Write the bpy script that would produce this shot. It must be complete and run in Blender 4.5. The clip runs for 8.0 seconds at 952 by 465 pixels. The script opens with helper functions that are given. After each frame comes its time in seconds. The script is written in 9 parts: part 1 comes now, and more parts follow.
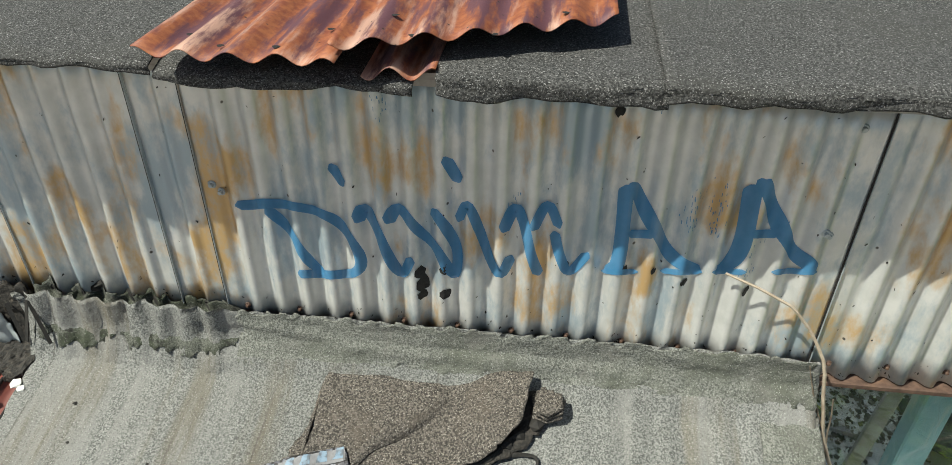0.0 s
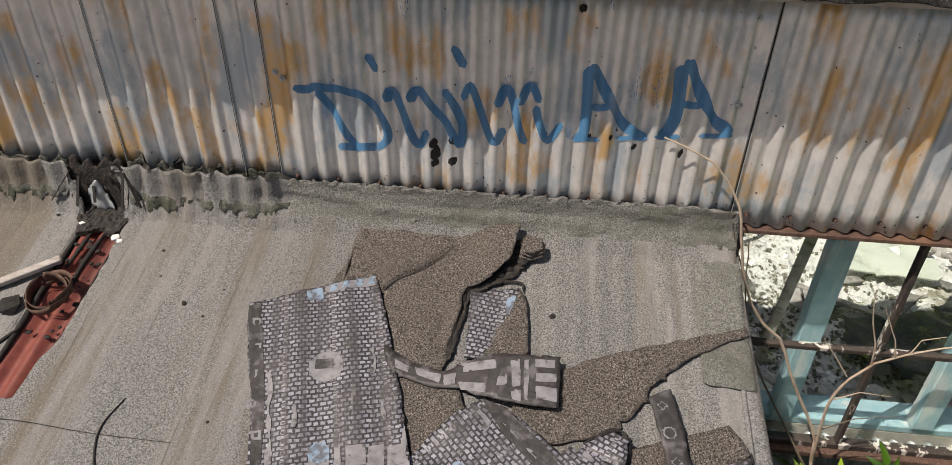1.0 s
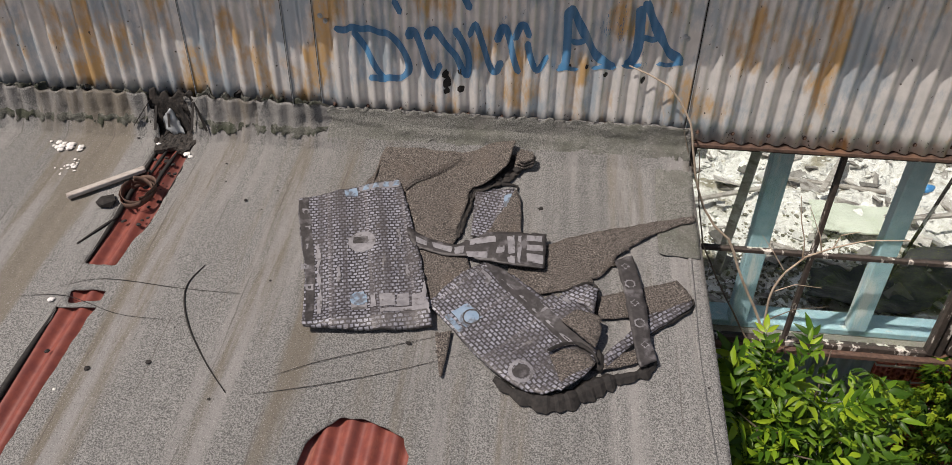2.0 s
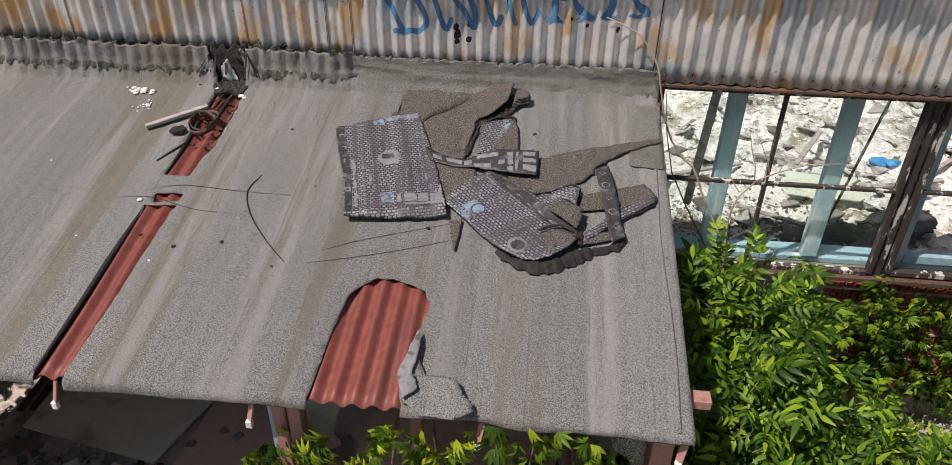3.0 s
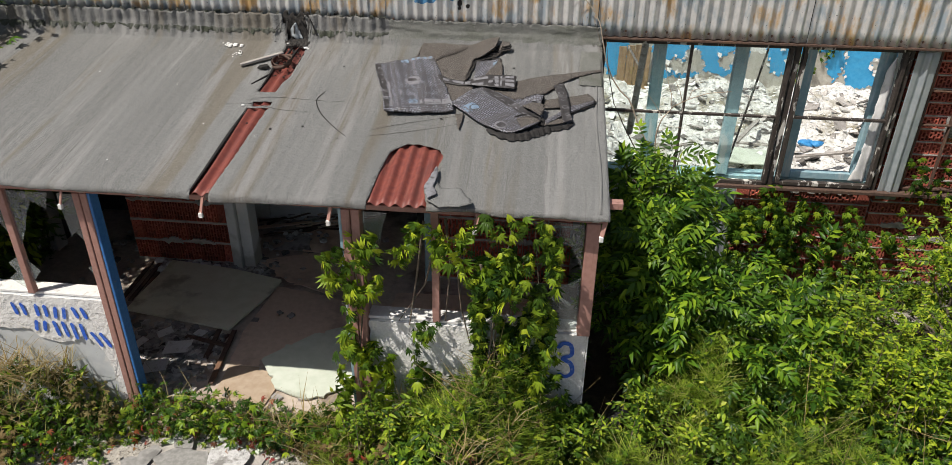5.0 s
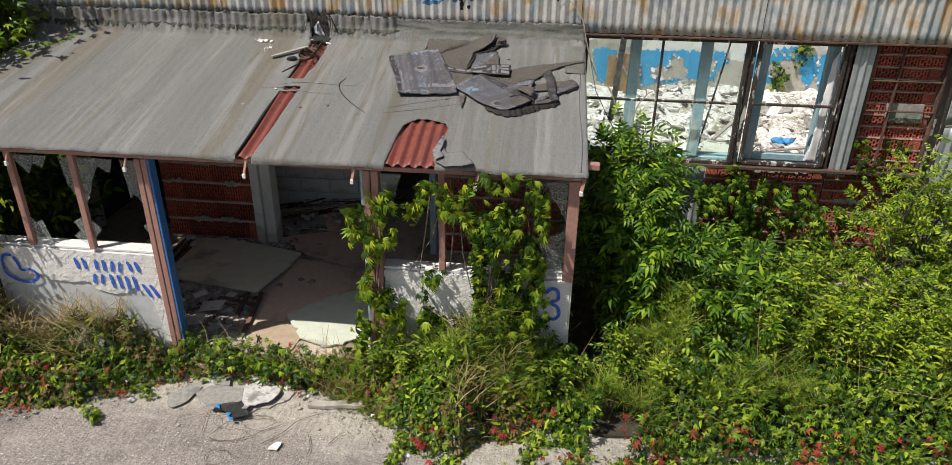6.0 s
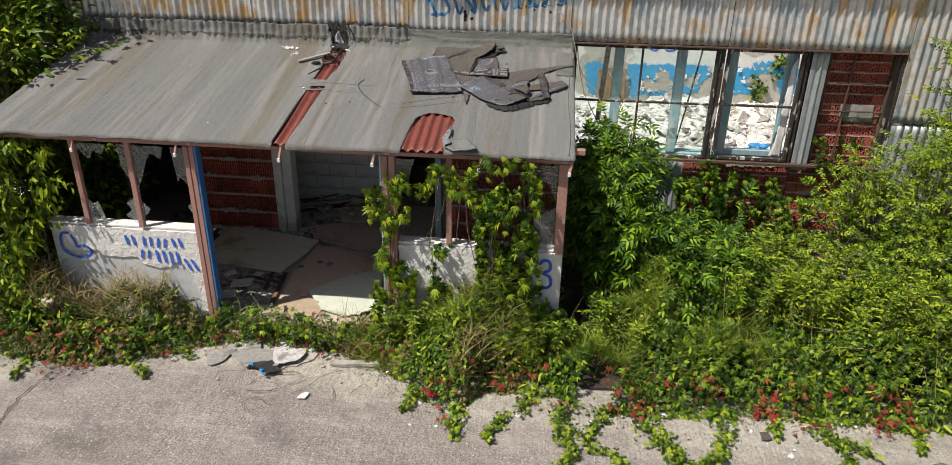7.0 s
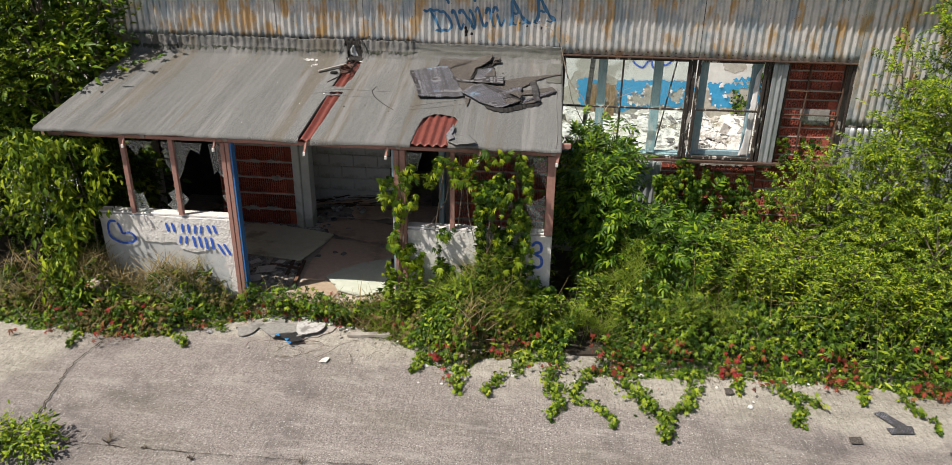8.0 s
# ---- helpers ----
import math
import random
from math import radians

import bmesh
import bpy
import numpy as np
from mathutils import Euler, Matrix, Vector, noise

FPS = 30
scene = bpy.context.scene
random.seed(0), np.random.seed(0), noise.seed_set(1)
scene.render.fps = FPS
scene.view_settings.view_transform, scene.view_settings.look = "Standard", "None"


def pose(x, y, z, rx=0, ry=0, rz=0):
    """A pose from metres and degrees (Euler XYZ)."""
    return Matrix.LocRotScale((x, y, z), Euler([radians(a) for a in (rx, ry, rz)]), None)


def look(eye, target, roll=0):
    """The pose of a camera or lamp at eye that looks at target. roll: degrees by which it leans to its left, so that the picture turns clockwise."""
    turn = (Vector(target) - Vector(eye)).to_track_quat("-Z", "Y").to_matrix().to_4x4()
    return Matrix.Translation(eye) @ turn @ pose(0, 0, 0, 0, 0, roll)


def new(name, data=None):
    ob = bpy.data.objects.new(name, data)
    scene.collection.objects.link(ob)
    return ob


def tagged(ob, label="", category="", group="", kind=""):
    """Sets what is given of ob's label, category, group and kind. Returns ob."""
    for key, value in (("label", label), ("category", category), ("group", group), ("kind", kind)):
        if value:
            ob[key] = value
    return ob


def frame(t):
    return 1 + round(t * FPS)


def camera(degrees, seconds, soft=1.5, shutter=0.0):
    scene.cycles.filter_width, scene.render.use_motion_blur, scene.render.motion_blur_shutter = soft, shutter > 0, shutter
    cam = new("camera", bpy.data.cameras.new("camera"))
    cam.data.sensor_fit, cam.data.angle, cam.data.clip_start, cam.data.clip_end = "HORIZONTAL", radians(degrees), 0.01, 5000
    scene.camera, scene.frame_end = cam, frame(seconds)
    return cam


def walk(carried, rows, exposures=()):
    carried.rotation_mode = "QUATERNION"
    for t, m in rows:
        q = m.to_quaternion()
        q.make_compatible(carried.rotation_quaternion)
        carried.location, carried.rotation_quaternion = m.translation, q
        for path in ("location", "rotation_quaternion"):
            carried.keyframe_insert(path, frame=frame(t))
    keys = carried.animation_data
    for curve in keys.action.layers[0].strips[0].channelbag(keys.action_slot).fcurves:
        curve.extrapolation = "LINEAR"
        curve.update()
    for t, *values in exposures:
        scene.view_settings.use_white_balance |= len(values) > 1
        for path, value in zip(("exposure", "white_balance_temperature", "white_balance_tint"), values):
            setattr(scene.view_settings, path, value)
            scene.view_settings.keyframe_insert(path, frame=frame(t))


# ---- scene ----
cam = camera(66.74, 8.0, 0.45)
PATH = [
    (0, (0.025, -0.068, 4.361), (-0.159, 1.576, 3.236), 0.7),
    (0.5, (0.065, -0.464, 4.366), (-0.112, 1.17, 3.226), 0.9),
    (1, (0.09, -0.877, 4.373), (-0.072, 0.756, 3.23), 1.1),
    (1.5, (0.131, -1.298, 4.375), (-0.032, 0.343, 3.243), 1.1),
    (3, (0.263, -2.653, 4.321), (0.082, -0.978, 3.244), 0.7),
    (3.5, (0.323, -3.166, 4.267), (0.143, -1.468, 3.225), 0.7),
    (4, (0.382, -3.696, 4.231), (0.202, -1.978, 3.222), 0.7),
    (4.5, (0.437, -4.226, 4.209), (0.257, -2.49, 3.232), 0.7),
    (6, (0.583, -5.774, 4.174), (0.406, -3.996, 3.276), 0.8),
    (6.5, (0.611, -6.277, 4.167), (0.436, -4.483, 3.3), 0.9),
    (7, (0.629, -6.77, 4.213), (0.458, -4.965, 3.367), 1.0),
    (7.5, (0.678, -7.276, 4.226), (0.506, -5.459, 3.408), 1.0),
    (8, (0.73, -7.824, 4.238), (0.557, -5.993, 3.453), 0.9),
]
walk(cam, [(t, look(e, g, r)) for t, e, g, r in PATH], [(0.0, 0.36, 6450, -1), (0.6, 0.13, 6950, 11), (1.2, -0.14, 6850, 16), (3.0, -0.17, 6600, 17), (4.2, -0.09, 6400, 13), (5.5, -0.08, 6450, 10), (8.0, -0.03, 6600, 11)])

# ---- world and sun ----
SUN = Vector((-0.50, -0.35, 1.0)).normalized()
world = bpy.data.worlds.new("sky")
scene.world = world
world.use_nodes = True
wn = world.node_tree.nodes
sky = wn.new("ShaderNodeTexSky")
sky.sky_type = "NISHITA"
sky.sun_disc = False
sky.dust_density = 2.6
sky.air_density = 1.1
sky.sun_elevation = math.asin(SUN.z)
sky.sun_rotation = math.atan2(SUN.x, SUN.y)
wn["Background"].inputs["Strength"].default_value = 0.068
world.node_tree.links.new(sky.outputs["Color"], wn["Background"].inputs["Color"])
sun = new("sun", bpy.data.lights.new("sun", "SUN"))
sun.data.energy = 5.0
sun.data.angle = radians(0.55)
sun.data.color = (1.0, 0.94, 0.85)
sun.matrix_world = look(SUN * 30, (0, 0, 0))

# ---- materials ----
def blank(name):
    m = bpy.data.materials.new(name)
    m.use_nodes = True
    nt = m.node_tree
    return m, nt, nt.nodes["Principled BSDF"]


def add(nt, kind, **inputs):
    n = nt.nodes.new(kind)
    for k, v in inputs.items():
        n.inputs[k.replace("_", " ")].default_value = v
    return n


def coords(nt, stretch=(1, 1, 1), turn=0.0):
    tc = nt.nodes.new("ShaderNodeTexCoord")
    mp = nt.nodes.new("ShaderNodeMapping")
    mp.inputs["Scale"].default_value = stretch
    mp.inputs["Rotation"].default_value = (0, 0, turn)
    nt.links.new(tc.outputs["Object"], mp.inputs["Vector"])
    return mp.outputs["Vector"]


def noise_tex(nt, vec, scale, detail=4.0, rough=0.6):
    n = add(nt, "ShaderNodeTexNoise", Scale=scale, Detail=detail, Roughness=rough)
    nt.links.new(vec, n.inputs["Vector"])
    return n.outputs["Fac"]


def ramp(nt, fac, lo, hi):
    r = nt.nodes.new("ShaderNodeMapRange")
    r.interpolation_type = "SMOOTHSTEP"
    r.inputs["From Min"].default_value, r.inputs["From Max"].default_value = lo, hi
    nt.links.new(fac, r.inputs["Value"])
    return r.outputs["Result"]


def mixed(nt, fac, a, b):
    m = nt.nodes.new("ShaderNodeMix")
    m.data_type = "RGBA"
    if isinstance(fac, float):
        m.inputs[0].default_value = fac
    else:
        nt.links.new(fac, m.inputs[0])
    for sock, v in ((m.inputs[6], a), (m.inputs[7], b)):
        if isinstance(v, tuple):
            sock.default_value = (*v, 1)
        else:
            nt.links.new(v, sock)
    return m.outputs[2]


def bumped(nt, bsdf, layers):
    last = None
    for fac, strength, dist in layers:
        b = nt.nodes.new("ShaderNodeBump")
        b.inputs["Strength"].default_value, b.inputs["Distance"].default_value = strength, dist
        nt.links.new(fac, b.inputs["Height"])
        if last:
            nt.links.new(last, b.inputs["Normal"])
        last = b.outputs["Normal"]
    nt.links.new(last, bsdf.inputs["Normal"])


def surface(name, base, alt, stain=None, rough=0.8, metal=0.0, grain=60.0, cut=(0.35, 0.65), patch=(2.0, 0.5, 0.7),
            stretch=(1, 1, 1), bump=(80.0, 0.3, 0.003), stain2=None, patch2=(5.0, 0.55, 0.7), speck=None, island=0.0, each=0.0):
    """A weathered surface: grain between two colours, up to two kinds of stain, specks, relief."""
    m, nt, bsdf = blank(name)
    vec, flat = coords(nt, stretch), coords(nt)
    col = mixed(nt, ramp(nt, noise_tex(nt, flat, grain), *cut), base, alt)
    if stain:
        col = mixed(nt, ramp(nt, noise_tex(nt, vec, patch[0], 6), patch[1], patch[2]), col, stain)
    if stain2:
        col = mixed(nt, ramp(nt, noise_tex(nt, vec, patch2[0], 6, 0.7), patch2[1], patch2[2]), col, stain2)
    if speck:
        if speck[1] > 60:
            col = mixed(nt, ramp(nt, noise_tex(nt, flat, speck[1] * 2.5, 2, 0.5), 0.59, 0.70), col, mixed(nt, 0.72, col, speck[0]))
            col = mixed(nt, ramp(nt, noise_tex(nt, flat, speck[1] * 1.7, 3, 0.7), 0.44, 0.36), col, mixed(nt, 0.42, col, (0.02, 0.018, 0.016)))
        else:
            v = add(nt, "ShaderNodeTexVoronoi", Scale=speck[1])
            nt.links.new(flat, v.inputs["Vector"])
            col = mixed(nt, ramp(nt, v.outputs["Distance"], speck[3], speck[2]), col, speck[0])
    if island or each:
        g = nt.nodes.new("ShaderNodeNewGeometry" if island else "ShaderNodeObjectInfo")
        hsv = nt.nodes.new("ShaderNodeHueSaturation")
        amount = island or each
        nt.links.new(col, hsv.inputs["Color"])
        r = nt.nodes.new("ShaderNodeMapRange")
        r.inputs["To Min"].default_value, r.inputs["To Max"].default_value = 1 - amount, 1 + amount
        nt.links.new(g.outputs["Random Per Island" if island else "Random"], r.inputs["Value"])
        nt.links.new(r.outputs["Result"], hsv.inputs["Value"])
        col = hsv.outputs["Color"]
    nt.links.new(col, bsdf.inputs["Base Color"])
    bsdf.inputs["Metallic"].default_value = metal
    bsdf.inputs["Roughness"].default_value = rough
    if bump:
        bumped(nt, bsdf, [(noise_tex(nt, flat, bump[0] * 0.15), bump[1], bump[2] * 3), (noise_tex(nt, flat, bump[0]), bump[1], bump[2])])
    return m


def leafy(name, colours, through_light=0.3, rough=0.45):
    """Leaves: one of several greens for each leaf, and some light coming through."""
    m, nt, bsdf = blank(name)
    g = nt.nodes.new("ShaderNodeNewGeometry")
    cr = nt.nodes.new("ShaderNodeValToRGB")
    cr.color_ramp.interpolation = "LINEAR"
    e = cr.color_ramp.elements
    while len(e) < len(colours):
        e.new(0.5)
    for i, (pos, c) in enumerate(colours):
        e[i].position, e[i].color = pos, (c[0] * 0.99, c[1] * 1.03, c[2] * 1.1, 1)
    nt.links.new(g.outputs["Random Per Island"], cr.inputs["Fac"])
    vec = coords(nt)
    col = mixed(nt, ramp(nt, noise_tex(nt, vec, 1.6, 2), 0.35, 0.7), cr.outputs["Color"], mixed(nt, 0.35, cr.outputs["Color"], (0.05, 0.09, 0.015)))
    nt.links.new(col, bsdf.inputs["Base Color"])
    bsdf.inputs["Roughness"].default_value = rough + 0.10
    bsdf.inputs["Specular IOR Level"].default_value = 0.18
    tr = nt.nodes.new("ShaderNodeBsdfTranslucent")
    warm = mixed(nt, 0.25, col, (0.20, 0.34, 0.03))
    nt.links.new(warm, tr.inputs["Color"])
    mx = nt.nodes.new("ShaderNodeMixShader")
    mx.inputs[0].default_value = through_light
    nt.links.new(bsdf.outputs[0], mx.inputs[1])
    nt.links.new(tr.outputs[0], mx.inputs[2])
    nt.links.new(mx.outputs[0], nt.nodes["Material Output"].inputs["Surface"])
    return m


def printed(name):
    """Underside film of roofing felt: rows of pale rounded blocks printed on dark bitumen between stitched lanes, worn."""
    m, nt, bsdf = blank(name)
    vec = coords(nt)
    wob = add(nt, "ShaderNodeTexNoise", Scale=38.0, Detail=3.0)
    nt.links.new(vec, wob.inputs["Vector"])
    push = nt.nodes.new("ShaderNodeVectorMath")
    push.operation = "MULTIPLY_ADD"
    push.inputs[1].default_value = (0.016, 0.016, 0)
    nt.links.new(wob.outputs["Color"], push.inputs[0])
    nt.links.new(vec, push.inputs[2])
    bt = add(nt, "ShaderNodeTexBrick", Scale=1.0, Mortar_Size=0.0046, Mortar_Smooth=0.5, Brick_Width=0.024, Row_Height=0.0180, Bias=-0.1)
    bt.offset = 0.5
    bt.inputs["Color1"].default_value = (0.31, 0.32, 0.37, 1)
    bt.inputs["Color2"].default_value = (0.17, 0.172, 0.205, 1)
    bt.inputs["Mortar"].default_value = (0.024, 0.022, 0.024, 1)
    nt.links.new(push.outputs["Vector"], bt.inputs["Vector"])
    sep = nt.nodes.new("ShaderNodeSeparateXYZ")
    nt.links.new(vec, sep.inputs[0])

    def lane(period, lo, hi):
        saw = nt.nodes.new("ShaderNodeMath")
        saw.operation = "PINGPONG"
        saw.inputs[1].default_value = period
        nt.links.new(sep.outputs["X"], saw.inputs[0])
        return ramp(nt, saw.outputs[0], lo, hi)
    stitch = ramp(nt, noise_tex(nt, coords(nt, (1, 120, 1)), 1.0, 1), 0.40, 0.55)
    col = mixed(nt, lane(0.088, 0.008, 0.004), bt.outputs["Color"], mixed(nt, stitch, (0.30, 0.30, 0.33), (0.055, 0.050, 0.052)))
    worn = ramp(nt, noise_tex(nt, vec, 7, 9, 0.85), 0.50, 0.66)
    col = mixed(nt, worn, col, (0.070, 0.064, 0.062))
    rows = ramp(nt, noise_tex(nt, coords(nt, (5, 30, 1)), 1.0, 5, 0.75), 0.52, 0.66)
    col = mixed(nt, rows, col, mixed(nt, 0.75, col, (0.050, 0.045, 0.045)))
    stripe = ramp(nt, noise_tex(nt, coords(nt, (22, 0.7, 1)), 1.0, 3, 0.6), 0.46, 0.58)
    col = mixed(nt, stripe, col, mixed(nt, 0.62, col, (0.052, 0.047, 0.049)))
    dust = ramp(nt, noise_tex(nt, coords(nt, (16, 2, 1)), 1.5, 6, 0.7), 0.60, 0.78)
    col = mixed(nt, dust, col, (0.30, 0.29, 0.275))
    nt.links.new(col, bsdf.inputs["Base Color"])
    bsdf.inputs["Roughness"].default_value = 0.5
    bumped(nt, bsdf, [(noise_tex(nt, vec, 12), 0.5, 0.010), (noise_tex(nt, vec, 60), 0.3, 0.003)])
    return m


def glassy(name, tint=(0.90, 0.97, 0.95)):
    m, nt, bsdf = blank(name)
    bsdf.inputs["Base Color"].default_value = (*tint, 1)
    bsdf.inputs["Transmission Weight"].default_value = 1.0
    bsdf.inputs["IOR"].default_value = 1.45
    vec = coords(nt)
    r = ramp(nt, noise_tex(nt, vec, 6, 5), 0.3, 0.8)
    k = nt.nodes.new("ShaderNodeMath")
    k.operation = "MULTIPLY"
    k.inputs[1].default_value = 0.03
    nt.links.new(r, k.inputs[0])
    nt.links.new(k.outputs[0], bsdf.inputs["Roughness"])
    return m


CLAD = surface("weathered_sheet", (0.62, 0.62, 0.60), (0.74, 0.73, 0.71), (0.60, 0.40, 0.19), 0.29, 0.40, 14, (0.3, 0.7), (0.8, 0.50, 0.64),
               (7, 7, 3.4), (30, 0.15, 0.004), (0.40, 0.47, 0.52), (0.6, 0.47, 0.63), speck=((0.10, 0.09, 0.08), 9.0, 0.03, 0.06))
GALV = surface("galvanised_sheet", (0.36, 0.40, 0.42), (0.46, 0.49, 0.50), (0.30, 0.24, 0.18), 0.45, 0.35, 10, (0.3, 0.7), (1.0, 0.6, 0.75), (7, 7, 1), (30, 0.12, 0.003))
FELT = surface("roofing_felt", (0.084, 0.086, 0.083), (0.246, 0.247, 0.239), (0.142, 0.128, 0.104), 0.92, 0, 165, (0.38, 0.62), (0.50, 0.50, 0.62),
               (7, 0.42, 1), (170, 1.0, 0.003), (0.222, 0.219, 0.212), (0.8, 0.50, 0.66), speck=((0.38, 0.375, 0.36), 95.0, 0.12, 0.26))
def laid_in_lanes(m, width, amount):
    """Felt laid in strips up the slope: each strip a little lighter or darker, with a fine dark lap line."""
    nt = m.node_tree
    bsdf = nt.nodes["Principled BSDF"]
    old = bsdf.inputs["Base Color"].links[0].from_socket
    vec = coords(nt)
    sep = nt.nodes.new("ShaderNodeSeparateXYZ")
    nt.links.new(vec, sep.inputs[0])
    wob = nt.nodes.new("ShaderNodeMath")
    wob.operation = "MULTIPLY_ADD"
    wob.inputs[1].default_value = 0.05
    nt.links.new(noise_tex(nt, coords(nt, (0.7, 1.6, 1)), 1.0, 3), wob.inputs[0])
    nt.links.new(sep.outputs["X"], wob.inputs[2])
    div = nt.nodes.new("ShaderNodeMath")
    div.operation = "DIVIDE"
    div.inputs[1].default_value = width
    nt.links.new(wob.outputs[0], div.inputs[0])
    flo = nt.nodes.new("ShaderNodeMath")
    flo.operation = "FLOOR"
    nt.links.new(div.outputs[0], flo.inputs[0])
    wn_ = nt.nodes.new("ShaderNodeTexWhiteNoise")
    wn_.noise_dimensions = "1D"
    nt.links.new(flo.outputs[0], wn_.inputs["W"])
    fra = nt.nodes.new("ShaderNodeMath")
    fra.operation = "FRACT"
    nt.links.new(div.outputs[0], fra.inputs[0])
    hsv = nt.nodes.new("ShaderNodeHueSaturation")
    r = nt.nodes.new("ShaderNodeMapRange")
    r.inputs["To Min"].default_value, r.inputs["To Max"].default_value = 1 - amount, 1 + amount
    nt.links.new(wn_.outputs["Value"], r.inputs["Value"])
    nt.links.new(r.outputs["Result"], hsv.inputs["Value"])
    nt.links.new(old, hsv.inputs["Color"])
    lap = ramp(nt, fra.outputs[0], 0.035, 0.012)
    patch = ramp(nt, noise_tex(nt, vec, 2.2, 5), 0.42, 0.58)
    k = nt.nodes.new("ShaderNodeMath")
    k.operation = "MULTIPLY"
    nt.links.new(lap, k.inputs[0])
    nt.links.new(patch, k.inputs[1])
    col = mixed(nt, k.outputs[0], hsv.outputs["Color"], mixed(nt, 0.55, hsv.outputs["Color"], (0.07, 0.062, 0.056)))
    nt.links.new(col, bsdf.inputs["Base Color"])


laid_in_lanes(FELT, 0.263, 0.09)
FELT_FLASH = surface("greenish_felt", (0.080, 0.083, 0.074), (0.215, 0.218, 0.200), (0.098, 0.103, 0.084), 0.92, 0, 165, (0.38, 0.62), (3, 0.44, 0.64),
                     (1, 1, 1), (170, 1.0, 0.003), (0.150, 0.146, 0.134), (5, 0.50, 0.70), speck=((0.36, 0.36, 0.34), 95.0, 0.12, 0.26))
FELT_MOSS = surface("mossy_felt", (0.045, 0.048, 0.040), (0.150, 0.154, 0.134), (0.045, 0.052, 0.034), 0.95, 0, 220, (0.36, 0.64), (9, 0.44, 0.60),
                    (1, 1, 1), (240, 0.9, 0.003), (0.022, 0.022, 0.018), (14, 0.54, 0.66), speck=((0.22, 0.23, 0.20), 95.0, 0.12, 0.26))
FELT_ROOF = surface("dark_grey_felt", (0.020, 0.020, 0.020), (0.088, 0.086, 0.085), (0.046, 0.045, 0.042), 0.92, 0, 165, (0.40, 0.62), (2.0, 0.5, 0.7),
                    (1, 1, 1), (180, 1.0, 0.003), speck=((0.40, 0.39, 0.39), 105.0, 0.13, 0.27))
FELT_DARK = surface("old_felt", (0.030, 0.026, 0.023), (0.150, 0.131, 0.115), (0.095, 0.078, 0.064), 0.92, 0, 150, (0.40, 0.62), (4, 0.52, 0.75), (1, 1, 1),
                    (220, 1.0, 0.003), speck=((0.42, 0.39, 0.355), 85.0, 0.14, 0.28))
# bitumen black; also paints shade in seams, gaps and along the slot
BITUMEN_AND_SHADE = surface("bitumen", (0.008, 0.0075, 0.007), (0.024, 0.021, 0.019), (0.06, 0.054, 0.048), 0.8, 0, 60, (0.3, 0.7), (9, 0.66, 0.74))
# charred felt; also the black that paints shade in the torn gap
CHAR_AND_GAP = surface("charred_felt_and_gap_shade", (0.012, 0.011, 0.010), (0.045, 0.038, 0.032), (0.12, 0.10, 0.08), 0.75, 0, 70, (0.35, 0.7), (30, 0.62, 0.72), (1, 1, 1), (110, 0.9, 0.006))
PRINT = printed("printed_film")
FILM = surface("dark_film", (0.026, 0.024, 0.024), (0.050, 0.046, 0.046), (0.12, 0.115, 0.12), 0.55, 0, 40, (0.3, 0.7), (16, 0.52, 0.68), (1, 1, 1), (60, 0.4, 0.004))
PALE = surface("pale_print", (0.25, 0.248, 0.262), (0.17, 0.168, 0.180), (0.085, 0.08, 0.08), 0.6, 0, 30, (0.3, 0.7), (26, 0.54, 0.66), (1, 1, 1), None)
SKYBLUE = surface("blue_print", (0.17, 0.26, 0.36), (0.23, 0.31, 0.40), (0.10, 0.11, 0.13), 0.6, 0, 30, (0.3, 0.7), (22, 0.46, 0.60), (1, 1, 1), None)
RED = surface("red_sheet", (0.17, 0.045, 0.036), (0.24, 0.066, 0.046), (0.14, 0.048, 0.040), 0.55, 0.05, 25, (0.3, 0.7), (1, 0.5, 0.7), (12, 1.5, 1),
              (60, 0.2, 0.002), (0.33, 0.15, 0.10), (1.2, 0.56, 0.75))
RUST = surface("rusty_sheet", (0.20, 0.055, 0.028), (0.33, 0.115, 0.045), (0.42, 0.25, 0.19), 0.62, 0.15, 40, (0.3, 0.7), (1.0, 0.50, 0.62), (13, 2.0, 1),
               (90, 0.4, 0.002), (0.105, 0.042, 0.052), (1.3, 0.46, 0.60), speck=((0.04, 0.02, 0.015), 22.0, 0.05, 0.10))
PINK = surface("pink_paint", (0.36, 0.19, 0.155), (0.42, 0.235, 0.195), (0.24, 0.13, 0.10), 0.6, 0, 30, (0.3, 0.7), (1, 0.55, 0.72), (14, 14, 1.5), (90, 0.2, 0.002))
BLUE = surface("blue_paint", (0.03, 0.14, 0.40), (0.05, 0.19, 0.46), (0.20, 0.22, 0.24), 0.55, 0, 30, (0.3, 0.7), (8, 0.66, 0.74))
SPRAY = surface("blue_spray", (0.055, 0.225, 0.43), (0.08, 0.255, 0.47), (0.22, 0.32, 0.42), 0.55, 0.0, 30, (0.3, 0.7), (1, 0.55, 0.75), (9, 9, 1.1), None)
SPRAY.node_tree.nodes["Principled BSDF"].inputs["Alpha"].default_value = 0.80
SPRAY2 = surface("bright_blue_spray", (0.02, 0.09, 0.55), (0.05, 0.16, 0.62), (0.25, 0.34, 0.70), 0.6, 0, 40, (0.3, 0.7), (30, 0.55, 0.68), (1, 1, 1), None)
STUCCO = surface("rough_white_render", (0.72, 0.71, 0.68), (0.82, 0.81, 0.79), (0.50, 0.48, 0.44), 0.9, 0, 50, (0.3, 0.7), (3, 0.60, 0.75), (1, 1, 1), (70, 0.9, 0.007))
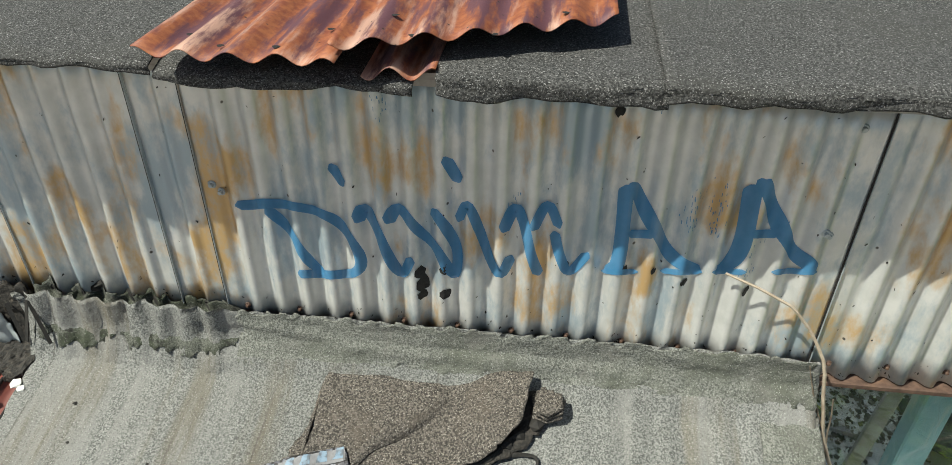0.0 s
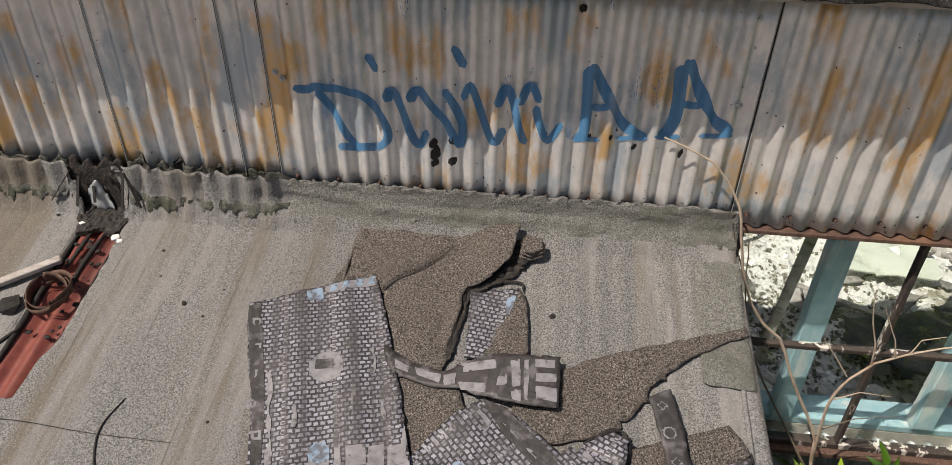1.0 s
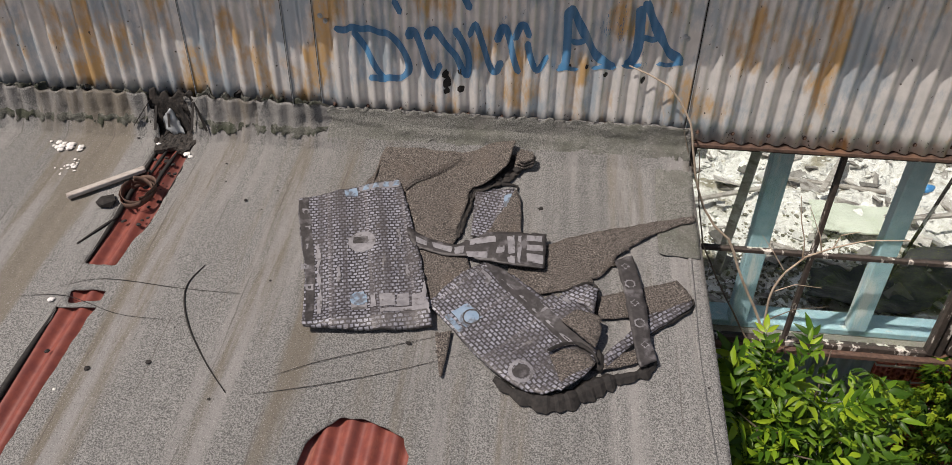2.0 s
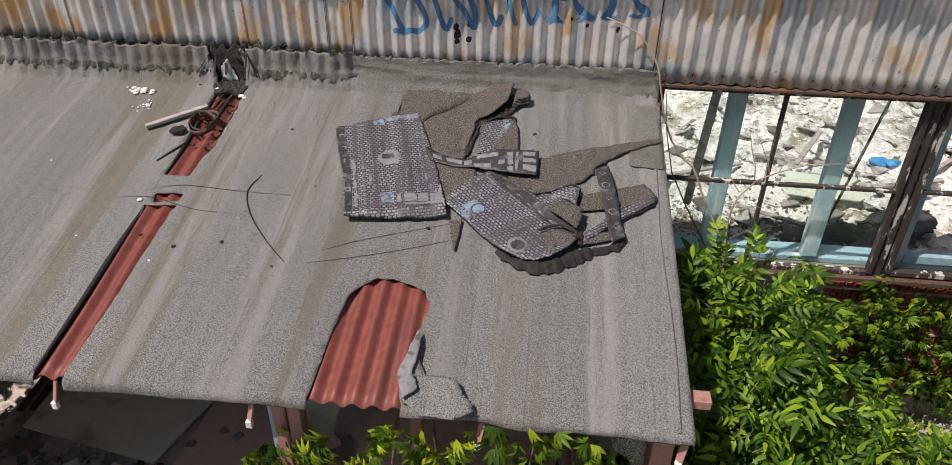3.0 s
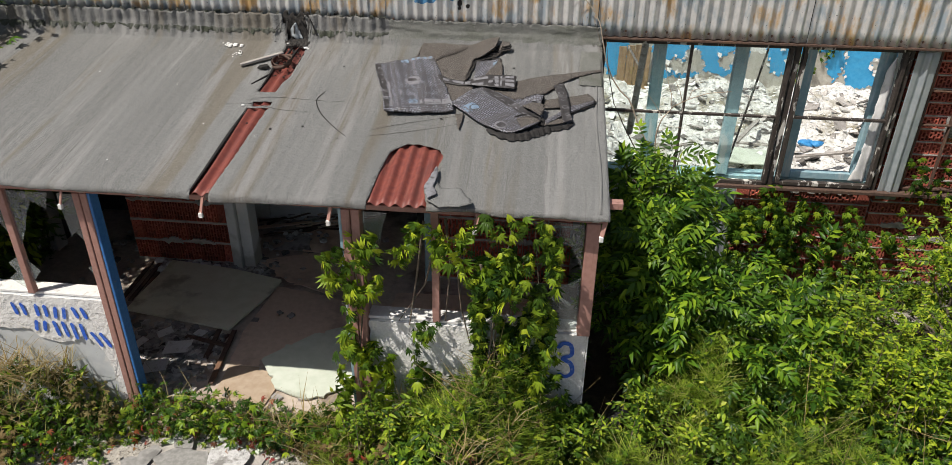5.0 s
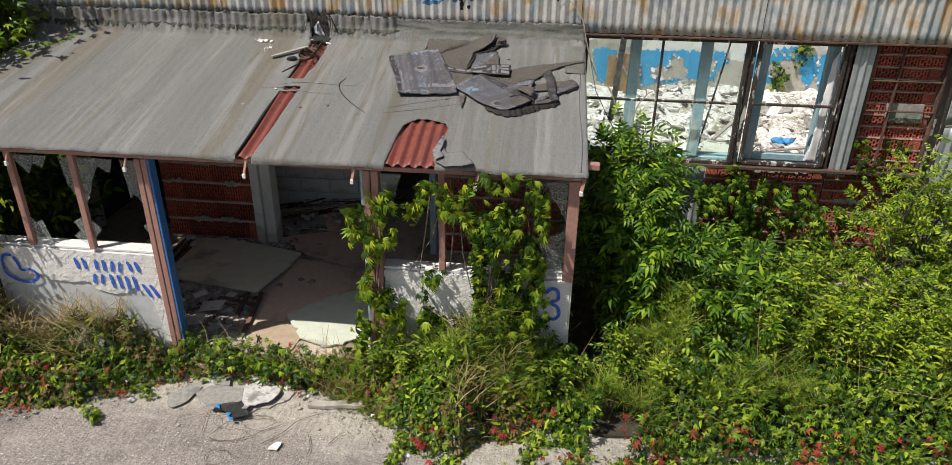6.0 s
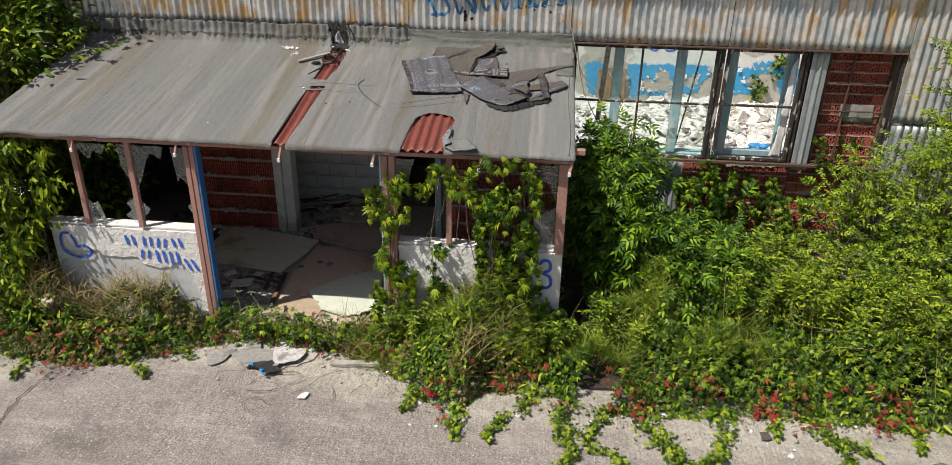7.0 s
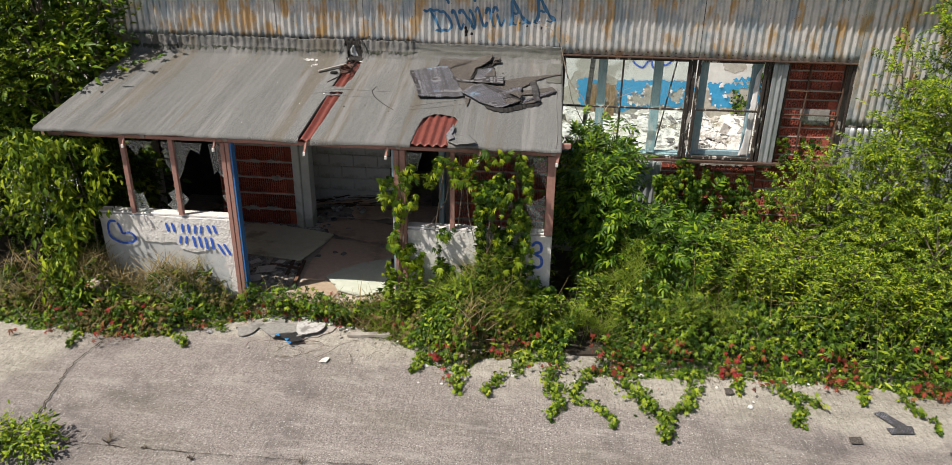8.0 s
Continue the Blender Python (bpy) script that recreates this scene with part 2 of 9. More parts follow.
PLASTER = surface("smooth_grey_plaster", (0.52, 0.54, 0.55), (0.60, 0.62, 0.62), (0.72, 0.70, 0.66), 0.85, 0, 12, (0.3, 0.7), (2.5, 0.52, 0.62), (1, 1, 1), (40, 0.25, 0.003),
                  (0.36, 0.36, 0.35), (6, 0.62, 0.72))
BRICK = surface("hollow_brick", (0.40, 0.085, 0.058), (0.52, 0.150, 0.10), (0.24, 0.065, 0.05), 0.9, 0, 40, (0.3, 0.7), (6, 0.55, 0.7), (1, 1, 1), (80, 0.4, 0.003), each=0.3)
MORTAR = surface("mortar", (0.40, 0.37, 0.335), (0.50, 0.465, 0.42), (0.28, 0.25, 0.22), 0.95, 0, 40, (0.3, 0.7), (5, 0.5, 0.7), (1, 1, 1), (50, 0.6, 0.008))
FRAME = surface("pale_blue_frame", (0.26, 0.42, 0.48), (0.36, 0.51, 0.56), (0.55, 0.58, 0.57), 0.6, 0, 20, (0.3, 0.7), (1, 0.56, 0.68), (10, 10, 1.5), (60, 0.2, 0.002),
                (0.16, 0.14, 0.12), (1.4, 0.66, 0.74))
BAR = surface("flaking_steel", (0.036, 0.029, 0.025), (0.070, 0.054, 0.045), (0.58, 0.55, 0.50), 0.7, 0.1, 40, (0.3, 0.7), (1.2, 0.56, 0.62), (12, 12, 5), (90, 0.4, 0.002))
RAIL = surface("rusty_rail", (0.075, 0.045, 0.034), (0.14, 0.085, 0.062), (0.22, 0.12, 0.07), 0.75, 0.1, 40, (0.3, 0.7), (4, 0.5, 0.7))
WOOD = surface("weathered_wood", (0.30, 0.27, 0.24), (0.46, 0.43, 0.40), (0.18, 0.15, 0.13), 0.85, 0, 14, (0.3, 0.7), (3, 0.5, 0.7), (1, 8, 8), (90, 0.4, 0.002))
PLY = surface("plywood", (0.26, 0.17, 0.09), (0.36, 0.25, 0.14), (0.17, 0.11, 0.06), 0.8, 0, 12, (0.3, 0.7), (2, 0.5, 0.7), (9, 9, 1))
GLASS = glassy("window_glass", (0.86, 0.955, 0.94))
DUSTY = glassy("dusty_glass", (0.80, 0.88, 0.87))
DUSTY.node_tree.nodes["Principled BSDF"].inputs["Transmission Weight"].default_value = 0.91
HALL = surface("hall_white", (0.70, 0.70, 0.67), (0.78, 0.78, 0.75), (0.45, 0.44, 0.39), 0.9, 0, 9, (0.3, 0.7), (0.9, 0.52, 0.60), (1, 1, 1), (40, 0.4, 0.005))
DADO = surface("hall_blue", (0.035, 0.33, 0.64), (0.06, 0.38, 0.68), (0.03, 0.27, 0.58), 0.5, 0, 20, (0.3, 0.7), (3, 0.6, 0.7), (1, 1, 1), (40, 0.3, 0.004))
PEEL = surface("bare_plaster", (0.44, 0.42, 0.36), (0.52, 0.50, 0.45), (0.36, 0.33, 0.28), 0.95, 0, 18, (0.3, 0.7), (4, 0.5, 0.7), (1, 1, 1), (60, 0.5, 0.005))
RUBBLE = surface("white_rubble", (0.66, 0.65, 0.62), (0.82, 0.81, 0.78), (0.30, 0.275, 0.205), 0.95, 0, 22, (0.3, 0.7), (1.8, 0.50, 0.66), (1, 1, 1), (30, 0.9, 0.03), (0.50, 0.47, 0.38), (7, 0.6, 0.7))
CHUNK = surface("rubble_piece", (0.68, 0.67, 0.64), (0.82, 0.81, 0.78), (0.38, 0.33, 0.24), 0.95, 0, 22, (0.3, 0.7), (5, 0.58, 0.7), (1, 1, 1), (50, 0.6, 0.006), island=0.28)
def yard(name):
    """Concrete with exposed pebbles and brushed streaks, dusted pale along the plants and on the slab beyond the crack."""
    m = surface(name, (0.200, 0.175, 0.164), (0.390, 0.348, 0.322), (0.46, 0.42, 0.37), 0.92, 0, 60, (0.36, 0.64), (0.36, 0.56, 0.74), (1, 1, 1), (90, 1.0, 0.008),
                (0.150, 0.131, 0.128), (0.8, 0.48, 0.68))
    nt = m.node_tree
    bsdf = nt.nodes["Principled BSDF"]
    old = bsdf.inputs["Base Color"].links[0].from_socket
    vec = coords(nt)
    sep = nt.nodes.new("ShaderNodeSeparateXYZ")
    nt.links.new(vec, sep.inputs[0])

    def line(a, b, c):
        n = nt.nodes.new("ShaderNodeVectorMath")
        n.operation = "DOT_PRODUCT"
        n.inputs[1].default_value = (a, b, 0)
        nt.links.new(vec, n.inputs[0])
        k = nt.nodes.new("ShaderNodeMath")
        k.inputs[1].default_value = c
        nt.links.new(n.outputs["Value"], k.inputs[0])
        return k.outputs[0]

    def plus(a, fac, scale):
        k = nt.nodes.new("ShaderNodeMath")
        k.operation = "MULTIPLY_ADD"
        k.inputs[1].default_value = scale
        nt.links.new(fac, k.inputs[0])
        nt.links.new(a, k.inputs[2])
        return k.outputs[0]
    dust = noise_tex(nt, vec, 1.3, 8, 0.72)
    near = ramp(nt, plus(line(0.15, 1.0, 1.58), dust, 1.5), 0.55, 1.05)
    slab_ = ramp(nt, plus(line(-1.6, 0.75, -5.55), dust, 1.4), 0.45, 1.0)
    pale = mixed(nt, ramp(nt, noise_tex(nt, vec, 30), 0.35, 0.65), (0.36, 0.335, 0.29), (0.50, 0.465, 0.40))
    col = mixed(nt, near, old, pale)
    fade = nt.nodes.new("ShaderNodeMath")
    fade.operation = "MULTIPLY"
    nt.links.new(slab_, fade.inputs[0])
    nt.links.new(ramp(nt, plus(line(0.2, 1.0, 3.05), dust, 0.6), 0.0, 0.25), fade.inputs[1])
    col = mixed(nt, fade.outputs[0], col, pale)
    grit = add(nt, "ShaderNodeTexVoronoi", Scale=42.0)
    nt.links.new(vec, grit.inputs["Vector"])
    bare = ramp(nt, noise_tex(nt, vec, 1.1, 5, 0.7), 0.34, 0.56)

    def where(fac, mask):
        k = nt.nodes.new("ShaderNodeMath")
        k.operation = "MULTIPLY"
        nt.links.new(fac, k.inputs[0])
        nt.links.new(mask, k.inputs[1])
        return k.outputs[0]
    olive = ramp(nt, noise_tex(nt, coords(nt, (0.55, 1.2, 1), 0.5), 1.0, 5, 0.65), 0.48, 0.66)
    col = mixed(nt, olive, col, mixed(nt, 0.38, col, (0.150, 0.136, 0.098)))
    col = mixed(nt, where(ramp(nt, grit.outputs["Distance"], 0.22, 0.13), bare), col, (0.50, 0.47, 0.43))
    for size, cut in ((11.0, 0.085), (19.0, 0.13), (27.0, 0.15)):
        wob = nt.nodes.new("ShaderNodeVectorMath")
        wob.operation = "MULTIPLY_ADD"
        wob.inputs[1].default_value = (0.03, 0.03, 0.0)
        tex = add(nt, "ShaderNodeTexNoise", Scale=size * 5, Detail=2.0)
        nt.links.new(vec, tex.inputs["Vector"])
        nt.links.new(tex.outputs["Color"], wob.inputs[0])
        nt.links.new(vec, wob.inputs[2])
        peb = add(nt, "ShaderNodeTexVoronoi", Scale=size)
        nt.links.new(wob.outputs["Vector"], peb.inputs["Vector"])
        col = mixed(nt, where(ramp(nt, peb.outputs["Distance"], cut, cut * 0.6), bare), col, (0.70, 0.67, 0.62))
    pits = add(nt, "ShaderNodeTexVoronoi", Scale=33.0)
    nt.links.new(coords(nt, (1, 1, 1), 0.9), pits.inputs["Vector"])
    col = mixed(nt, ramp(nt, pits.outputs["Distance"], 0.20, 0.12), col, (0.085, 0.078, 0.070))
    fine = ramp(nt, noise_tex(nt, coords(nt, (60, 4, 1), 0.5), 1.0, 6, 0.75), 0.46, 0.66)
    col = mixed(nt, fine, col, mixed(nt, 0.42, col, (0.10, 0.088, 0.086)))
    scratch = ramp(nt, noise_tex(nt, coords(nt, (80, 2.5, 1), 0.62), 1.0, 4, 0.7), 0.58, 0.70)
    col = mixed(nt, scratch, col, mixed(nt, 0.40, col, (0.56, 0.52, 0.49)))
    scrub = ramp(nt, noise_tex(nt, coords(nt, (1.2, 6, 1), 0.35), 1.0, 7, 0.75), 0.50, 0.66)
    col = mixed(nt, scrub, col, mixed(nt, 0.35, col, (0.52, 0.48, 0.44)))
    nt.links.new(col, bsdf.inputs["Base Color"])
    return m


CONCRETE = yard("yard_concrete")
SCREED = surface("porch_floor", (0.46, 0.385, 0.32), (0.60, 0.51, 0.43), (0.24, 0.19, 0.15), 0.85, 0, 18, (0.3, 0.7), (2, 0.5, 0.65), (1, 1, 1), (60, 0.4, 0.004))
LINO = surface("brown_lino", (0.64, 0.49, 0.37), (0.72, 0.56, 0.44), (0.46, 0.34, 0.26), 0.7, 0, 20, (0.3, 0.7), (3, 0.5, 0.7))
BOARD = surface("grey_green_board", (0.72, 0.70, 0.53), (0.80, 0.78, 0.62), (0.40, 0.37, 0.26), 0.75, 0, 8, (0.3, 0.7), (2.4, 0.48, 0.66), (1, 1, 1), (60, 0.2, 0.002))
PALEBOARD = surface("pale_board", (0.58, 0.63, 0.52), (0.66, 0.70, 0.60), (0.42, 0.45, 0.36), 0.7, 0, 10, (0.3, 0.7), (3, 0.55, 0.7), (1, 1, 1), (60, 0.2, 0.002))
BEIGE = surface("beige_board", (0.40, 0.30, 0.21), (0.48, 0.38, 0.28), (0.27, 0.19, 0.13), 0.8, 0, 10, (0.3, 0.7), (3, 0.55, 0.7))
# near-black plaster: the darkness of the unlit back rooms is in its colour
SHADE_PLASTER = surface("shade_dark_plaster", (0.035, 0.032, 0.03), (0.06, 0.055, 0.05), (0.09, 0.08, 0.07), 0.95, 0, 12, (0.3, 0.7), (2, 0.55, 0.7))
SLABGREY = surface("broken_concrete", (0.24, 0.235, 0.22), (0.34, 0.33, 0.31), (0.17, 0.165, 0.155), 0.9, 0, 30, (0.3, 0.7), (6, 0.5, 0.7))
SLABPALE = surface("crumpled_sheet", (0.50, 0.49, 0.48), (0.64, 0.63, 0.62), (0.26, 0.25, 0.235), 0.85, 0, 30, (0.3, 0.7), (9, 0.48, 0.62), (1, 1, 1), (40, 0.9, 0.012))
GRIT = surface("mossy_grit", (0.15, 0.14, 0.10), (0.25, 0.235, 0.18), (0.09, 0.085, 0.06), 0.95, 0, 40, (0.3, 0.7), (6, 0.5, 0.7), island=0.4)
SOIL = surface("dark_soil", (0.03, 0.024, 0.018), (0.06, 0.048, 0.035), (0.09, 0.075, 0.05), 0.95, 0, 60, (0.3, 0.7), (9, 0.5, 0.7))
WHITE = surface("white_scrap", (0.72, 0.71, 0.68), (0.80, 0.79, 0.77), (0.50, 0.47, 0.42), 0.85, 0, 40, (0.3, 0.7), (12, 0.55, 0.7))
LITTER = surface("litter", (0.30, 0.28, 0.26), (0.40, 0.38, 0.36), (0.12, 0.10, 0.09), 0.85, 0, 20, (0.3, 0.7), (9, 0.5, 0.7), island=0.6)
BAG = surface("blue_plastic", (0.03, 0.25, 0.60), (0.06, 0.32, 0.66), (0.02, 0.18, 0.50), 0.4, 0, 30, (0.3, 0.7), (9, 0.5, 0.7), (1, 1, 1), (30, 0.8, 0.02))
BLACK = surface("black_sheet", (0.018, 0.018, 0.02), (0.035, 0.035, 0.038), (0.06, 0.06, 0.06), 0.6, 0, 40, (0.3, 0.7), (9, 0.5, 0.7), (1, 1, 1), (60, 0.8, 0.01))
CLOTH = surface("white_curtain", (0.80, 0.79, 0.77), (0.86, 0.85, 0.84), (0.70, 0.68, 0.64), 0.9, 0, 30, (0.3, 0.7), (5, 0.5, 0.7))
BARK = surface("bark", (0.12, 0.095, 0.07), (0.20, 0.165, 0.125), (0.08, 0.065, 0.05), 0.95, 0, 40, (0.3, 0.7), (5, 0.5, 0.7), (6, 6, 1), (60, 0.7, 0.006))
TWIG = surface("dry_twig", (0.40, 0.32, 0.24), (0.50, 0.42, 0.33), (0.28, 0.21, 0.15), 0.9, 0, 40, (0.3, 0.7), (9, 0.5, 0.7))
ELDER = leafy("elder_leaf", [(0.0, (0.010, 0.034, 0.004)), (0.40, (0.046, 0.112, 0.008)), (0.75, (0.125, 0.225, 0.013)), (1.0, (0.30, 0.41, 0.022))], 0.14, 0.28)
CREEPER = leafy("creeper_leaf", [(0.0, (0.010, 0.030, 0.006)), (0.45, (0.048, 0.105, 0.010)), (0.80, (0.16, 0.250, 0.016)), (1.0, (0.33, 0.40, 0.025))], 0.12, 0.26)
SCRUB = leafy("scrub_leaf", [(0.0, (0.014, 0.038, 0.006)), (0.45, (0.110, 0.190, 0.012)), (0.85, (0.340, 0.430, 0.028)), (1.0, (0.47, 0.48, 0.05))], 0.15, 0.34)
LIME = leafy("lime_leaf", [(0.0, (0.022, 0.056, 0.007)), (0.5, (0.160, 0.255, 0.015)), (1.0, (0.46, 0.52, 0.03))], 0.22, 0.30)
REDLEAF = leafy("red_creeper_leaf", [(0.0, (0.10, 0.030, 0.018)), (0.4, (0.28, 0.022, 0.026)), (0.75, (0.42, 0.040, 0.040)), (1.0, (0.30, 0.15, 0.05))], 0.25)
GRASS = leafy("grass_blade", [(0.0, (0.15, 0.240, 0.022)), (0.55, (0.30, 0.40, 0.035)), (0.85, (0.42, 0.46, 0.07)), (1.0, (0.50, 0.42, 0.18))], 0.42, 0.5)
WITHER = leafy("withered_leaf", [(0.0, (0.09, 0.055, 0.025)), (0.6, (0.20, 0.125, 0.05)), (1.0, (0.30, 0.21, 0.09))], 0.15, 0.6)
DRY = leafy("dry_grass", [(0.0, (0.28, 0.18, 0.07)), (0.6, (0.42, 0.31, 0.14)), (1.0, (0.50, 0.40, 0.24))], 0.2, 0.7)

# ---- builders ----
rng = np.random.default_rng(7)


def mesh_of(name, verts, faces, material, smooth=False):
    me = bpy.data.meshes.new(name)
    me.from_pydata([tuple(map(float, v)) for v in verts], [], [tuple(map(int, f)) for f in faces])
    me.validate()
    me.materials.append(material)
    if smooth:
        me.polygons.foreach_set("use_smooth", [True] * len(me.polygons))
    me.update()
    return me


def thing(name, base, label, category, group="", kind=""):
    ob = new(name)
    ob.empty_display_size = 0.1
    ob.location = base
    return tagged(ob, label, category, group, kind)




def part(name, geo, material, parent=None, label="", smooth=False, at=None):
    """One mesh object under a thing or under a part; geo is a bmesh or (verts, faces), in world coordinates (or in those of the pose at)."""
    if isinstance(geo, tuple):
        me = mesh_of(name, geo[0], geo[1], material, smooth)
    else:
        me = bpy.data.meshes.new(name)
        geo.to_mesh(me)
        geo.free()
        me.materials.append(material)
        if smooth:
            me.polygons.foreach_set("use_smooth", [True] * len(me.polygons))
    ob = new(name, me)
    if at is not None:
        ob.matrix_basis = at
    if parent is not None:
        base, p = Vector((0, 0, 0)), parent
        while p:
            base += p.location if p.type == "EMPTY" else Vector((0, 0, 0))
            p = p.parent
        ob.parent = parent
        pm = Matrix.Translation(base)
        if parent.type != "EMPTY":
            pm = pm @ Matrix.Identity(4)
            ob.matrix_parent_inverse = parent.matrix_basis.inverted()
        else:
            ob.matrix_parent_inverse = pm.inverted()
    if label:
        ob["label"] = label
    return ob


def box(x0, x1, y0, y1, z0, z1, bev=0.004):
    """A box with worn edges, as a bmesh in world coordinates."""
    bm = bmesh.new()
    bmesh.ops.create_cube(bm, size=1)
    for v in bm.verts:
        v.co = ((x0 + x1) / 2 + v.co.x * (x1 - x0), (y0 + y1) / 2 + v.co.y * (y1 - y0), (z0 + z1) / 2 + v.co.z * (z1 - z0))
    if bev:
        bmesh.ops.bevel(bm, geom=bm.edges[:], offset=min(bev, 0.3 * min(x1 - x0, y1 - y0, z1 - z0)), segments=1, affect="EDGES")
    return bm


def boxes(items, bev=0.0):
    bm = bmesh.new()
    for it in items:
        b = box(*it, bev)
        me = bpy.data.meshes.new("join")
        b.to_mesh(me)
        b.free()
        bm.from_mesh(me)
        bpy.data.meshes.remove(me)
    return bm


def beam(a, b, w, h, bev=0.004):
    """A straight bar from a to b with a section w by h."""
    a, b = Vector(a), Vector(b)
    d = b - a
    m = Matrix.Translation((a + b) / 2) @ d.to_track_quat("X", "Z").to_matrix().to_4x4()
    bm = box(-d.length / 2, d.length / 2, -w / 2, w / 2, -h / 2, h / 2, bev)
    bm.transform(m)
    return bm


def tube(points, radii, sides=6):
    """A tapered round stem through points, as (verts, faces)."""
    pts = [Vector(p) for p in points]
    verts, faces = [], []
    for i, p in enumerate(pts):
        d = (pts[min(i + 1, len(pts) - 1)] - pts[max(i - 1, 0)]).normalized()
        u = d.cross(Vector((0.31, 0.2, 1)) if abs(d.z) < 0.9 else Vector((1, 0.1, 0))).normalized()
        w = d.cross(u)
        for k in range(sides):
            a = 2 * math.pi * k / sides
            verts.append(p + (math.cos(a) * u + math.sin(a) * w) * float(radii[i]))
    for i in range(len(pts) - 1):
        for k in range(sides):
            k2 = (k + 1) % sides
            faces.append((i * sides + k, i * sides + k2, (i + 1) * sides + k2, (i + 1) * sides + k))
    faces.append(tuple(range(sides))[::-1])
    faces.append(tuple((len(pts) - 1) * sides + k for k in range(sides)))
    return verts, faces


def join(geos):
    verts, faces = [], []
    for v, f in geos:
        n = len(verts)
        verts += list(v)
        faces += [tuple(i + n for i in q) for q in f]
    return verts, faces


def n3(x, y, z=0.0):
    return noise.noise((x, y, z))


def rough_line(pts, amp, step, seed=0.0, closed=True):
    """A ragged outline through pts."""
    out = []
    n = len(pts)
    for i in range(n if closed else n - 1):
        a, b = np.array(pts[i], float), np.array(pts[(i + 1) % n], float)
        k = max(1, int(np.linalg.norm(b - a) / step))
        nrm = np.array((-(b - a)[1], (b - a)[0]))
        nrm /= np.linalg.norm(nrm) + 1e-9
        for j in range(k):
            p = a + (b - a) * j / k
            out.append(tuple(p + nrm * amp * (n3(p[0] * 23 + seed, p[1] * 23) + 0.6 * n3(p[0] * 61, p[1] * 61 + seed))))
    if not closed:
        out.append(tuple(pts[-1]))
    return out


def inside(poly, p):
    x, y = p[:, 0], p[:, 1]
    res = np.zeros(len(p), bool)
    q = np.array(poly, float)
    for (x0, y0), (x1, y1) in zip(q, np.roll(q, -1, 0)):
        hit = (y0 > y) != (y1 > y)
        res ^= hit & (x < (x1 - x0) * (y - y0) / (y1 - y0 + 1e-12) + x0)
    return res


def cut_grid(x0, x1, y0, y1, step, keep=None, holes=()):
    """A flat grid cut to the outline keep and with holes cut out, its rim drawn onto the outlines."""
    nx, ny = max(1, round((x1 - x0) / step)), max(1, round((y1 - y0) / step))
    gx, gy = np.meshgrid(np.linspace(x0, x1, nx + 1), np.linspace(y0, y1, ny + 1))
    p = np.stack([gx.ravel(), gy.ravel()], 1)
    for poly in ([keep] if keep else []) + list(holes):
        q = np.array(poly, float)
        best, near = np.full(len(p), 1e9), p.copy()
        for a, b in zip(q, np.roll(q, -1, 0)):
            ab = b - a
            t = np.clip(((p - a) @ ab) / (ab @ ab + 1e-12), 0, 1)
            c = a + t[:, None] * ab
            d = np.linalg.norm(p - c, axis=1)
            m = d < best
            best[m], near[m] = d[m], c[m]
        m = best < 0.62 * step
        p[m] = near[m]
    i = np.arange((nx + 1) * (ny + 1)).reshape(ny + 1, nx + 1)
    f = np.stack([i[:-1, :-1].ravel(), i[:-1, 1:].ravel(), i[1:, 1:].ravel(), i[1:, :-1].ravel()], 1)
    mid = p[f].mean(1)
    ok = inside(keep, mid) if keep else np.ones(len(f), bool)
    for h in holes:
        ok &= ~inside(h, mid)
    f = f[ok]
    used = np.unique(f)
    back = np.full(len(p), -1)
    back[used] = np.arange(len(used))
    return p[used], back[f]


def slab(verts, faces, drop):
    """Give a sheet thickness: a second skin displaced by drop, and a rim."""
    v = np.array([tuple(a) for a in verts], float)
    n = len(v)
    d = np.array(drop, float)
    count = {}
    for q in faces:
        for a, b in zip(q, np.roll(q, -1)):
            count[(int(a), int(b))] = True
    rim = [(a, b) for a, b in count if (b, a) not in count]
    out = [tuple(map(int, q)) for q in faces] + [tuple(int(i) + n for i in q[::-1]) for q in faces] + [(b, a, a + n, b + n) for a, b in rim]
    return np.vstack([v, v + d]), out


def smooth_line(pts, step=0.012):
    """A smooth curve through 2D points."""
    p = [np.array(q, float) for q in pts]
    p = [2 * p[0] - p[1]] + p + [2 * p[-1] - p[-2]]
    out = []
    for i in range(1, len(p) - 2):
        k = max(2, int(np.linalg.norm(p[i + 1] - p[i]) / step))
        for j in range(k):
            t = j / k
            out.append(0.5 * (2 * p[i] + (p[i + 1] - p[i - 1]) * t + (2 * p[i - 1] - 5 * p[i] + 4 * p[i + 1] - p[i + 2]) * t * t + (3 * p[i] - p[i - 1] - 3 * p[i + 1] + p[i + 2]) * t ** 3))
    out.append(p[-2])
    return np.array(out)


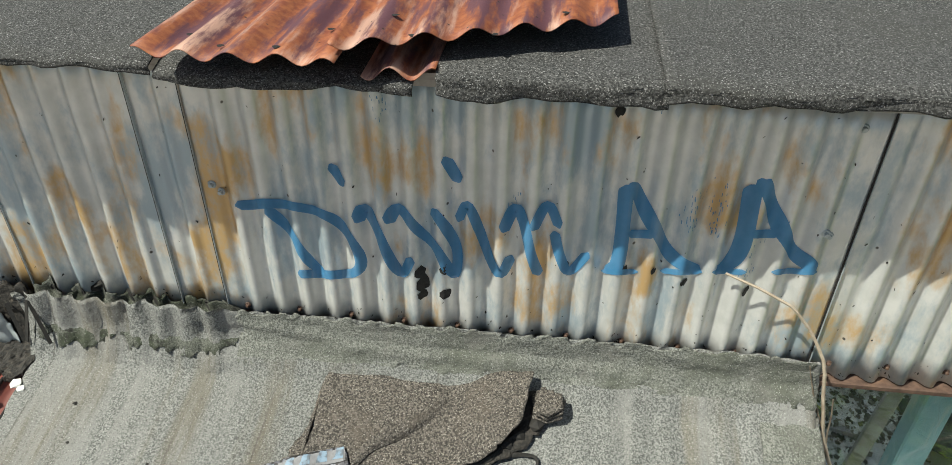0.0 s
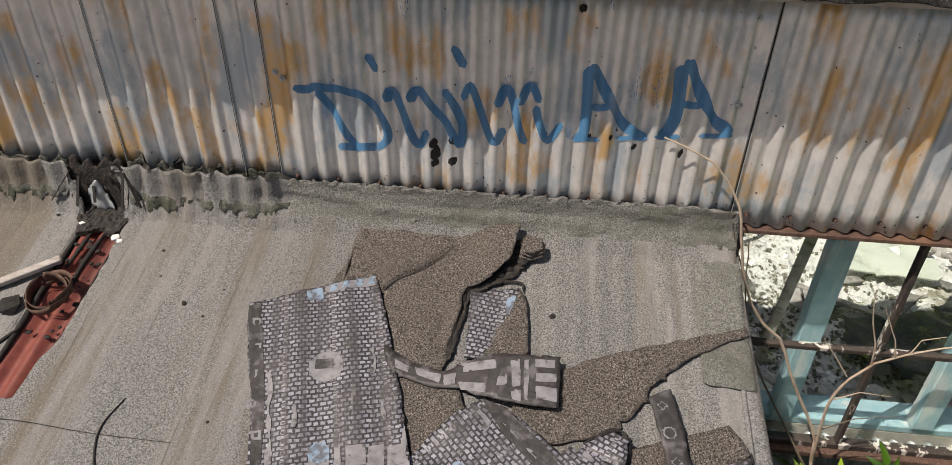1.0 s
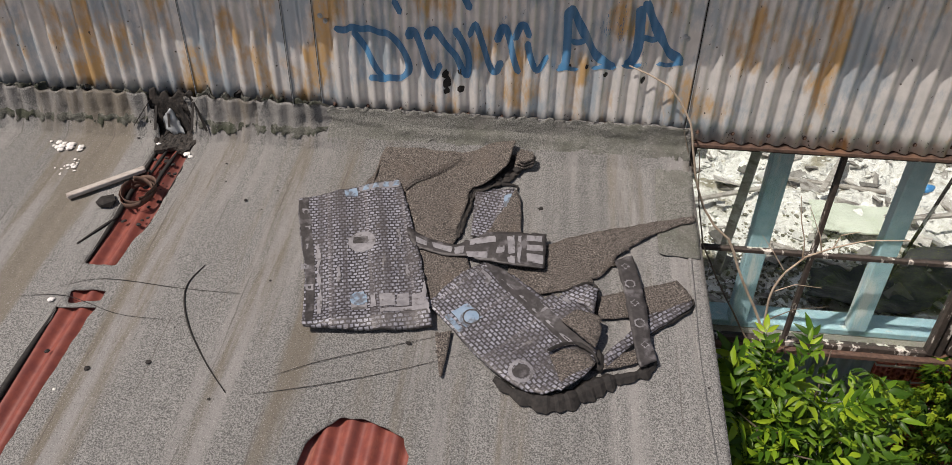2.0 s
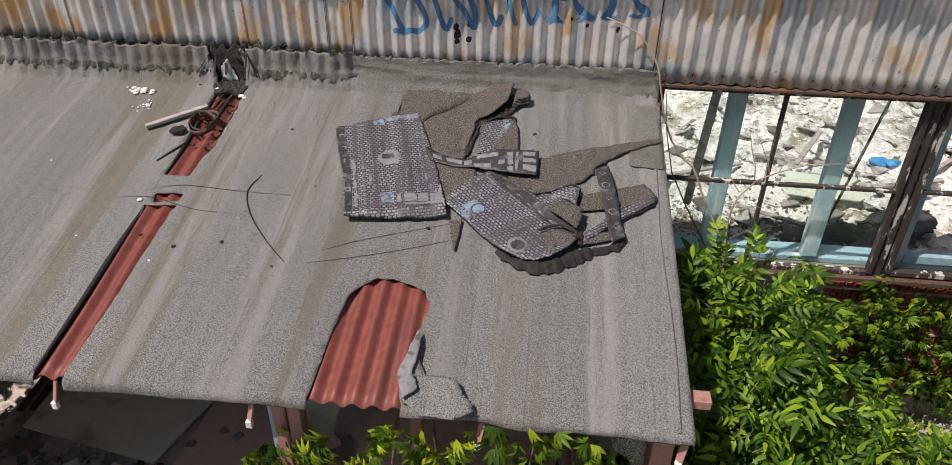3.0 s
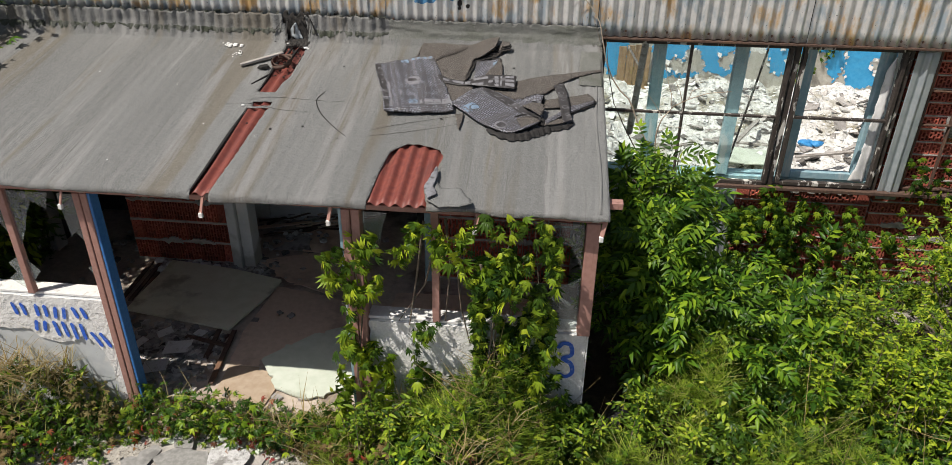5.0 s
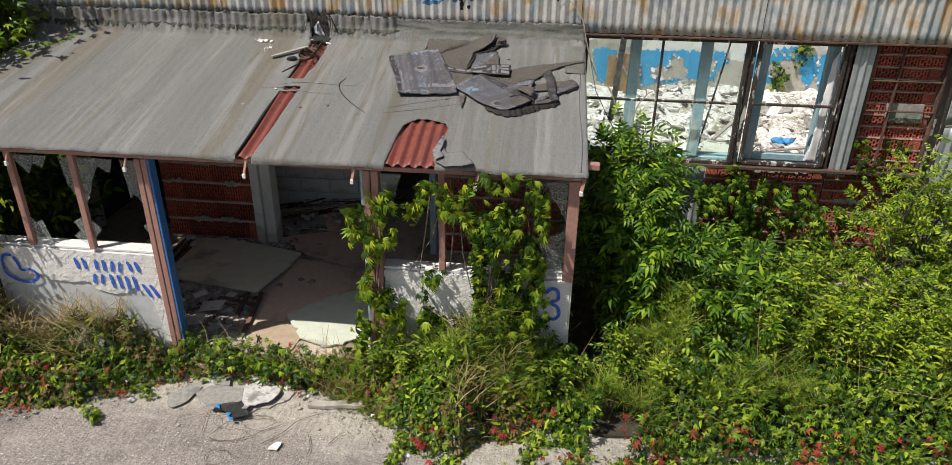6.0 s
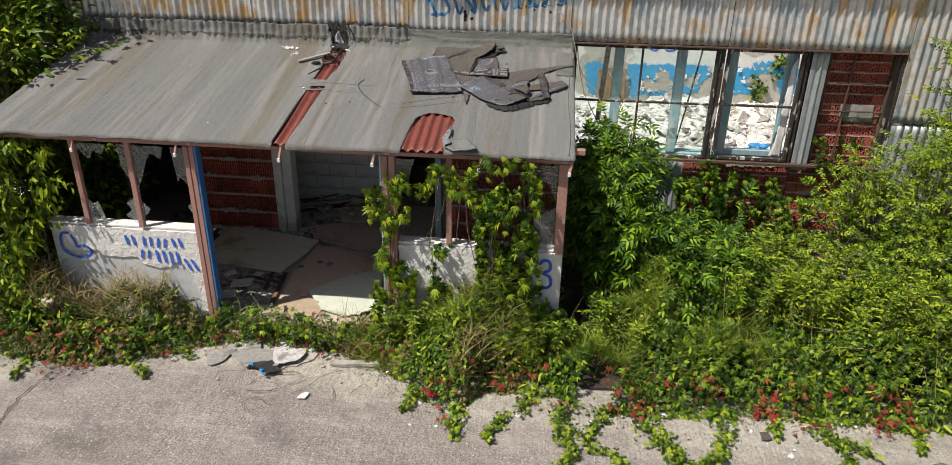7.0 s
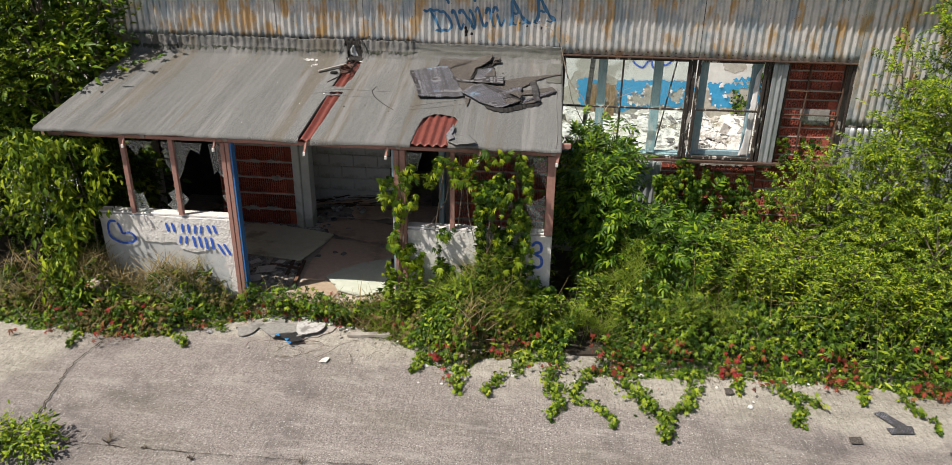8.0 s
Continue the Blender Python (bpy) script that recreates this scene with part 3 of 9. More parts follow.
def stroke(pts, width, place, across=6):
    """A painted stroke along 2D points, laid onto a surface by place(u, v)."""
    c = smooth_line(pts)
    d = np.gradient(c, axis=0)
    d /= np.linalg.norm(d, axis=1)[:, None] + 1e-9
    nrm = np.stack([-d[:, 1], d[:, 0]], 1)
    s = np.concatenate([[0], np.cumsum(np.linalg.norm(np.diff(c, axis=0), axis=1))])
    ends = np.minimum(s, s[-1] - s)
    w = width / 2 * np.sqrt(np.clip(1 - (1 - np.clip(ends / (width * 0.5), 0, 1)) ** 2, 0.04, 1))
    w *= 1 + 0.04 * np.sin(s * 23)
    verts, faces = [], []
    for i in range(len(c)):
        for k in range(across + 1):
            q = c[i] + nrm[i] * w[i] * (2 * k / across - 1)
            verts.append(place(q[0], q[1]))
    for i in range(len(c) - 1):
        for k in range(across):
            a = i * (across + 1) + k
            faces.append((a, a + 1, a + across + 2, a + across + 1))
    return verts, faces


def stone(size, seed, flat=0.6):
    """A small broken lump about its own middle."""
    bm = bmesh.new()
    bmesh.ops.create_icosphere(bm, subdivisions=1, radius=size)
    for v in bm.verts:
        k = 1 + 0.55 * n3(v.co.x / size * 1.3 + seed, v.co.y / size * 1.3, v.co.z / size + seed)
        v.co = v.co * k
        v.co.z *= flat
    return bm


# ---- setting: yard ----
def lines(*spans):
    out = [spans[0][0]]
    for a, b, n in spans:
        out += list(np.linspace(a, b, n + 1)[1:])
    return np.array(out)


gx, gy = np.meshgrid(lines((-400, -12, 6), (-12, 14, 130), (14, 400, 6)), lines((-400, -14, 6), (-14, 8, 110), (8, 400, 6)))
gz = np.full(gx.shape, -0.05)
for j in range(gx.shape[0]):
    for i in range(gx.shape[1]):
        if abs(gx[j, i]) < 15 and -15 < gy[j, i] < 9:
            gz[j, i] += 0.012 * n3(gx[j, i] * 0.8, gy[j, i] * 0.8) + 0.006 * n3(gx[j, i] * 3, gy[j, i] * 3)
idx = np.arange(gx.size).reshape(gx.shape)
ground = part("ground", (np.stack([gx.ravel(), gy.ravel(), gz.ravel()], 1),
                         np.stack([idx[:-1, :-1].ravel(), idx[:-1, 1:].ravel(), idx[1:, 1:].ravel(), idx[1:, :-1].ravel()], 1)), CONCRETE)
tagged(ground, "cracked weathered grey concrete yard with pale pebbles", "ground", kind="structure")

# a long wandering crack with crumbled edges
crack = rough_line([(-3.70, -1.20), (-3.985, -1.39), (-4.016, -1.68), (-4.018, -1.99), (-3.91, -2.39), (-3.82, -2.83), (-3.62, -3.04)], 0.04, 0.04, 3, False)
cv, cf = [], []
for i, (x, y) in enumerate(crack):
    w = 0.006 + 0.006 * n3(x * 9, y * 9)
    cv += [(x - w, y, -0.034), (x + w, y, -0.034)]
    if i:
        cf.append((2 * i - 2, 2 * i - 1, 2 * i + 1, 2 * i))
tagged(part("ground_crack", (cv, cf), SOIL), "dark soil-filled crack across the concrete yard", "crack", kind="structure")
jv, jf = [], []
for i, (x, y) in enumerate(rough_line([(-6.0, -3.10), (-3.62, -3.04), (-2.2, -3.05), (-0.8, -3.03), (2.0, -3.02), (6.0, -2.98)], 0.02, 0.06, 8, False)):
    w = max(0.0008, 0.0025 + 0.006 * n3(x * 5, 2.0))
    jv += [(x, y - w, -0.034), (x, y + w, -0.034)]
    if i:
        jf.append((2 * i - 2, 2 * i, 2 * i + 1, 2 * i - 1))
tagged(part("slab_joint", (jv, jf), SOIL), "dark dirt-filled joint between two concrete slabs", "joint", kind="structure")

# ---- setting: main building ----
WALL_Y, PITCH, TOP = 1.69, 0.0876, 3.66


def wall(name, items, material, label):
    return tagged(part(name, boxes(items, 0.0), material), label, "wall", kind="structure")


wall("wall_front_upper", [(-5.2, 9.0, 1.76, 1.98, 2.74, 3.68)], MORTAR, "bare masonry wall strip behind the corrugated cladding")
wall("wall_front_low", [(0.92, 9.0, 1.90, 2.06, -0.1, 1.34), (3.60, 9.0, 1.90, 2.06, 1.344, 2.736)], MORTAR, "low masonry wall under the broken windows")
wall("wall_porch_back", [(-3.95, -2.80, 1.80, 1.98, -0.1, 2.736), (-5.2, -3.95, 1.80, 1.98, 2.02, 2.736), (-5.2, -4.92, 1.80, 1.98, -0.1, 2.016), (-0.62, 0.916, 1.80, 1.98, -0.1, 2.736), (-2.80, -0.62, 1.80, 1.98, 2.12, 2.732)], MORTAR,
     "masonry back wall of the porch with a wide doorway")
wall("wall_hall_side", [(-0.75, -0.60, 1.984, 8.70, -0.1, 2.55)], HALL, "dirty white plaster side wall of the roofless hall")
wall("wall_hall_end", [(9.0, 9.15, 1.7, 8.9, -0.1, 3.6)], HALL, "white plaster end wall of the roofless hall")
wall("wall_hall_back", [(-0.75, 9.0, 8.70, 8.90, -0.1, 3.2)], HALL, "peeling white hall wall above a blue painted dado")
wall("wall_room_back", [(-3.6, -1.78, 2.86, 3.0, 0.0, 2.5)], HALL, "white painted block wall of the dark back room")
# these walls and the ceiling carry the rooms' darkness in their colour
wall("wall_room_side", [(-5.2, -3.6, 2.86, 3.0, 0.0, 2.5), (-1.0, -0.754, 2.86, 3.0, 0.0, 2.5), (-5.2, -0.754, 4.6, 4.75, 0.0, 2.5), (-5.2, -5.05, 1.984, 4.6, 0, 2.5)], SHADE_PLASTER, "plaster walls of the back rooms, coloured dark for missing light")
ceil = part("ceiling", box(-5.2, -0.754, 1.99, 4.75, 2.504, 2.58, 0.0), SHADE_PLASTER)
tagged(ceil, "plaster ceiling of the back rooms, coloured dark for missing light", "ceiling", kind="structure")

# painted block joints on the back room wall
room = thing("block_lining", (-2.7, 2.85, 0.1), "white painted concrete blocks lining the back room wall", "wall lining", kind="structure")
blk = mesh_of("block", *[(lambda b: ([v.co.copy() for v in b.verts], [[v.index for v in f.verts] for f in b.faces]))(box(-0.19, 0.19, -0.012, 0.012, -0.092, 0.092, 0.006))][0], HALL)
for r in range(10):
    for c in range(5):
        o = new("block", blk)
        o.parent = room
        o.location = (-3.4 + 0.39 * c + (0.19 if r % 2 else 0) + 2.7, -0.006, 0.1 + 0.194 * r)

# the hall wall: bare plaster, with what is left of a blue dado over it
BACK_Y = 8.70


def wall_coat(name, outline, holes, depth, material, label, category, step=0.03, curl=0.0):
    p, f = cut_grid(min(a for a, b in outline) - 0.1, max(a for a, b in outline) + 0.1, min(b for a, b in outline) - 0.1, max(b for a, b in outline) + 0.1, step, outline, holes)
    return tagged(part(name, slab([(x, BACK_Y - depth - 0.003 * n3(x * 9, z * 9) - curl * max(0, n3(x * 6, z * 6, 3)) ** 2, z) for x, z in p], f[:, ::-1], (0, 0.003, 0)), material), label, category, kind="structure")


wall_coat("bare_plaster", rough_line([(-0.55, 0.02), (8.9, 0.02), (8.9, 0.85), (7.0, 0.95), (6.0, 0.80), (5.4, 1.02), (4.4, 0.90), (3.5, 1.00), (2.6, 0.95), (1.95, 1.24), (1.65, 1.31), (1.35, 1.22), (1.2, 0.9), (-0.55, 0.8)], 0.05, 0.06, 4), [], 0.006, PEEL, "bare grey-brown plaster where paint fell off", "plaster", 0.05)
wall_coat("bare_plaster", rough_line([(4.55, 1.50), (4.75, 1.62), (5.05, 1.56), (5.1, 1.40), (4.8, 1.30), (4.6, 1.36)], 0.05, 0.05, 9), [], 0.006, PEEL, "bare grey-brown plaster where paint fell off", "plaster", 0.04)
BLUE_LEFT = ([(1.40, 1.05), (1.66, 1.10), (1.90, 1.02), (1.92, 0.60), (1.66, 0.38), (1.52, 0.42)], [(2.28, 1.07), (3.97, 1.08), (4.02, 0.88), (3.86, 0.78), (3.80, 0.52), (3.62, 0.46), (3.44, 0.52), (3.26, 0.52), (3.05, 0.40), (2.72, 0.44), (2.55, 0.36), (2.40, 0.38)],
             [(4.28, 1.06), (5.62, 1.09), (5.72, 0.85), (5.60, 0.45), (5.42, 0.62), (5.36, 0.96), (5.00, 0.98), (4.98, 0.62), (4.80, 0.50), (4.46, 0.58)], [(4.83, 1.19), (5.28, 1.20), (5.20, 1.12), (4.88, 1.11)], [(5.72, 1.10), (7.4, 1.10), (7.3, 0.7), (6.60, 0.62), (6.16, 0.36), (5.85, 0.30), (5.70, 0.70)], [(7.6, 1.1), (8.9, 1.1), (8.9, 0.4), (7.8, 0.5)])
GONE = [[(2.55, 0.60), (2.72, 0.79), (2.89, 0.70), (2.94, 1.00), (3.14, 0.91), (3.27, 0.66), (3.25, 0.54), (2.90, 0.50), (2.66, 0.54)], [(3.46, 0.90), (3.58, 0.82), (3.70, 0.93), (3.80, 0.82), (3.74, 0.63), (3.60, 0.58), (3.52, 0.68)], [(4.70, 0.86), (4.85, 0.92), (5.03, 0.83), (5.03, 0.62), (4.84, 0.66)], [(6.12, 0.86), (6.42, 0.92), (6.50, 0.60), (6.30, 0.55)]]
gone = [rough_line(q, 0.08, 0.025, 5 + 3 * i) for i, q in enumerate(GONE)]
for i, q in enumerate(BLUE_LEFT):
    wall_coat("painted_dado", rough_line(q, 0.07, 0.025, 2 + i * 7), gone, 0.014, DADO, "bright blue dado paint peeling off the hall wall", "paint", 0.022, 0.02)
tagged(part("wall_scribble", stroke([(2.60, 1.50), (2.71, 1.40), (2.84, 1.36), (2.93, 1.48), (3.02, 1.50), (3.06, 1.37), (3.22, 1.38), (3.20, 1.52), (3.32, 1.42), (3.49, 1.55)], 0.042, lambda u, v: (u, BACK_Y - 0.007, v), 3), SPRAY2), "dark blue sprayed scribble on the hall wall", "scribble", kind="structure")
# curled paint hanging off the edges of the dado
fl = []
for q in gone + [rough_line(q, 0.07, 0.05, 2) for q in BLUE_LEFT]:
    for x, z in q[::2]:
        if z > 1.04 or rng.random() < 0.45:
            continue
        sz = rng.uniform(0.02, 0.075) if rng.random() < 0.35 else rng.uniform(0.01, 0.035)
        a = rng.uniform(0, 6.3)
        c, sn = math.cos(a), math.sin(a)
        k = [(-1, -0.4, 0), (0.2, -0.7, 0.2), (1, 0.1, 1.1), (-0.2, 0.8, 0.5)]
        fl.append(([(x + sz * (c * u - sn * v), BACK_Y - 0.022 - sz * 0.45 * w, z + sz * (sn * u + c * v)) for u, v, w in k], [(0, 1, 2), (0, 2, 3)]))
tagged(part("paint_flakes", join(fl), WHITE), "curled white backs of peeling paint flakes", "paint flakes", kind="stuff")

# ---- corrugated cladding ----
def ripple(x, x0, x1):
    """Depth of the corrugation at x on a sheet from x0 to x1 with flat laps."""
    e = min(x - x0, x1 - x)
    k = min(1.0, max(0.0, (e - 0.045) / 0.03))
    s = math.sin(2 * math.pi * (x - x0) / PITCH)
    return k * 0.016 * (1.18 * s - 0.18 * s ** 3)


def clad_y(x, z, x0, x1, y=WALL_Y):
    return y - 0.014 - ripple(x, x0, x1) + 0.004 * n3(x * 2.3, z * 2.3, 3) + 0.0025 * n3(x * 9, z * 7, 1)


def sheet(x0, x1, z0, z1, y=WALL_Y, dz=0.10, seed=0.0, tilt=0.0):
    nx, nz = max(2, round((x1 - x0) / (PITCH / 10))), max(2, round((z1 - z0) / dz))
    v = []
    for j in range(nz + 1):
        for i in range(nx + 1):
            x, z = x0 + (x1 - x0) * i / nx, z0 + (z1 - z0) * j / nz + tilt * i / nx
            if j == 0:
                z += 0.005 * n3(x * 7, seed)
            v.append((x, clad_y(x, z, x0, x1, y), z))
    f = [(j * (nx + 1) + i, j * (nx + 1) + i + 1, (j + 1) * (nx + 1) + i + 1, (j + 1) * (nx + 1) + i) for j in range(nz) for i in range(nx)]
    return slab(v, f, (0, 0.0015, 0))


cladding = thing("wall_cladding", (0, WALL_Y, 2.74), "weathered grey corrugated metal cladding with ochre stains", "cladding", kind="structure")
PANELS = [(-5.2, -2.845, 2.80, 0.004), (-2.855, -1.67, 2.79, 0.0), (-1.68, -1.145, 2.785, 0.004), (-1.155, -0.985, 2.785, 0.0), (-0.995, 0.868, 2.765, 0.004),
          (0.872, 2.632, 2.728, 0.0), (2.625, 4.56, 2.722, 0.004), (4.565, 6.3, 1.93, 0.0), (6.29, 9.0, 1.92, 0.004)]
panels = []
for i, (a, b, z, dy) in enumerate(PANELS):
    panels.append(part("cladding_panel", sheet(a, b, z, TOP + 0.01, WALL_Y - dy, seed=i, tilt=-0.03 if i == 4 else 0.0), CLAD, cladding, smooth=True))
low1 = part("cladding_panel", sheet(1.02, 2.34, 0.0, 1.33, 1.86), GALV, cladding, "dull galvanised corrugated panel below the window", True)
low2 = part("cladding_panel", sheet(4.58, 6.3, -0.05, 1.91, WALL_Y + 0.012), GALV, cladding, "dull galvanised lower corrugated panel", True)
low3 = part("cladding_panel", sheet(6.29, 9.0, -0.05, 1.90, WALL_Y + 0.008), GALV, cladding, "dull galvanised lower corrugated panel", True)
pier = part("pier_cover", sheet(3.575, 3.76, 1.30, 2.715, 1.74, tilt=0.0), GALV, cladding, "pale galvanised strip between the windows", True)

# washers and screws along the bottom edges and laps
bm = bmesh.new()
bmesh.ops.create_cone(bm, cap_ends=True, segments=10, radius1=0.011, radius2=0.009, depth=0.003, matrix=pose(0, 0, 0, 90))
bmesh.ops.create_cone(bm, cap_ends=True, segments=6, radius1=0.006, radius2=0.005, depth=0.008, matrix=pose(0, -0.005, 0, 90))
SCREW = bpy.data.meshes.new("screw")
bm.to_mesh(SCREW)
bm.free()
SCREW.materials.append(RAIL)
BOLT = SCREW.copy()
BOLT.materials.clear()
BOLT.materials.append(GALV)


def screw(x, z, k, me=None, big=1.0):
    a, b, z0, dy = PANELS[k]
    o = new("screw", me or SCREW)
    o.parent = panels[k]
    o.matrix_parent_inverse = Matrix.Identity(4)
    o.location = (x, clad_y(x, z, a, b, WALL_Y - dy) - 0.003, z)
    o.scale = (big, big, big)


for k in (4, 5, 6):
    a, b, z0, dy = PANELS[k]
    x = a + PITCH * 0.75
    while x < b - 0.05:
        screw(x, z0 + 0.042 - (0.03 * (x - a) / (b - a) if k == 4 else 0), k)
        x += 2 * PITCH
for x, z in ((-0.955, 3.272), (-0.935, 3.245), (-0.955, 3.59)):
    screw(x, z, 4, BOLT, 1.25)
for x, z in ((0.80, 3.573), (0.79, 3.262), (0.805, 3.247)):
    screw(x, z, 4, BOLT, 1.25)

# rust holes in the graffiti panel: dark ragged openings
for i, (x, z, w, h) in enumerate(((-0.340, 3.012, 0.016, 0.022), (-0.333, 2.965, 0.018, 0.030), (-0.334, 2.921, 0.014, 0.018), (-0.263, 3.036, 0.016, 0.018), (-0.262, 2.941, 0.017, 0.018),
                                  (0.268, 3.082, 0.011, 0.019), (0.352, 3.09, 0.008, 0.012), (0.446, 3.055, 0.012, 0.012), (0.628, 3.035, 0.012, 0.017), (0.200, 3.575, 0.014, 0.016), (0.102, 3.072, 0.007, 0.018))):
    ring = [(x + w * math.cos(t) * (1 + 0.5 * n3(i * 7 + math.cos(t) * 2, math.sin(t) * 2)), z + h * math.sin(t) * (1 + 0.5 * n3(i * 5 + math.sin(t) * 2, math.cos(t) * 2))) for t in np.linspace(0, 6.283, 15)[:-1]]
    vs = [(u, clad_y(u, v, -0.995, 0.868, WALL_Y - 0.004) - 0.0028, v) for u, v in ring] + [(x, clad_y(x, z, -0.995, 0.868, WALL_Y - 0.004) - 0.0035, z)]
    part("rust_hole", (vs, [(j, (j + 1) % 14, 14) for j in range(14)]), BITUMEN_AND_SHADE, panels[4])

# graffiti: hand-drawn letters
def on_panel(u, v):
    """A point of the graffiti sheet hit by paint sprayed obliquely from the roof edge above."""
    w = v + 0.62 * ripple(u, -0.995, 0.868)
    return (u, clad_y(u, w, -0.995, 0.868, WALL_Y - 0.004) - 0.0032, w)


LETTERS = [
    [([(-0.887, 3.205), (-0.775, 3.221), (-0.684, 3.212), (-0.603, 3.186), (-0.546, 3.111), (-0.523, 3.045), (-0.536, 2.997), (-0.596, 2.974), (-0.735, 2.965)], 0.040),
     ([(-0.795, 3.205), (-0.734, 3.116), (-0.689, 3.017), (-0.650, 2.968)], 0.038)],
    [([(-0.590, 3.372), (-0.552, 3.298)], 0.036), ([(-0.525, 3.175), (-0.499, 3.228), (-0.459, 3.141), (-0.428, 3.042), (-0.398, 2.999), (-0.362, 3.065)], 0.040)],
    [([(-0.435, 3.180), (-0.399, 3.236), (-0.339, 3.163), (-0.286, 3.102), (-0.250, 3.025), (-0.232, 3.010)], 0.040)],
    [([(-0.258, 3.415), (-0.218, 3.338)], 0.040), ([(-0.300, 3.245), (-0.257, 3.181), (-0.227, 3.107), (-0.229, 3.027), (-0.246, 2.998)], 0.040)],
    [([(-0.225, 3.205), (-0.195, 3.264), (-0.159, 3.179), (-0.124, 3.072), (-0.092, 3.030), (-0.062, 3.100)], 0.036),
     ([(-0.092, 3.180), (-0.059, 3.265), (-0.033, 3.222), (-0.004, 3.106), (0.023, 3.032)], 0.038), ([(-0.006, 3.195), (0.033, 3.284), (0.072, 3.210)], 0.034),
     ([(0.056, 3.200), (0.079, 3.114), (0.112, 3.055), (0.160, 3.132)], 0.036)],
    [([(0.215, 3.066), (0.244, 3.090), (0.250, 3.140), (0.248, 3.216), (0.242, 3.365)], 0.048), ([(0.250, 3.372), (0.275, 3.340), (0.329, 3.244), (0.404, 3.136), (0.488, 3.094)], 0.046),
     ([(0.262, 3.207), (0.342, 3.212)], 0.034), ([(0.205, 3.067), (0.312, 3.076)], 0.024), ([(0.375, 3.086), (0.492, 3.094)], 0.024)],
    [([(0.530, 3.098), (0.565, 3.135), (0.582, 3.215), (0.572, 3.395)], 0.052), ([(0.582, 3.412), (0.605, 3.385), (0.639, 3.325), (0.707, 3.210), (0.800, 3.128)], 0.048),
     ([(0.592, 3.237), (0.676, 3.243)], 0.034), ([(0.515, 3.098), (0.610, 3.107)], 0.024), ([(0.678, 3.115), (0.806, 3.127)], 0.024)],
]
for strokes in LETTERS:
    part("painted_letter", join([stroke(p, w * 0.84, (lambda d: lambda u, v: (on_panel(u, v)[0], on_panel(u, v)[1] - d, on_panel(u, v)[2]))(0.0006 * i)) for i, (p, w) in enumerate(strokes)]), SPRAY, panels[4],
         "blue hand-sprayed letter", True)

# scraped flecks over the letters
for x, z0, z1, n in ((0.428, 3.24, 3.38, 34), (0.500, 3.23, 3.40, 40), (0.666, 3.24, 3.30, 10), (-0.06, 3.27, 3.31, 8), (0.62, 3.10, 3.22, 16), (-0.42, 3.52, 3.60, 16), (0.30, 3.58, 3.62, 6)):
    fl = []
    for i in range(n):
        u, v = x + rng.normal(0, 0.013), rng.uniform(z0, z1)
        a, b = rng.uniform(0.0005, 0.0013), rng.uniform(0.002, 0.008)
        fl.append(([(on_panel(p, q)[0], on_panel(p, q)[1] - 0.0022, q) for p, q in ((u - a, v - b), (u + a, v - b), (u + a * 0.6, v + b), (u - a, v + b))], [(0, 1, 2, 3)]))
    if fl:
        part("scrape", join(fl), SPRAY, panels[4], "dark scraped flecks")

# chipped paint: small dark flecks, thick along the feet of the sheets
for k in range(0, 7):
    a, b, z0, dy = PANELS[k]
    a0 = max(a, -3.6)
    fl = []
    for i in range(int(95 * (b - a0))):
        low = rng.random() < 0.55
        u, v = rng.uniform(a0 + 0.02, b - 0.02), (z0 + 0.012 + abs(rng.normal(0, 0.035)) if low else rng.uniform(z0 + 0.05, 3.6))
        w, h = rng.uniform(0.0008, 0.0035), rng.uniform(0.0012, 0.0070)
        t = rng.uniform(-0.6, 0.6)
        ring = [(u + w * math.cos(q) * rng.uniform(0.5, 1.2) + t * h * math.sin(q), v + h * math.sin(q) * rng.uniform(0.5, 1.2)) for q in np.linspace(0, 5.2, 6)]
        fl.append(([(p, clad_y(p, q, a, b, WALL_Y - dy) - 0.0026, q) for p, q in ring], [(0, 1, 2, 3, 4, 5)]))
    chips = part("paint_chips", join(fl), BITUMEN_AND_SHADE, panels[k], "dark flecks of chipped paint")
    chips["kind"] = "stuff"
# seams between the sheets: a bright bent edge, and a black strip as gap shade
for x, z0, k in ((-0.992, 2.79, 3), (-1.150, 2.80, 2), (-1.676, 2.80, 1), (-2.850, 2.82, 0), (0.870, 2.73, 5), (2.628, 2.73, 6)):
    ys = min(clad_y(x, 3.2, *PANELS[q][:2], WALL_Y - PANELS[q][3]) for q in (k, max(0, k - 1), min(len(PANELS) - 1, k + 1)) if PANELS[q][0] - 0.02 < x < PANELS[q][1] + 0.02)
    part("seam_gap", box(x - 0.0030, x + 0.0012, ys - 0.0035, ys + 0.006, z0, TOP, 0.0), BITUMEN_AND_SHADE, panels[k], "solid black strip for the shade in the seam")
    part("seam_edge", box(x + 0.0016, x + 0.0048, ys - 0.0075, ys + 0.006, z0, TOP, 0.001), GALV, panels[k], "bright bent sheet edge")

# rusty rail under the cladding
tagged(part("trim", box(0.872, 4.56, 1.652, 1.76, 2.700, 2.720, 0.003), RAIL), "rusty brown rail along the bottom of the cladding", "rail", kind="structure")
tagged(part("trim", beam((4.545, 1.70, 2.71), (4.58, 1.70, 1.2), 0.032, 0.04), BAR), "dark leaning steel post at the cladding edge", "post", kind="structure")

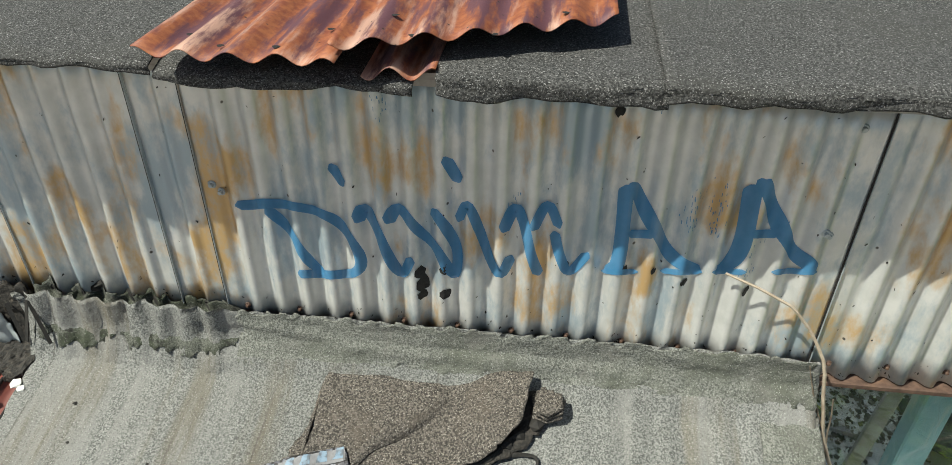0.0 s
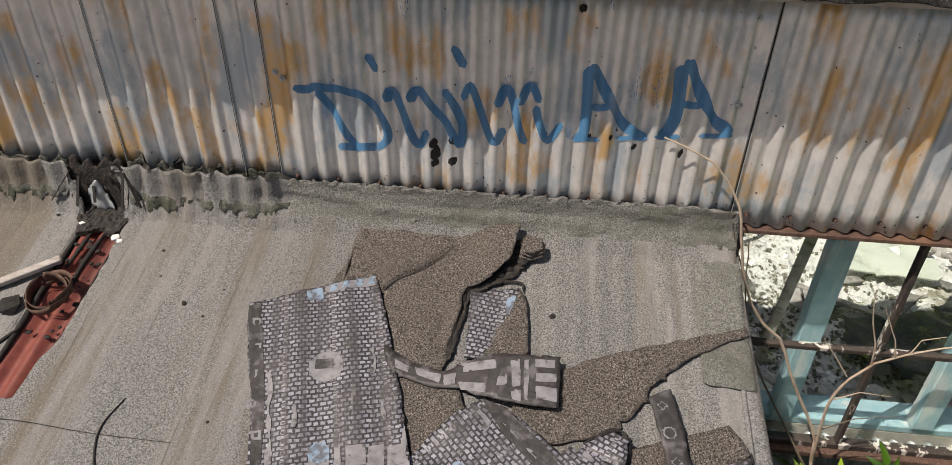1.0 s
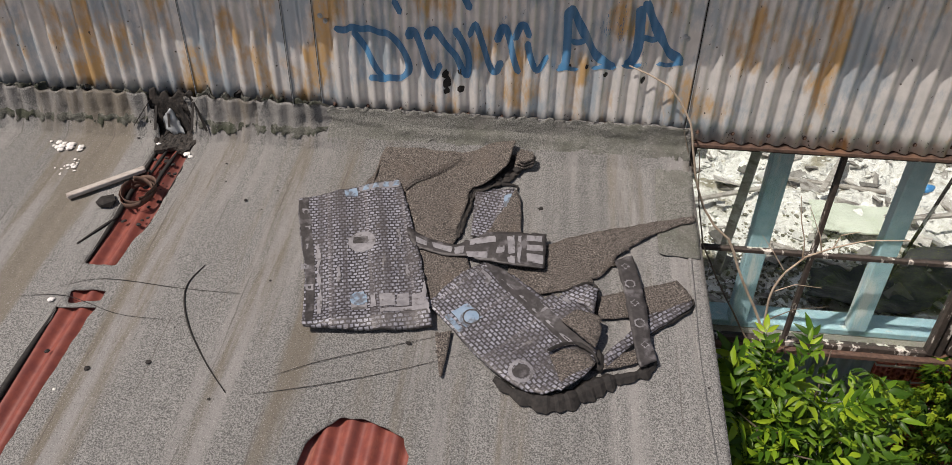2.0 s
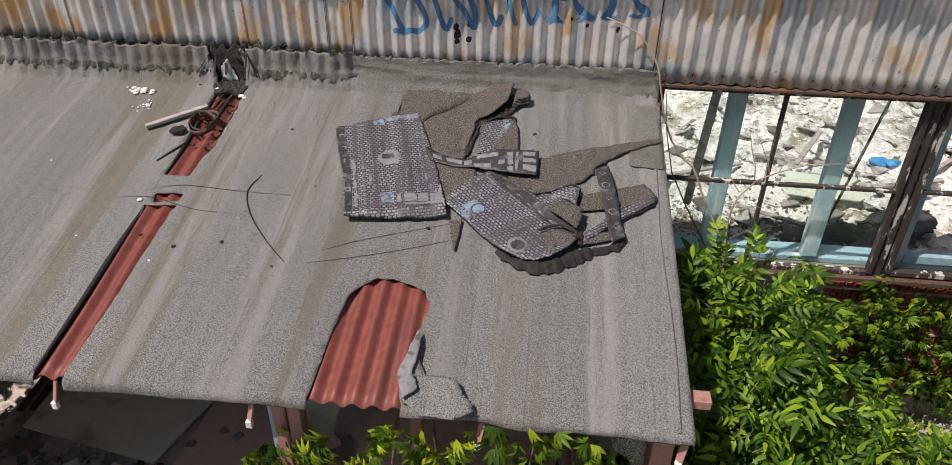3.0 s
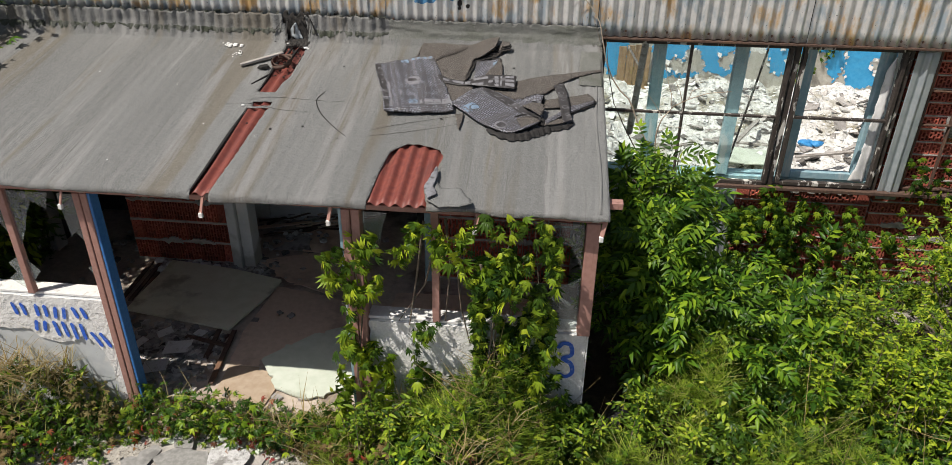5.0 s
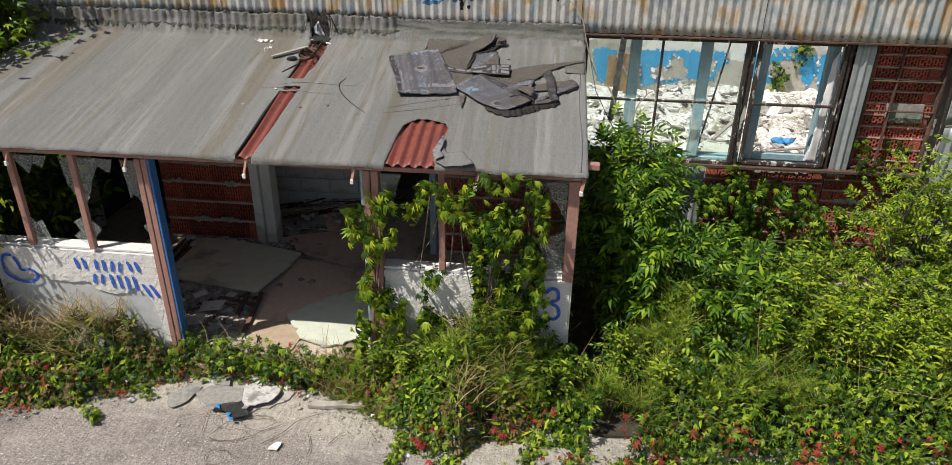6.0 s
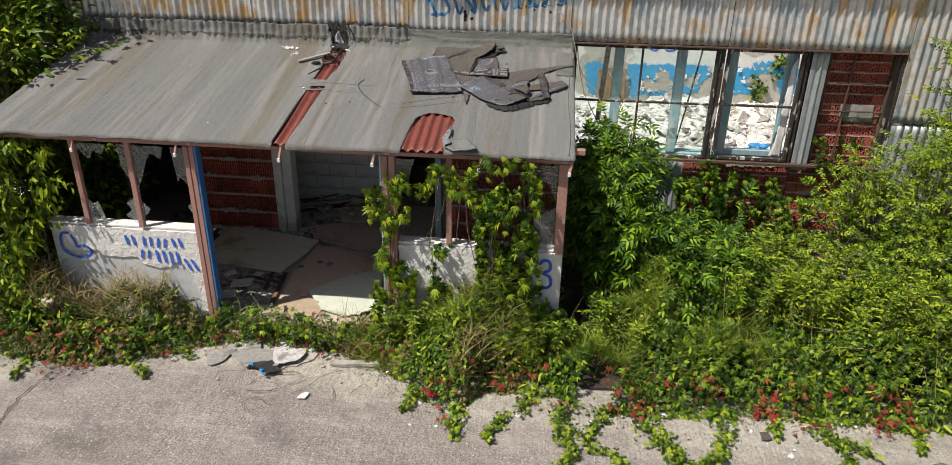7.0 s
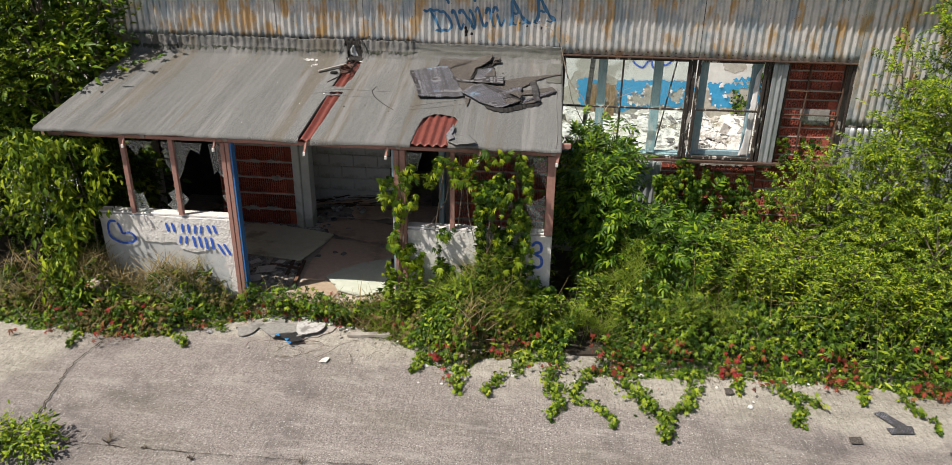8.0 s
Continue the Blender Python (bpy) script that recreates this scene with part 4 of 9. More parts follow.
# ---- hollow bricks ----
def block_mesh(w, h):
    v, f = [], []

    def quad(*pts):
        n = len(v)
        v.extend(pts)
        f.append((n, n + 1, n + 2, n + 3))
    d = 0.060
    quad((-w / 2, d, -h / 2), (w / 2, d, -h / 2), (w / 2, d, h / 2), (-w / 2, d, h / 2))
    def bar(x0, x1, z0, z1):
        quad((x0, 0, z0), (x1, 0, z0), (x1, 0, z1), (x0, 0, z1))
        quad((x0, 0, z0), (x0, 0, z1), (x0, d, z1), (x0, d, z0))
        quad((x1, 0, z1), (x1, 0, z0), (x1, d, z0), (x1, d, z1))
        quad((x0, 0, z1), (x1, 0, z1), (x1, d, z1), (x0, d, z1))
        quad((x1, 0, z0), (x0, 0, z0), (x0, d, z0), (x1, d, z0))
    t = 0.011
    bar(-w / 2, w / 2, h / 2 - t, h / 2)
    bar(-w / 2, w / 2, -h / 2, -h / 2 + t)
    n = 7
    for i in range(n + 1):
        x = -w / 2 + (w - t) * i / n
        bar(x, x + t, -h / 2 + t, h / 2 - t)
    for i in range(n):
        x = -w / 2 + (w - t) * i / n + t
        for z in ((-0.02,) if i % 2 else (0.20, -0.24)):
            bar(x, x + w / n - t, z * h, z * h + 1.2 * t)
    return mesh_of("brick", v, f, BRICK)


BLOCK = block_mesh(0.235, 0.165)
HALF = block_mesh(0.110, 0.165)
LOW = block_mesh(0.235, 0.108)
LOW_HALF = block_mesh(0.110, 0.108)
TALL = block_mesh(0.235, 0.222)
TALL_HALF = block_mesh(0.110, 0.222)


def brickwork(name, x0, x1, z0, z1, y, label, smears=0, course=0.185, whole=None, half=None):
    base = thing(name, (x0, y, z0), label, "brick wall", kind="structure")
    r, z = 0, z0 + course / 2 - 0.004
    for k in range(int((z1 - z0) / course) + 1):
        zz = z0 + course * k - 0.004
        nn = max(2, round((x1 - x0) / 0.05))
        lip = [(x0 + (x1 - x0) * i / nn, y - 0.003 - 0.009 * abs(n3(i * 0.7, k * 3.1, x0)), zz + h * course * (0.050 + 0.035 * n3(i * 0.9, k * 2.0, h))) for i in range(nn + 1) for h in (-1, 1)]
        if zz + 0.02 < z1:
            part("mortar_joint", slab(lip, [(2 * i, 2 * i + 2, 2 * i + 3, 2 * i + 1) for i in range(nn)], (0, 0.04, 0)), MORTAR, base, "rough pale mortar joint")
    while z + 0.45 * course <= z1:
        x = x0 + (0.125 if r % 2 else 0.0)
        if r % 2 and x0 + 0.06 < x1:
            o = new("brick", half or HALF)
            o.parent = base
            o.location = (0.058, 0.004 * n3(r, 3), z - z0)
        while x + 0.235 <= x1 + 0.01:
            o = new("brick", whole or BLOCK)
            o.parent = base
            o.location = (x + 0.12 - x0, 0.008 * n3(x * 9, z * 9), z - z0)
            o.rotation_euler = (0, 0.012 * n3(x * 5, z * 5, 2), 0)
            x += 0.25
        if x + 0.11 <= x1 + 0.03:
            o = new("brick", half or HALF)
            o.parent = base
            o.location = (x + 0.058 - x0, 0.006 * n3(x * 9, z * 7), z - z0)
        z += course
        r += 1
    for k in range(smears):
        cx, cz = rng.uniform(x0 + 0.1, x1 - 0.1), z0 + course * rng.integers(1, 10)
        w, h = rng.uniform(0.05, 0.20), rng.uniform(0.015, 0.035)
        q = rough_line([(max(x0, min(x1, cx + w * math.cos(a))), cz + h * math.sin(a)) for a in np.linspace(0, 5.6, 9)], 0.03, 0.02, k * 3 + x0)
        pp, pf = cut_grid(cx - w - 0.05, cx + w + 0.05, cz - h - 0.05, cz + h + 0.05, 0.02, q)
        if len(pf):
            part("mortar_smear", slab([(a, y - 0.014 - 0.006 * n3(a * 30, b * 30), b) for a, b in pp], pf, (0, 0.03, 0)), MORTAR, base, "rough smear of spilled mortar")
    return base


brickwork("wall_bricks_low", 2.36, 3.60, 0.30, 1.34, 1.856, "red hollow brick wall with pale mortar under the window", 9, 0.124, LOW, LOW_HALF)
brickwork("wall_bricks_infill", 3.62, 4.52, 0.10, 2.70, 1.856, "red hollow brick infill in an old window opening", 7, 0.124, LOW, LOW_HALF)
brickwork("wall_bricks_porch", -3.93, -2.83, 0.10, 2.05, 1.756, "dark red hollow brick back wall of the porch", 12, 0.242, TALL, TALL_HALF)
brickwork("wall_bricks_door", -0.56, 0.88, 0.10, 2.05, 1.756, "dark red hollow brick wall beside the porch door", 8, 0.242, TALL, TALL_HALF)

# ---- main roof: felt-covered deck with a ragged draped edge ----
main_roof = thing("main_roof", (0, 1.5, 3.68), "flat roof covered with grey mineral roofing felt, ragged edge", "roof", kind="structure")
part("deck", box(-5.3, 9.1, 1.56, 3.15, 3.665, 3.70, 0.0), WOOD, main_roof, "worn board deck")


def roof_felt(x0, x1, lift, seed, hang):
    nx, ns = round((x1 - x0) / 0.03), 52
    v = []
    for j in range(ns + 1):
        s = -0.09 + 1.55 * j / ns
        for i in range(nx + 1):
            x = x0 + (x1 - x0) * i / nx
            w = n3(x * 3.1 + seed, s * 2.0) * 0.012 + n3(x * 11 + seed, s * 9) * 0.005
            edge = 1.487 + 0.012 * n3(x * 4 + seed, 0.3)
            if s < 0:
                d = -s * (hang + 0.10 + 0.22 * n3(x * 4 + seed, 7.7) + 0.16 * n3(x * 13 + seed, 2.2)) / 0.09
                v.append((x, edge - 0.014 + 0.012 * n3(x * 9, s * 14 + seed) + 0.006 * n3(x * 24, s * 30 + seed), 3.728 + lift - d * 0.09 + w * 0.4))
            else:
                k = min(1.0, s / 0.03)
                v.append((x, edge + s, 3.728 + lift + 0.012 * k + 0.055 * s + w * k))
    f = [(j * (nx + 1) + i, j * (nx + 1) + i + 1, (j + 1) * (nx + 1) + i + 1, (j + 1) * (nx + 1) + i) for j in range(ns) for i in range(nx)]
    return slab(v, f, (0, 0.002, -0.005))


part("felt_sheet", roof_felt(-5.3, -0.94, -0.012, 1.0, 0.10), FELT_ROOF, main_roof, "grey granulated felt", True)
part("felt_sheet", roof_felt(-0.935, -0.30, -0.030, 4.0, 0.05), FELT_ROOF, main_roof, "grey granulated felt", True)
part("felt_sheet", roof_felt(-0.245, 0.285, 0.0, 9.0, 0.40), FELT_ROOF, main_roof, "grey granulated felt", True)
part("felt_sheet", roof_felt(0.27, 9.1, 0.006, 14.0, 0.22), FELT_ROOF, main_roof, "grey granulated felt", True)


def wavy(x0, x1, y0, y1, z, rise, amp, pitch, phase=0.0, seed=0.0, skew=0.0):
    """A corrugated sheet lying with its waves along y, rising by rise per metre; skew shears its front edge."""
    nx, ny = round((x1 - x0) / (pitch / 10)), max(3, round((y1 - y0) / 0.08))
    v = []
    for j in range(ny + 1):
        for i in range(nx + 1):
            x = x0 + (x1 - x0) * i / nx
            ya = y0 + skew * i / nx
            y = ya + (y1 - ya) * j / ny + (0.012 * n3(x * 6, seed) if j == 0 else 0)
            v.append((x, y, z + rise * (y - y0) + amp * math.sin(2 * math.pi * (x - x0) / pitch + phase) + 0.008 * n3(x * 1.7 + seed, y * 1.7)))
    f = [(j * (nx + 1) + i, j * (nx + 1) + i + 1, (j + 1) * (nx + 1) + i + 1, (j + 1) * (nx + 1) + i) for j in range(ny) for i in range(nx)]
    return slab(v, f, (0, 0, -0.0025))


rust = tagged(part("rusty_sheet", wavy(-0.925, -0.455, 1.400, 2.6, 3.775, 0.03, 0.012, 0.110, 1.2, 3.0), RUST, None, "", True), "rusty orange corrugated sheet lying loose on the roof edge", "metal sheet", "rusty sheets")
rust2 = tagged(part("rusty_sheet", wavy(-0.475, 0.165, 1.420, 2.6, 3.805, 0.06, 0.0125, 0.110, 2.6, 8.0, 0.25), RUST, None, "", True), "rusty pinkish corrugated sheet lying loose, overlapping its neighbour", "metal sheet", "rusty sheets")
for ob, pts in ((rust, ((-0.60, 1.44), (-0.74, 1.46), (-0.84, 1.52), (-0.52, 1.60))), (rust2, ((-0.30, 1.50), (-0.12, 1.56), (-0.36, 1.60), (0.04, 1.66)))):
    for x, y in pts:
        zt = max(v.co.z for v in ob.data.vertices if abs(v.co.x - x) < 0.012 and abs(v.co.y - y) < 0.06)
        hole = part("nail_hole", ([(x + 0.009 * math.cos(t) * (1 + 0.3 * math.sin(3 * t)), y + 0.009 * math.sin(t), zt + 0.001) for t in np.linspace(0, 5.9, 12)], [tuple(range(12))]), BITUMEN_AND_SHADE, ob, "dark rusted nail hole")
tagged(part("rusty_strip", wavy(-0.42, -0.245, 1.475, 2.2, 3.725, 0.05, 0.016, 0.100, 3.6, 5.0), RUST, None, "", True), "bright orange corrugated strip poking from under the felt", "metal sheet", "rusty sheets")

# ---- porch canopy ----
SLOPE, EAVE = 0.2236, -0.59


def roof_z(y):
    return 2.12 + SLOPE * (y - EAVE)


canopy = thing("porch_canopy", (-2.0, 0.5, 2.2), "sloping porch canopy of red corrugated sheets under torn grey felt", "canopy")
for i in range(7):
    a = -4.82 + i * 0.815
    part("corrugated_sheet", wavy(a, a + 0.85, EAVE + 0.005, 1.70, roof_z(EAVE) - 0.0245 + 0.002 * (i % 2), SLOPE, 0.0132, PITCH, 0.5, i * 3.0), RED, canopy, "brick-red painted corrugated sheet", True)
SLOT = rough_line([(-1.868, -0.66), (-1.735, -0.66), (-1.712, -0.20), (-1.690, 0.41), (-1.675, 0.470), (-1.845, 0.450), (-1.842, 0.40), (-1.856, 0.05)], 0.008, 0.04, 1)
SLOT2 = rough_line([(-1.815, 0.475), (-1.675, 0.505), (-1.680, 0.560), (-1.835, 0.545)], 0.008, 0.03, 2)
SLOT3 = rough_line([(-1.850, 0.690), (-1.705, 0.690), (-1.690, 0.86), (-1.660, 0.96), (-1.655, 1.10), (-1.662, 1.33), (-1.668, 1.49), (-1.690, 1.58), (-1.720, 1.80), (-1.93, 1.80), (-1.88, 1.60), (-1.850, 1.47), (-1.852, 1.29), (-1.846, 1.11), (-1.842, 0.94)], 0.012, 0.04, 3)
PATCH = rough_line([(-0.665, -0.72), (-0.652, -0.45), (-0.640, -0.25), (-0.613, -0.04), (-0.560, 0.03), (-0.509, 0.076), (-0.390, 0.072), (-0.263, 0.018), (-0.229, -0.05), (-0.245, -0.17), (-0.273, -0.32), (-0.300, -0.46), (-0.262, -0.58), (-0.26, -0.72)], 0.008, 0.03, 5)


def felt_point(x, s):
    wave = 0.0036 * math.sin(2 * math.pi * (x + 4.82) / PITCH + 0.5) * max(0.12, 0.50 + 1.1 * n3(x * 0.8, s * 0.5, 4) + 0.35 * min(1.0, max(0.0, (x + 0.3) / 0.6))) + 0.006 * n3(x * 1.6, s * 1.6, 2) + 0.0022 * n3(x * 7, s * 5)
    if s < EAVE:
        d = EAVE - s
        return (x, EAVE - 0.018 * min(1, d / 0.02) + 0.014 * n3(x * 6, 1.3) * d / 0.06, roof_z(EAVE) + wave * 0.7 - d * (0.75 + 0.5 * n3(x * 2.7, 4.4)))
    if s > 1.55:
        d = s - 1.55
        left = min(1.0, max(0.0, (-0.95 - x) / 0.08))
        ph = math.cos(2 * math.pi * (x + 0.3 * PITCH) / PITCH + 0.6 * n3(x * 3, 9.1))
        pleat = left * (0.011 * ph - 0.004) * min(1, d / 0.10)
        crease = left * 0.012 * max(0.0, 1 - abs(ph + 0.15 + 0.9 * n3(x * 2.0, 3.3) - 3.2 * (d - 0.10)) / 0.35)
        return (x, 1.55 + 0.080 * (1 - math.exp(-d * 14)) + 0.030 * (1 - left) * min(1, d / 0.12) + pleat - crease + 0.010 * n3(x * 5, s * 8), roof_z(1.55) + wave * 0.5 + SLOPE * min(d, 0.05) + d * (0.8 + 0.10 * left) + (0.004 * ph + 0.022 * n3(x * 9, 2.2)) * left * min(1, d / 0.2))
    return (x, s, roof_z(s) + wave)


fp, ff = cut_grid(-4.86, 0.922, -0.645, 1.58, 0.02, None, [SLOT, SLOT2, SLOT3, PATCH])
part("felt_cover", slab([felt_point(x, s) for x, s in fp], ff, (0, 0.001, -0.006)), FELT, canopy, "grey granulated roofing felt, torn and ridged", True)
for x in (0.86,):
    part("edge_roll", tube([(x + 0.02 * n3(t * 3, 1), -0.59 + 2.2 * t, roof_z(-0.59 + 2.2 * t) - 0.001) for t in np.linspace(0, 1, 24)], [0.010 + 0.003 * n3(t * 5, 2) for t in np.linspace(0, 1, 24)], 8), FELT, canopy, "rolled felt edge", True)
gp, gf = cut_grid(-4.86, 0.92, 1.44, 1.80, 0.016, rough_line([(-4.85, 1.50), (0.91, 1.50), (0.91, 1.79), (-4.85, 1.79)], 0.01, 0.03, 6), [SLOT3])


def flash_point(x, s):
    a = felt_point(x, s)
    left = min(1.0, max(0.0, (-0.95 - x) / 0.08))
    up = min(1.0, max(0.0, (s - 1.53) / 0.06))
    fold = up * (1 - 0.7 * left) * (0.014 * max(0.0, n3(x * 2.2, s * 16, 6)) + 0.006 * abs(n3(x * 8, s * 26, 9)))
    sink = 0.0075 * (1 - min(1.0, max(0.0, (s - 1.535 - 0.03 * n3(x * 3, 4.4) - 0.02 * n3(x * 11, s * 11)) / 0.05)))
    return (a[0], a[1] - 0.003 - fold, a[2] + 0.003 + 0.4 * fold - sink)


part("felt_flashing", slab([flash_point(x, s) for x, s in gp], gf, (0, 0.001, -0.003)), FELT, canopy, "grey felt flashing wrinkled up against the wall", True)
# mossy pleats dressed up over the feet of the ribs; a darker greenish strip on the right
for x0, x1, lo_, rise_, mat_ in ((-4.85, -1.93, 1.612, 1.0, FELT_MOSS), (-1.655, -0.945, 1.612, 1.0, FELT_MOSS), (-0.945, 0.90, 1.585, 0.0, FELT_FLASH)):
    mp, mf = cut_grid(x0 - 0.02, x1 + 0.02, 1.53, 1.82, 0.011, rough_line([(x0, lo_), (x0 + 0.2 * (x1 - x0), lo_ - 0.02), (x0 + 0.4 * (x1 - x0), lo_ + 0.015), (x0 + 0.7 * (x1 - x0), lo_ - 0.01), (x1, lo_ + 0.01), (x1, 1.785), (x0, 1.785)], 0.045, 0.014, x0))

    def pleat_point(x, s):
        a = flash_point(x, s)
        rise = rise_ * min(1.0, max(0.0, (s - 1.64) / 0.10))
        k = [q for q, pn in enumerate(PANELS) if pn[0] <= x][-1]
        wall_at = clad_y(x, a[2], PANELS[k][0], PANELS[k][1], WALL_Y - PANELS[k][3]) - 0.004
        edge = min(1.0, max(0.0, (s - lo_ + 0.01 - 0.02 * n3(x * 7, 8.8)) / 0.06))
        return (x + 0.012 * rise * n3(x * 9, 5.5), a[1] + (wall_at - a[1]) * rise - 0.002 * rise_ - 0.0015, a[2] + 0.0018 * edge - (0.005 - 0.003 * rise_) * (1 - edge) + 0.018 * rise * (n3(x * 16, 7.7) + 0.6 * n3(x * 37, 1.1)))

    part("felt_pleats", slab([pleat_point(x, s) for x, s in mp], mf, (0, 0.0005, -0.001)), mat_, canopy, "dark greenish felt dressed up against the wall", True)
# timber under the canopy
part("purlin", box(-4.80, 1.02, -0.40, -0.33, 2.065, 2.115, 0.005), PINK, canopy, "red-brown timber purlin with a sawn end")
part("purlin", box(-4.80, 0.92, 0.55, 0.62, 2.24, 2.31, 0.005), WOOD, canopy)
for x in (-4.6, -3.66, -2.72, -1.78, -0.81, 0.10, 0.84):
    part("rafter", beam((x, -0.52, roof_z(-0.52) - 0.085), (x, 1.74, roof_z(1.74) - 0.085), 0.05, 0.07), WOOD, canopy)
# gutter brackets with pale ends
for x in (-3.83, -2.80, -1.79, -0.905, 0.08, 0.90):
    b = part("gutter_bracket", beam((x, -0.575, 2.075), (x - 0.02, -0.60, 1.965), 0.032, 0.008, 0.001), PINK, canopy, "rusty strap hanging from the eave")
    part("bracket_end", box(x - 0.035, x - 0.007, -0.615, -0.592, 1.93, 1.968, 0.003), WHITE, b, "pale mortar-crusted end")
# ---- porch front: beam, posts, parapets ----
tagged(part("porch_beam", box(-4.85, 0.90, -0.50, -0.42, 2.008, 2.05, 0.005), PINK), "pink-brown painted timber beam under the eave", "beam", kind="structure")


def post(x0, x1, z0, z1, label, blue_side=0, grooves=1):
    ob = thing("porch_post", ((x0 + x1) / 2, -0.45, z0), label, "post", "porch posts", "structure")
    w = (x1 - x0) / grooves
    for g in range(grooves):
        part("board", box(x0 + w * g + 0.002, x0 + w * (g + 1) - 0.002, -0.505 + 0.006 * (g % 2), -0.395, z0, z1, 0.004), PINK, ob)
    if blue_side:
        a = x1 if blue_side > 0 else x0 - 0.022
        part("side_strip", box(a + 0.001, a + 0.022, -0.495, -0.40, z0, z1, 0.003), BLUE if blue_side > 0 else FRAME, ob, "blue painted strip" if blue_side > 0 else "pale blue painted strip")
    return ob


post(-2.795, -2.690, 0.0, 2.005, "thick pink-brown wooden post with a blue painted side", 1, 2)
post(-0.870, -0.740, 0.0, 2.005, "thick pink-brown wooden post overgrown by creeper", -1, 2)
post(0.785, 0.880, 1.10, 2.005, "pink-brown wooden corner post on the parapet", 0, 1)
for x in (-3.945, -3.375, -0.230):
    tagged(part("window_post", box(x - 0.027, x + 0.027, -0.475, -0.425, 1.105, 2.005, 0.004), PINK), "thin pink-brown wooden mullion of a broken porch window", "mullion", "porch mullions", "structure")


def parapet(name, x0, x1, coat, label):
    ob = thing(name, ((x0 + x1) / 2, -0.37, -0.05), label, "parapet wall", kind="structure")
    part("core", box(x0, x1, -0.445, -0.31, -0.06, 1.075, 0.008), PLASTER, ob, "smooth grey-blue plaster")
    p, f = cut_grid(x0, x1, -0.05, 1.08, 0.025, rough_line(coat, 0.012, 0.03, x0))
    part("rough_coat", slab([(x, -0.4585 - 0.003 * n3(x * 30, z * 30), z) for x, z in p], f, (0, 0.012, 0)), STUCCO, ob, "rough white roughcast render, partly fallen off")
    part("end_coat", box(x1 + 0.001, x1 + 0.012, -0.457, -0.30, -0.05, 1.078, 0.003), STUCCO, ob, "rough white render")
    part("sill", box(x0 - 0.01, x1 + 0.01, -0.44, -0.30, 1.079, 1.103, 0.004), WHITE, ob, "weathered white sill")
    return ob


par1 = parapet("wall_parapet_1", -4.40, -2.800, [(-4.39, 1.07), (-2.802, 1.07), (-2.802, 0.02), (-2.88, 0.02), (-2.888, 0.28), (-2.89, 0.456), (-2.929, 0.591), (-3.046, 0.732), (-3.13, 0.678), (-3.263, 0.635), (-3.442, 0.676), (-3.488, 0.754), (-3.679, 0.741), (-3.865, 0.748), (-3.95, 0.80), (-4.087, 0.80), (-4.211, 0.86), (-4.25, 0.98), (-4.39, 1.02)],
               "low white porch wall with fallen render and blue spray paint")
par2 = parapet("wall_parapet_2", -0.738, 0.865, [(-0.737, 1.07), (0.863, 1.07), (0.863, 0.02), (0.55, 0.02), (0.5, 0.4), (0.2, 0.35), (-0.05, 0.52), (-0.3, 0.62), (-0.5, 0.58), (-0.737, 0.75)],
               "low white porch wall overgrown by creeper")


def on_wall(u, v):
    return (u, -0.4665 - 0.002 * n3(u * 30, v * 30), v)


part("painted_heart", stroke([(-4.19, 0.985), (-4.26, 0.985), (-4.300, 0.915), (-4.287, 0.785), (-4.156, 0.715), (-4.024, 0.735), (-3.984, 0.789), (-4.044, 0.850), (-4.130, 0.835), (-4.150, 0.90), (-4.180, 0.975)], 0.028, on_wall, 3), SPRAY2, par1, "blue sprayed heart outline")
for x, z, h, lean in ((-3.535, 0.945, 0.118, 0.01), (-3.350, 0.943, 0.115, 0.0), (-3.200, 0.932, 0.115, -0.01), (-3.035, 0.945, 0.110, 0.015), (-3.395, 0.795, 0.105, -0.012), (-3.230, 0.778, 0.150, 0.010), (-3.085, 0.765, 0.160, 0.008), (-2.915, 0.700, 0.140, 0.035)):
    for k in (-0.036, 0.036):
        part("painted_bar", stroke([(x + k - lean, z + h / 2), (x + k, z + 0.003), (x + k + lean, z - h / 2)], 0.030, on_wall, 3), SPRAY2, par1, "plain blue sprayed bar")
part("painted_scribble", stroke([(0.660, 0.950), (0.700, 0.998), (0.755, 0.985), (0.765, 0.90), (0.705, 0.862), (0.765, 0.820), (0.780, 0.74), (0.735, 0.695), (0.675, 0.72)], 0.032, on_wall, 3), SPRAY2, par2, "blue sprayed curling scribble")

# broken panes left in the porch windows
def shard(pts, y, label="jagged remains of a broken pane"):
    p = [(x, y + 0.006 * n3(x * 9, z * 9), z) for x, z in pts]
    bm = bmesh.new()
    f0 = bm.faces.new([bm.verts.new(q) for q in p])
    ext = bmesh.ops.extrude_face_region(bm, geom=[f0])
    bmesh.ops.translate(bm, vec=(0, 0.003, 0), verts=[v for v in ext["geom"] if isinstance(v, bmesh.types.BMVert)])
    bmesh.ops.recalc_face_normals(bm, faces=bm.faces[:])
    o = part("glass_shard", bm, DUSTY)
    o.visible_shadow = False
    return tagged(o, label, "glass shard", "broken panes")


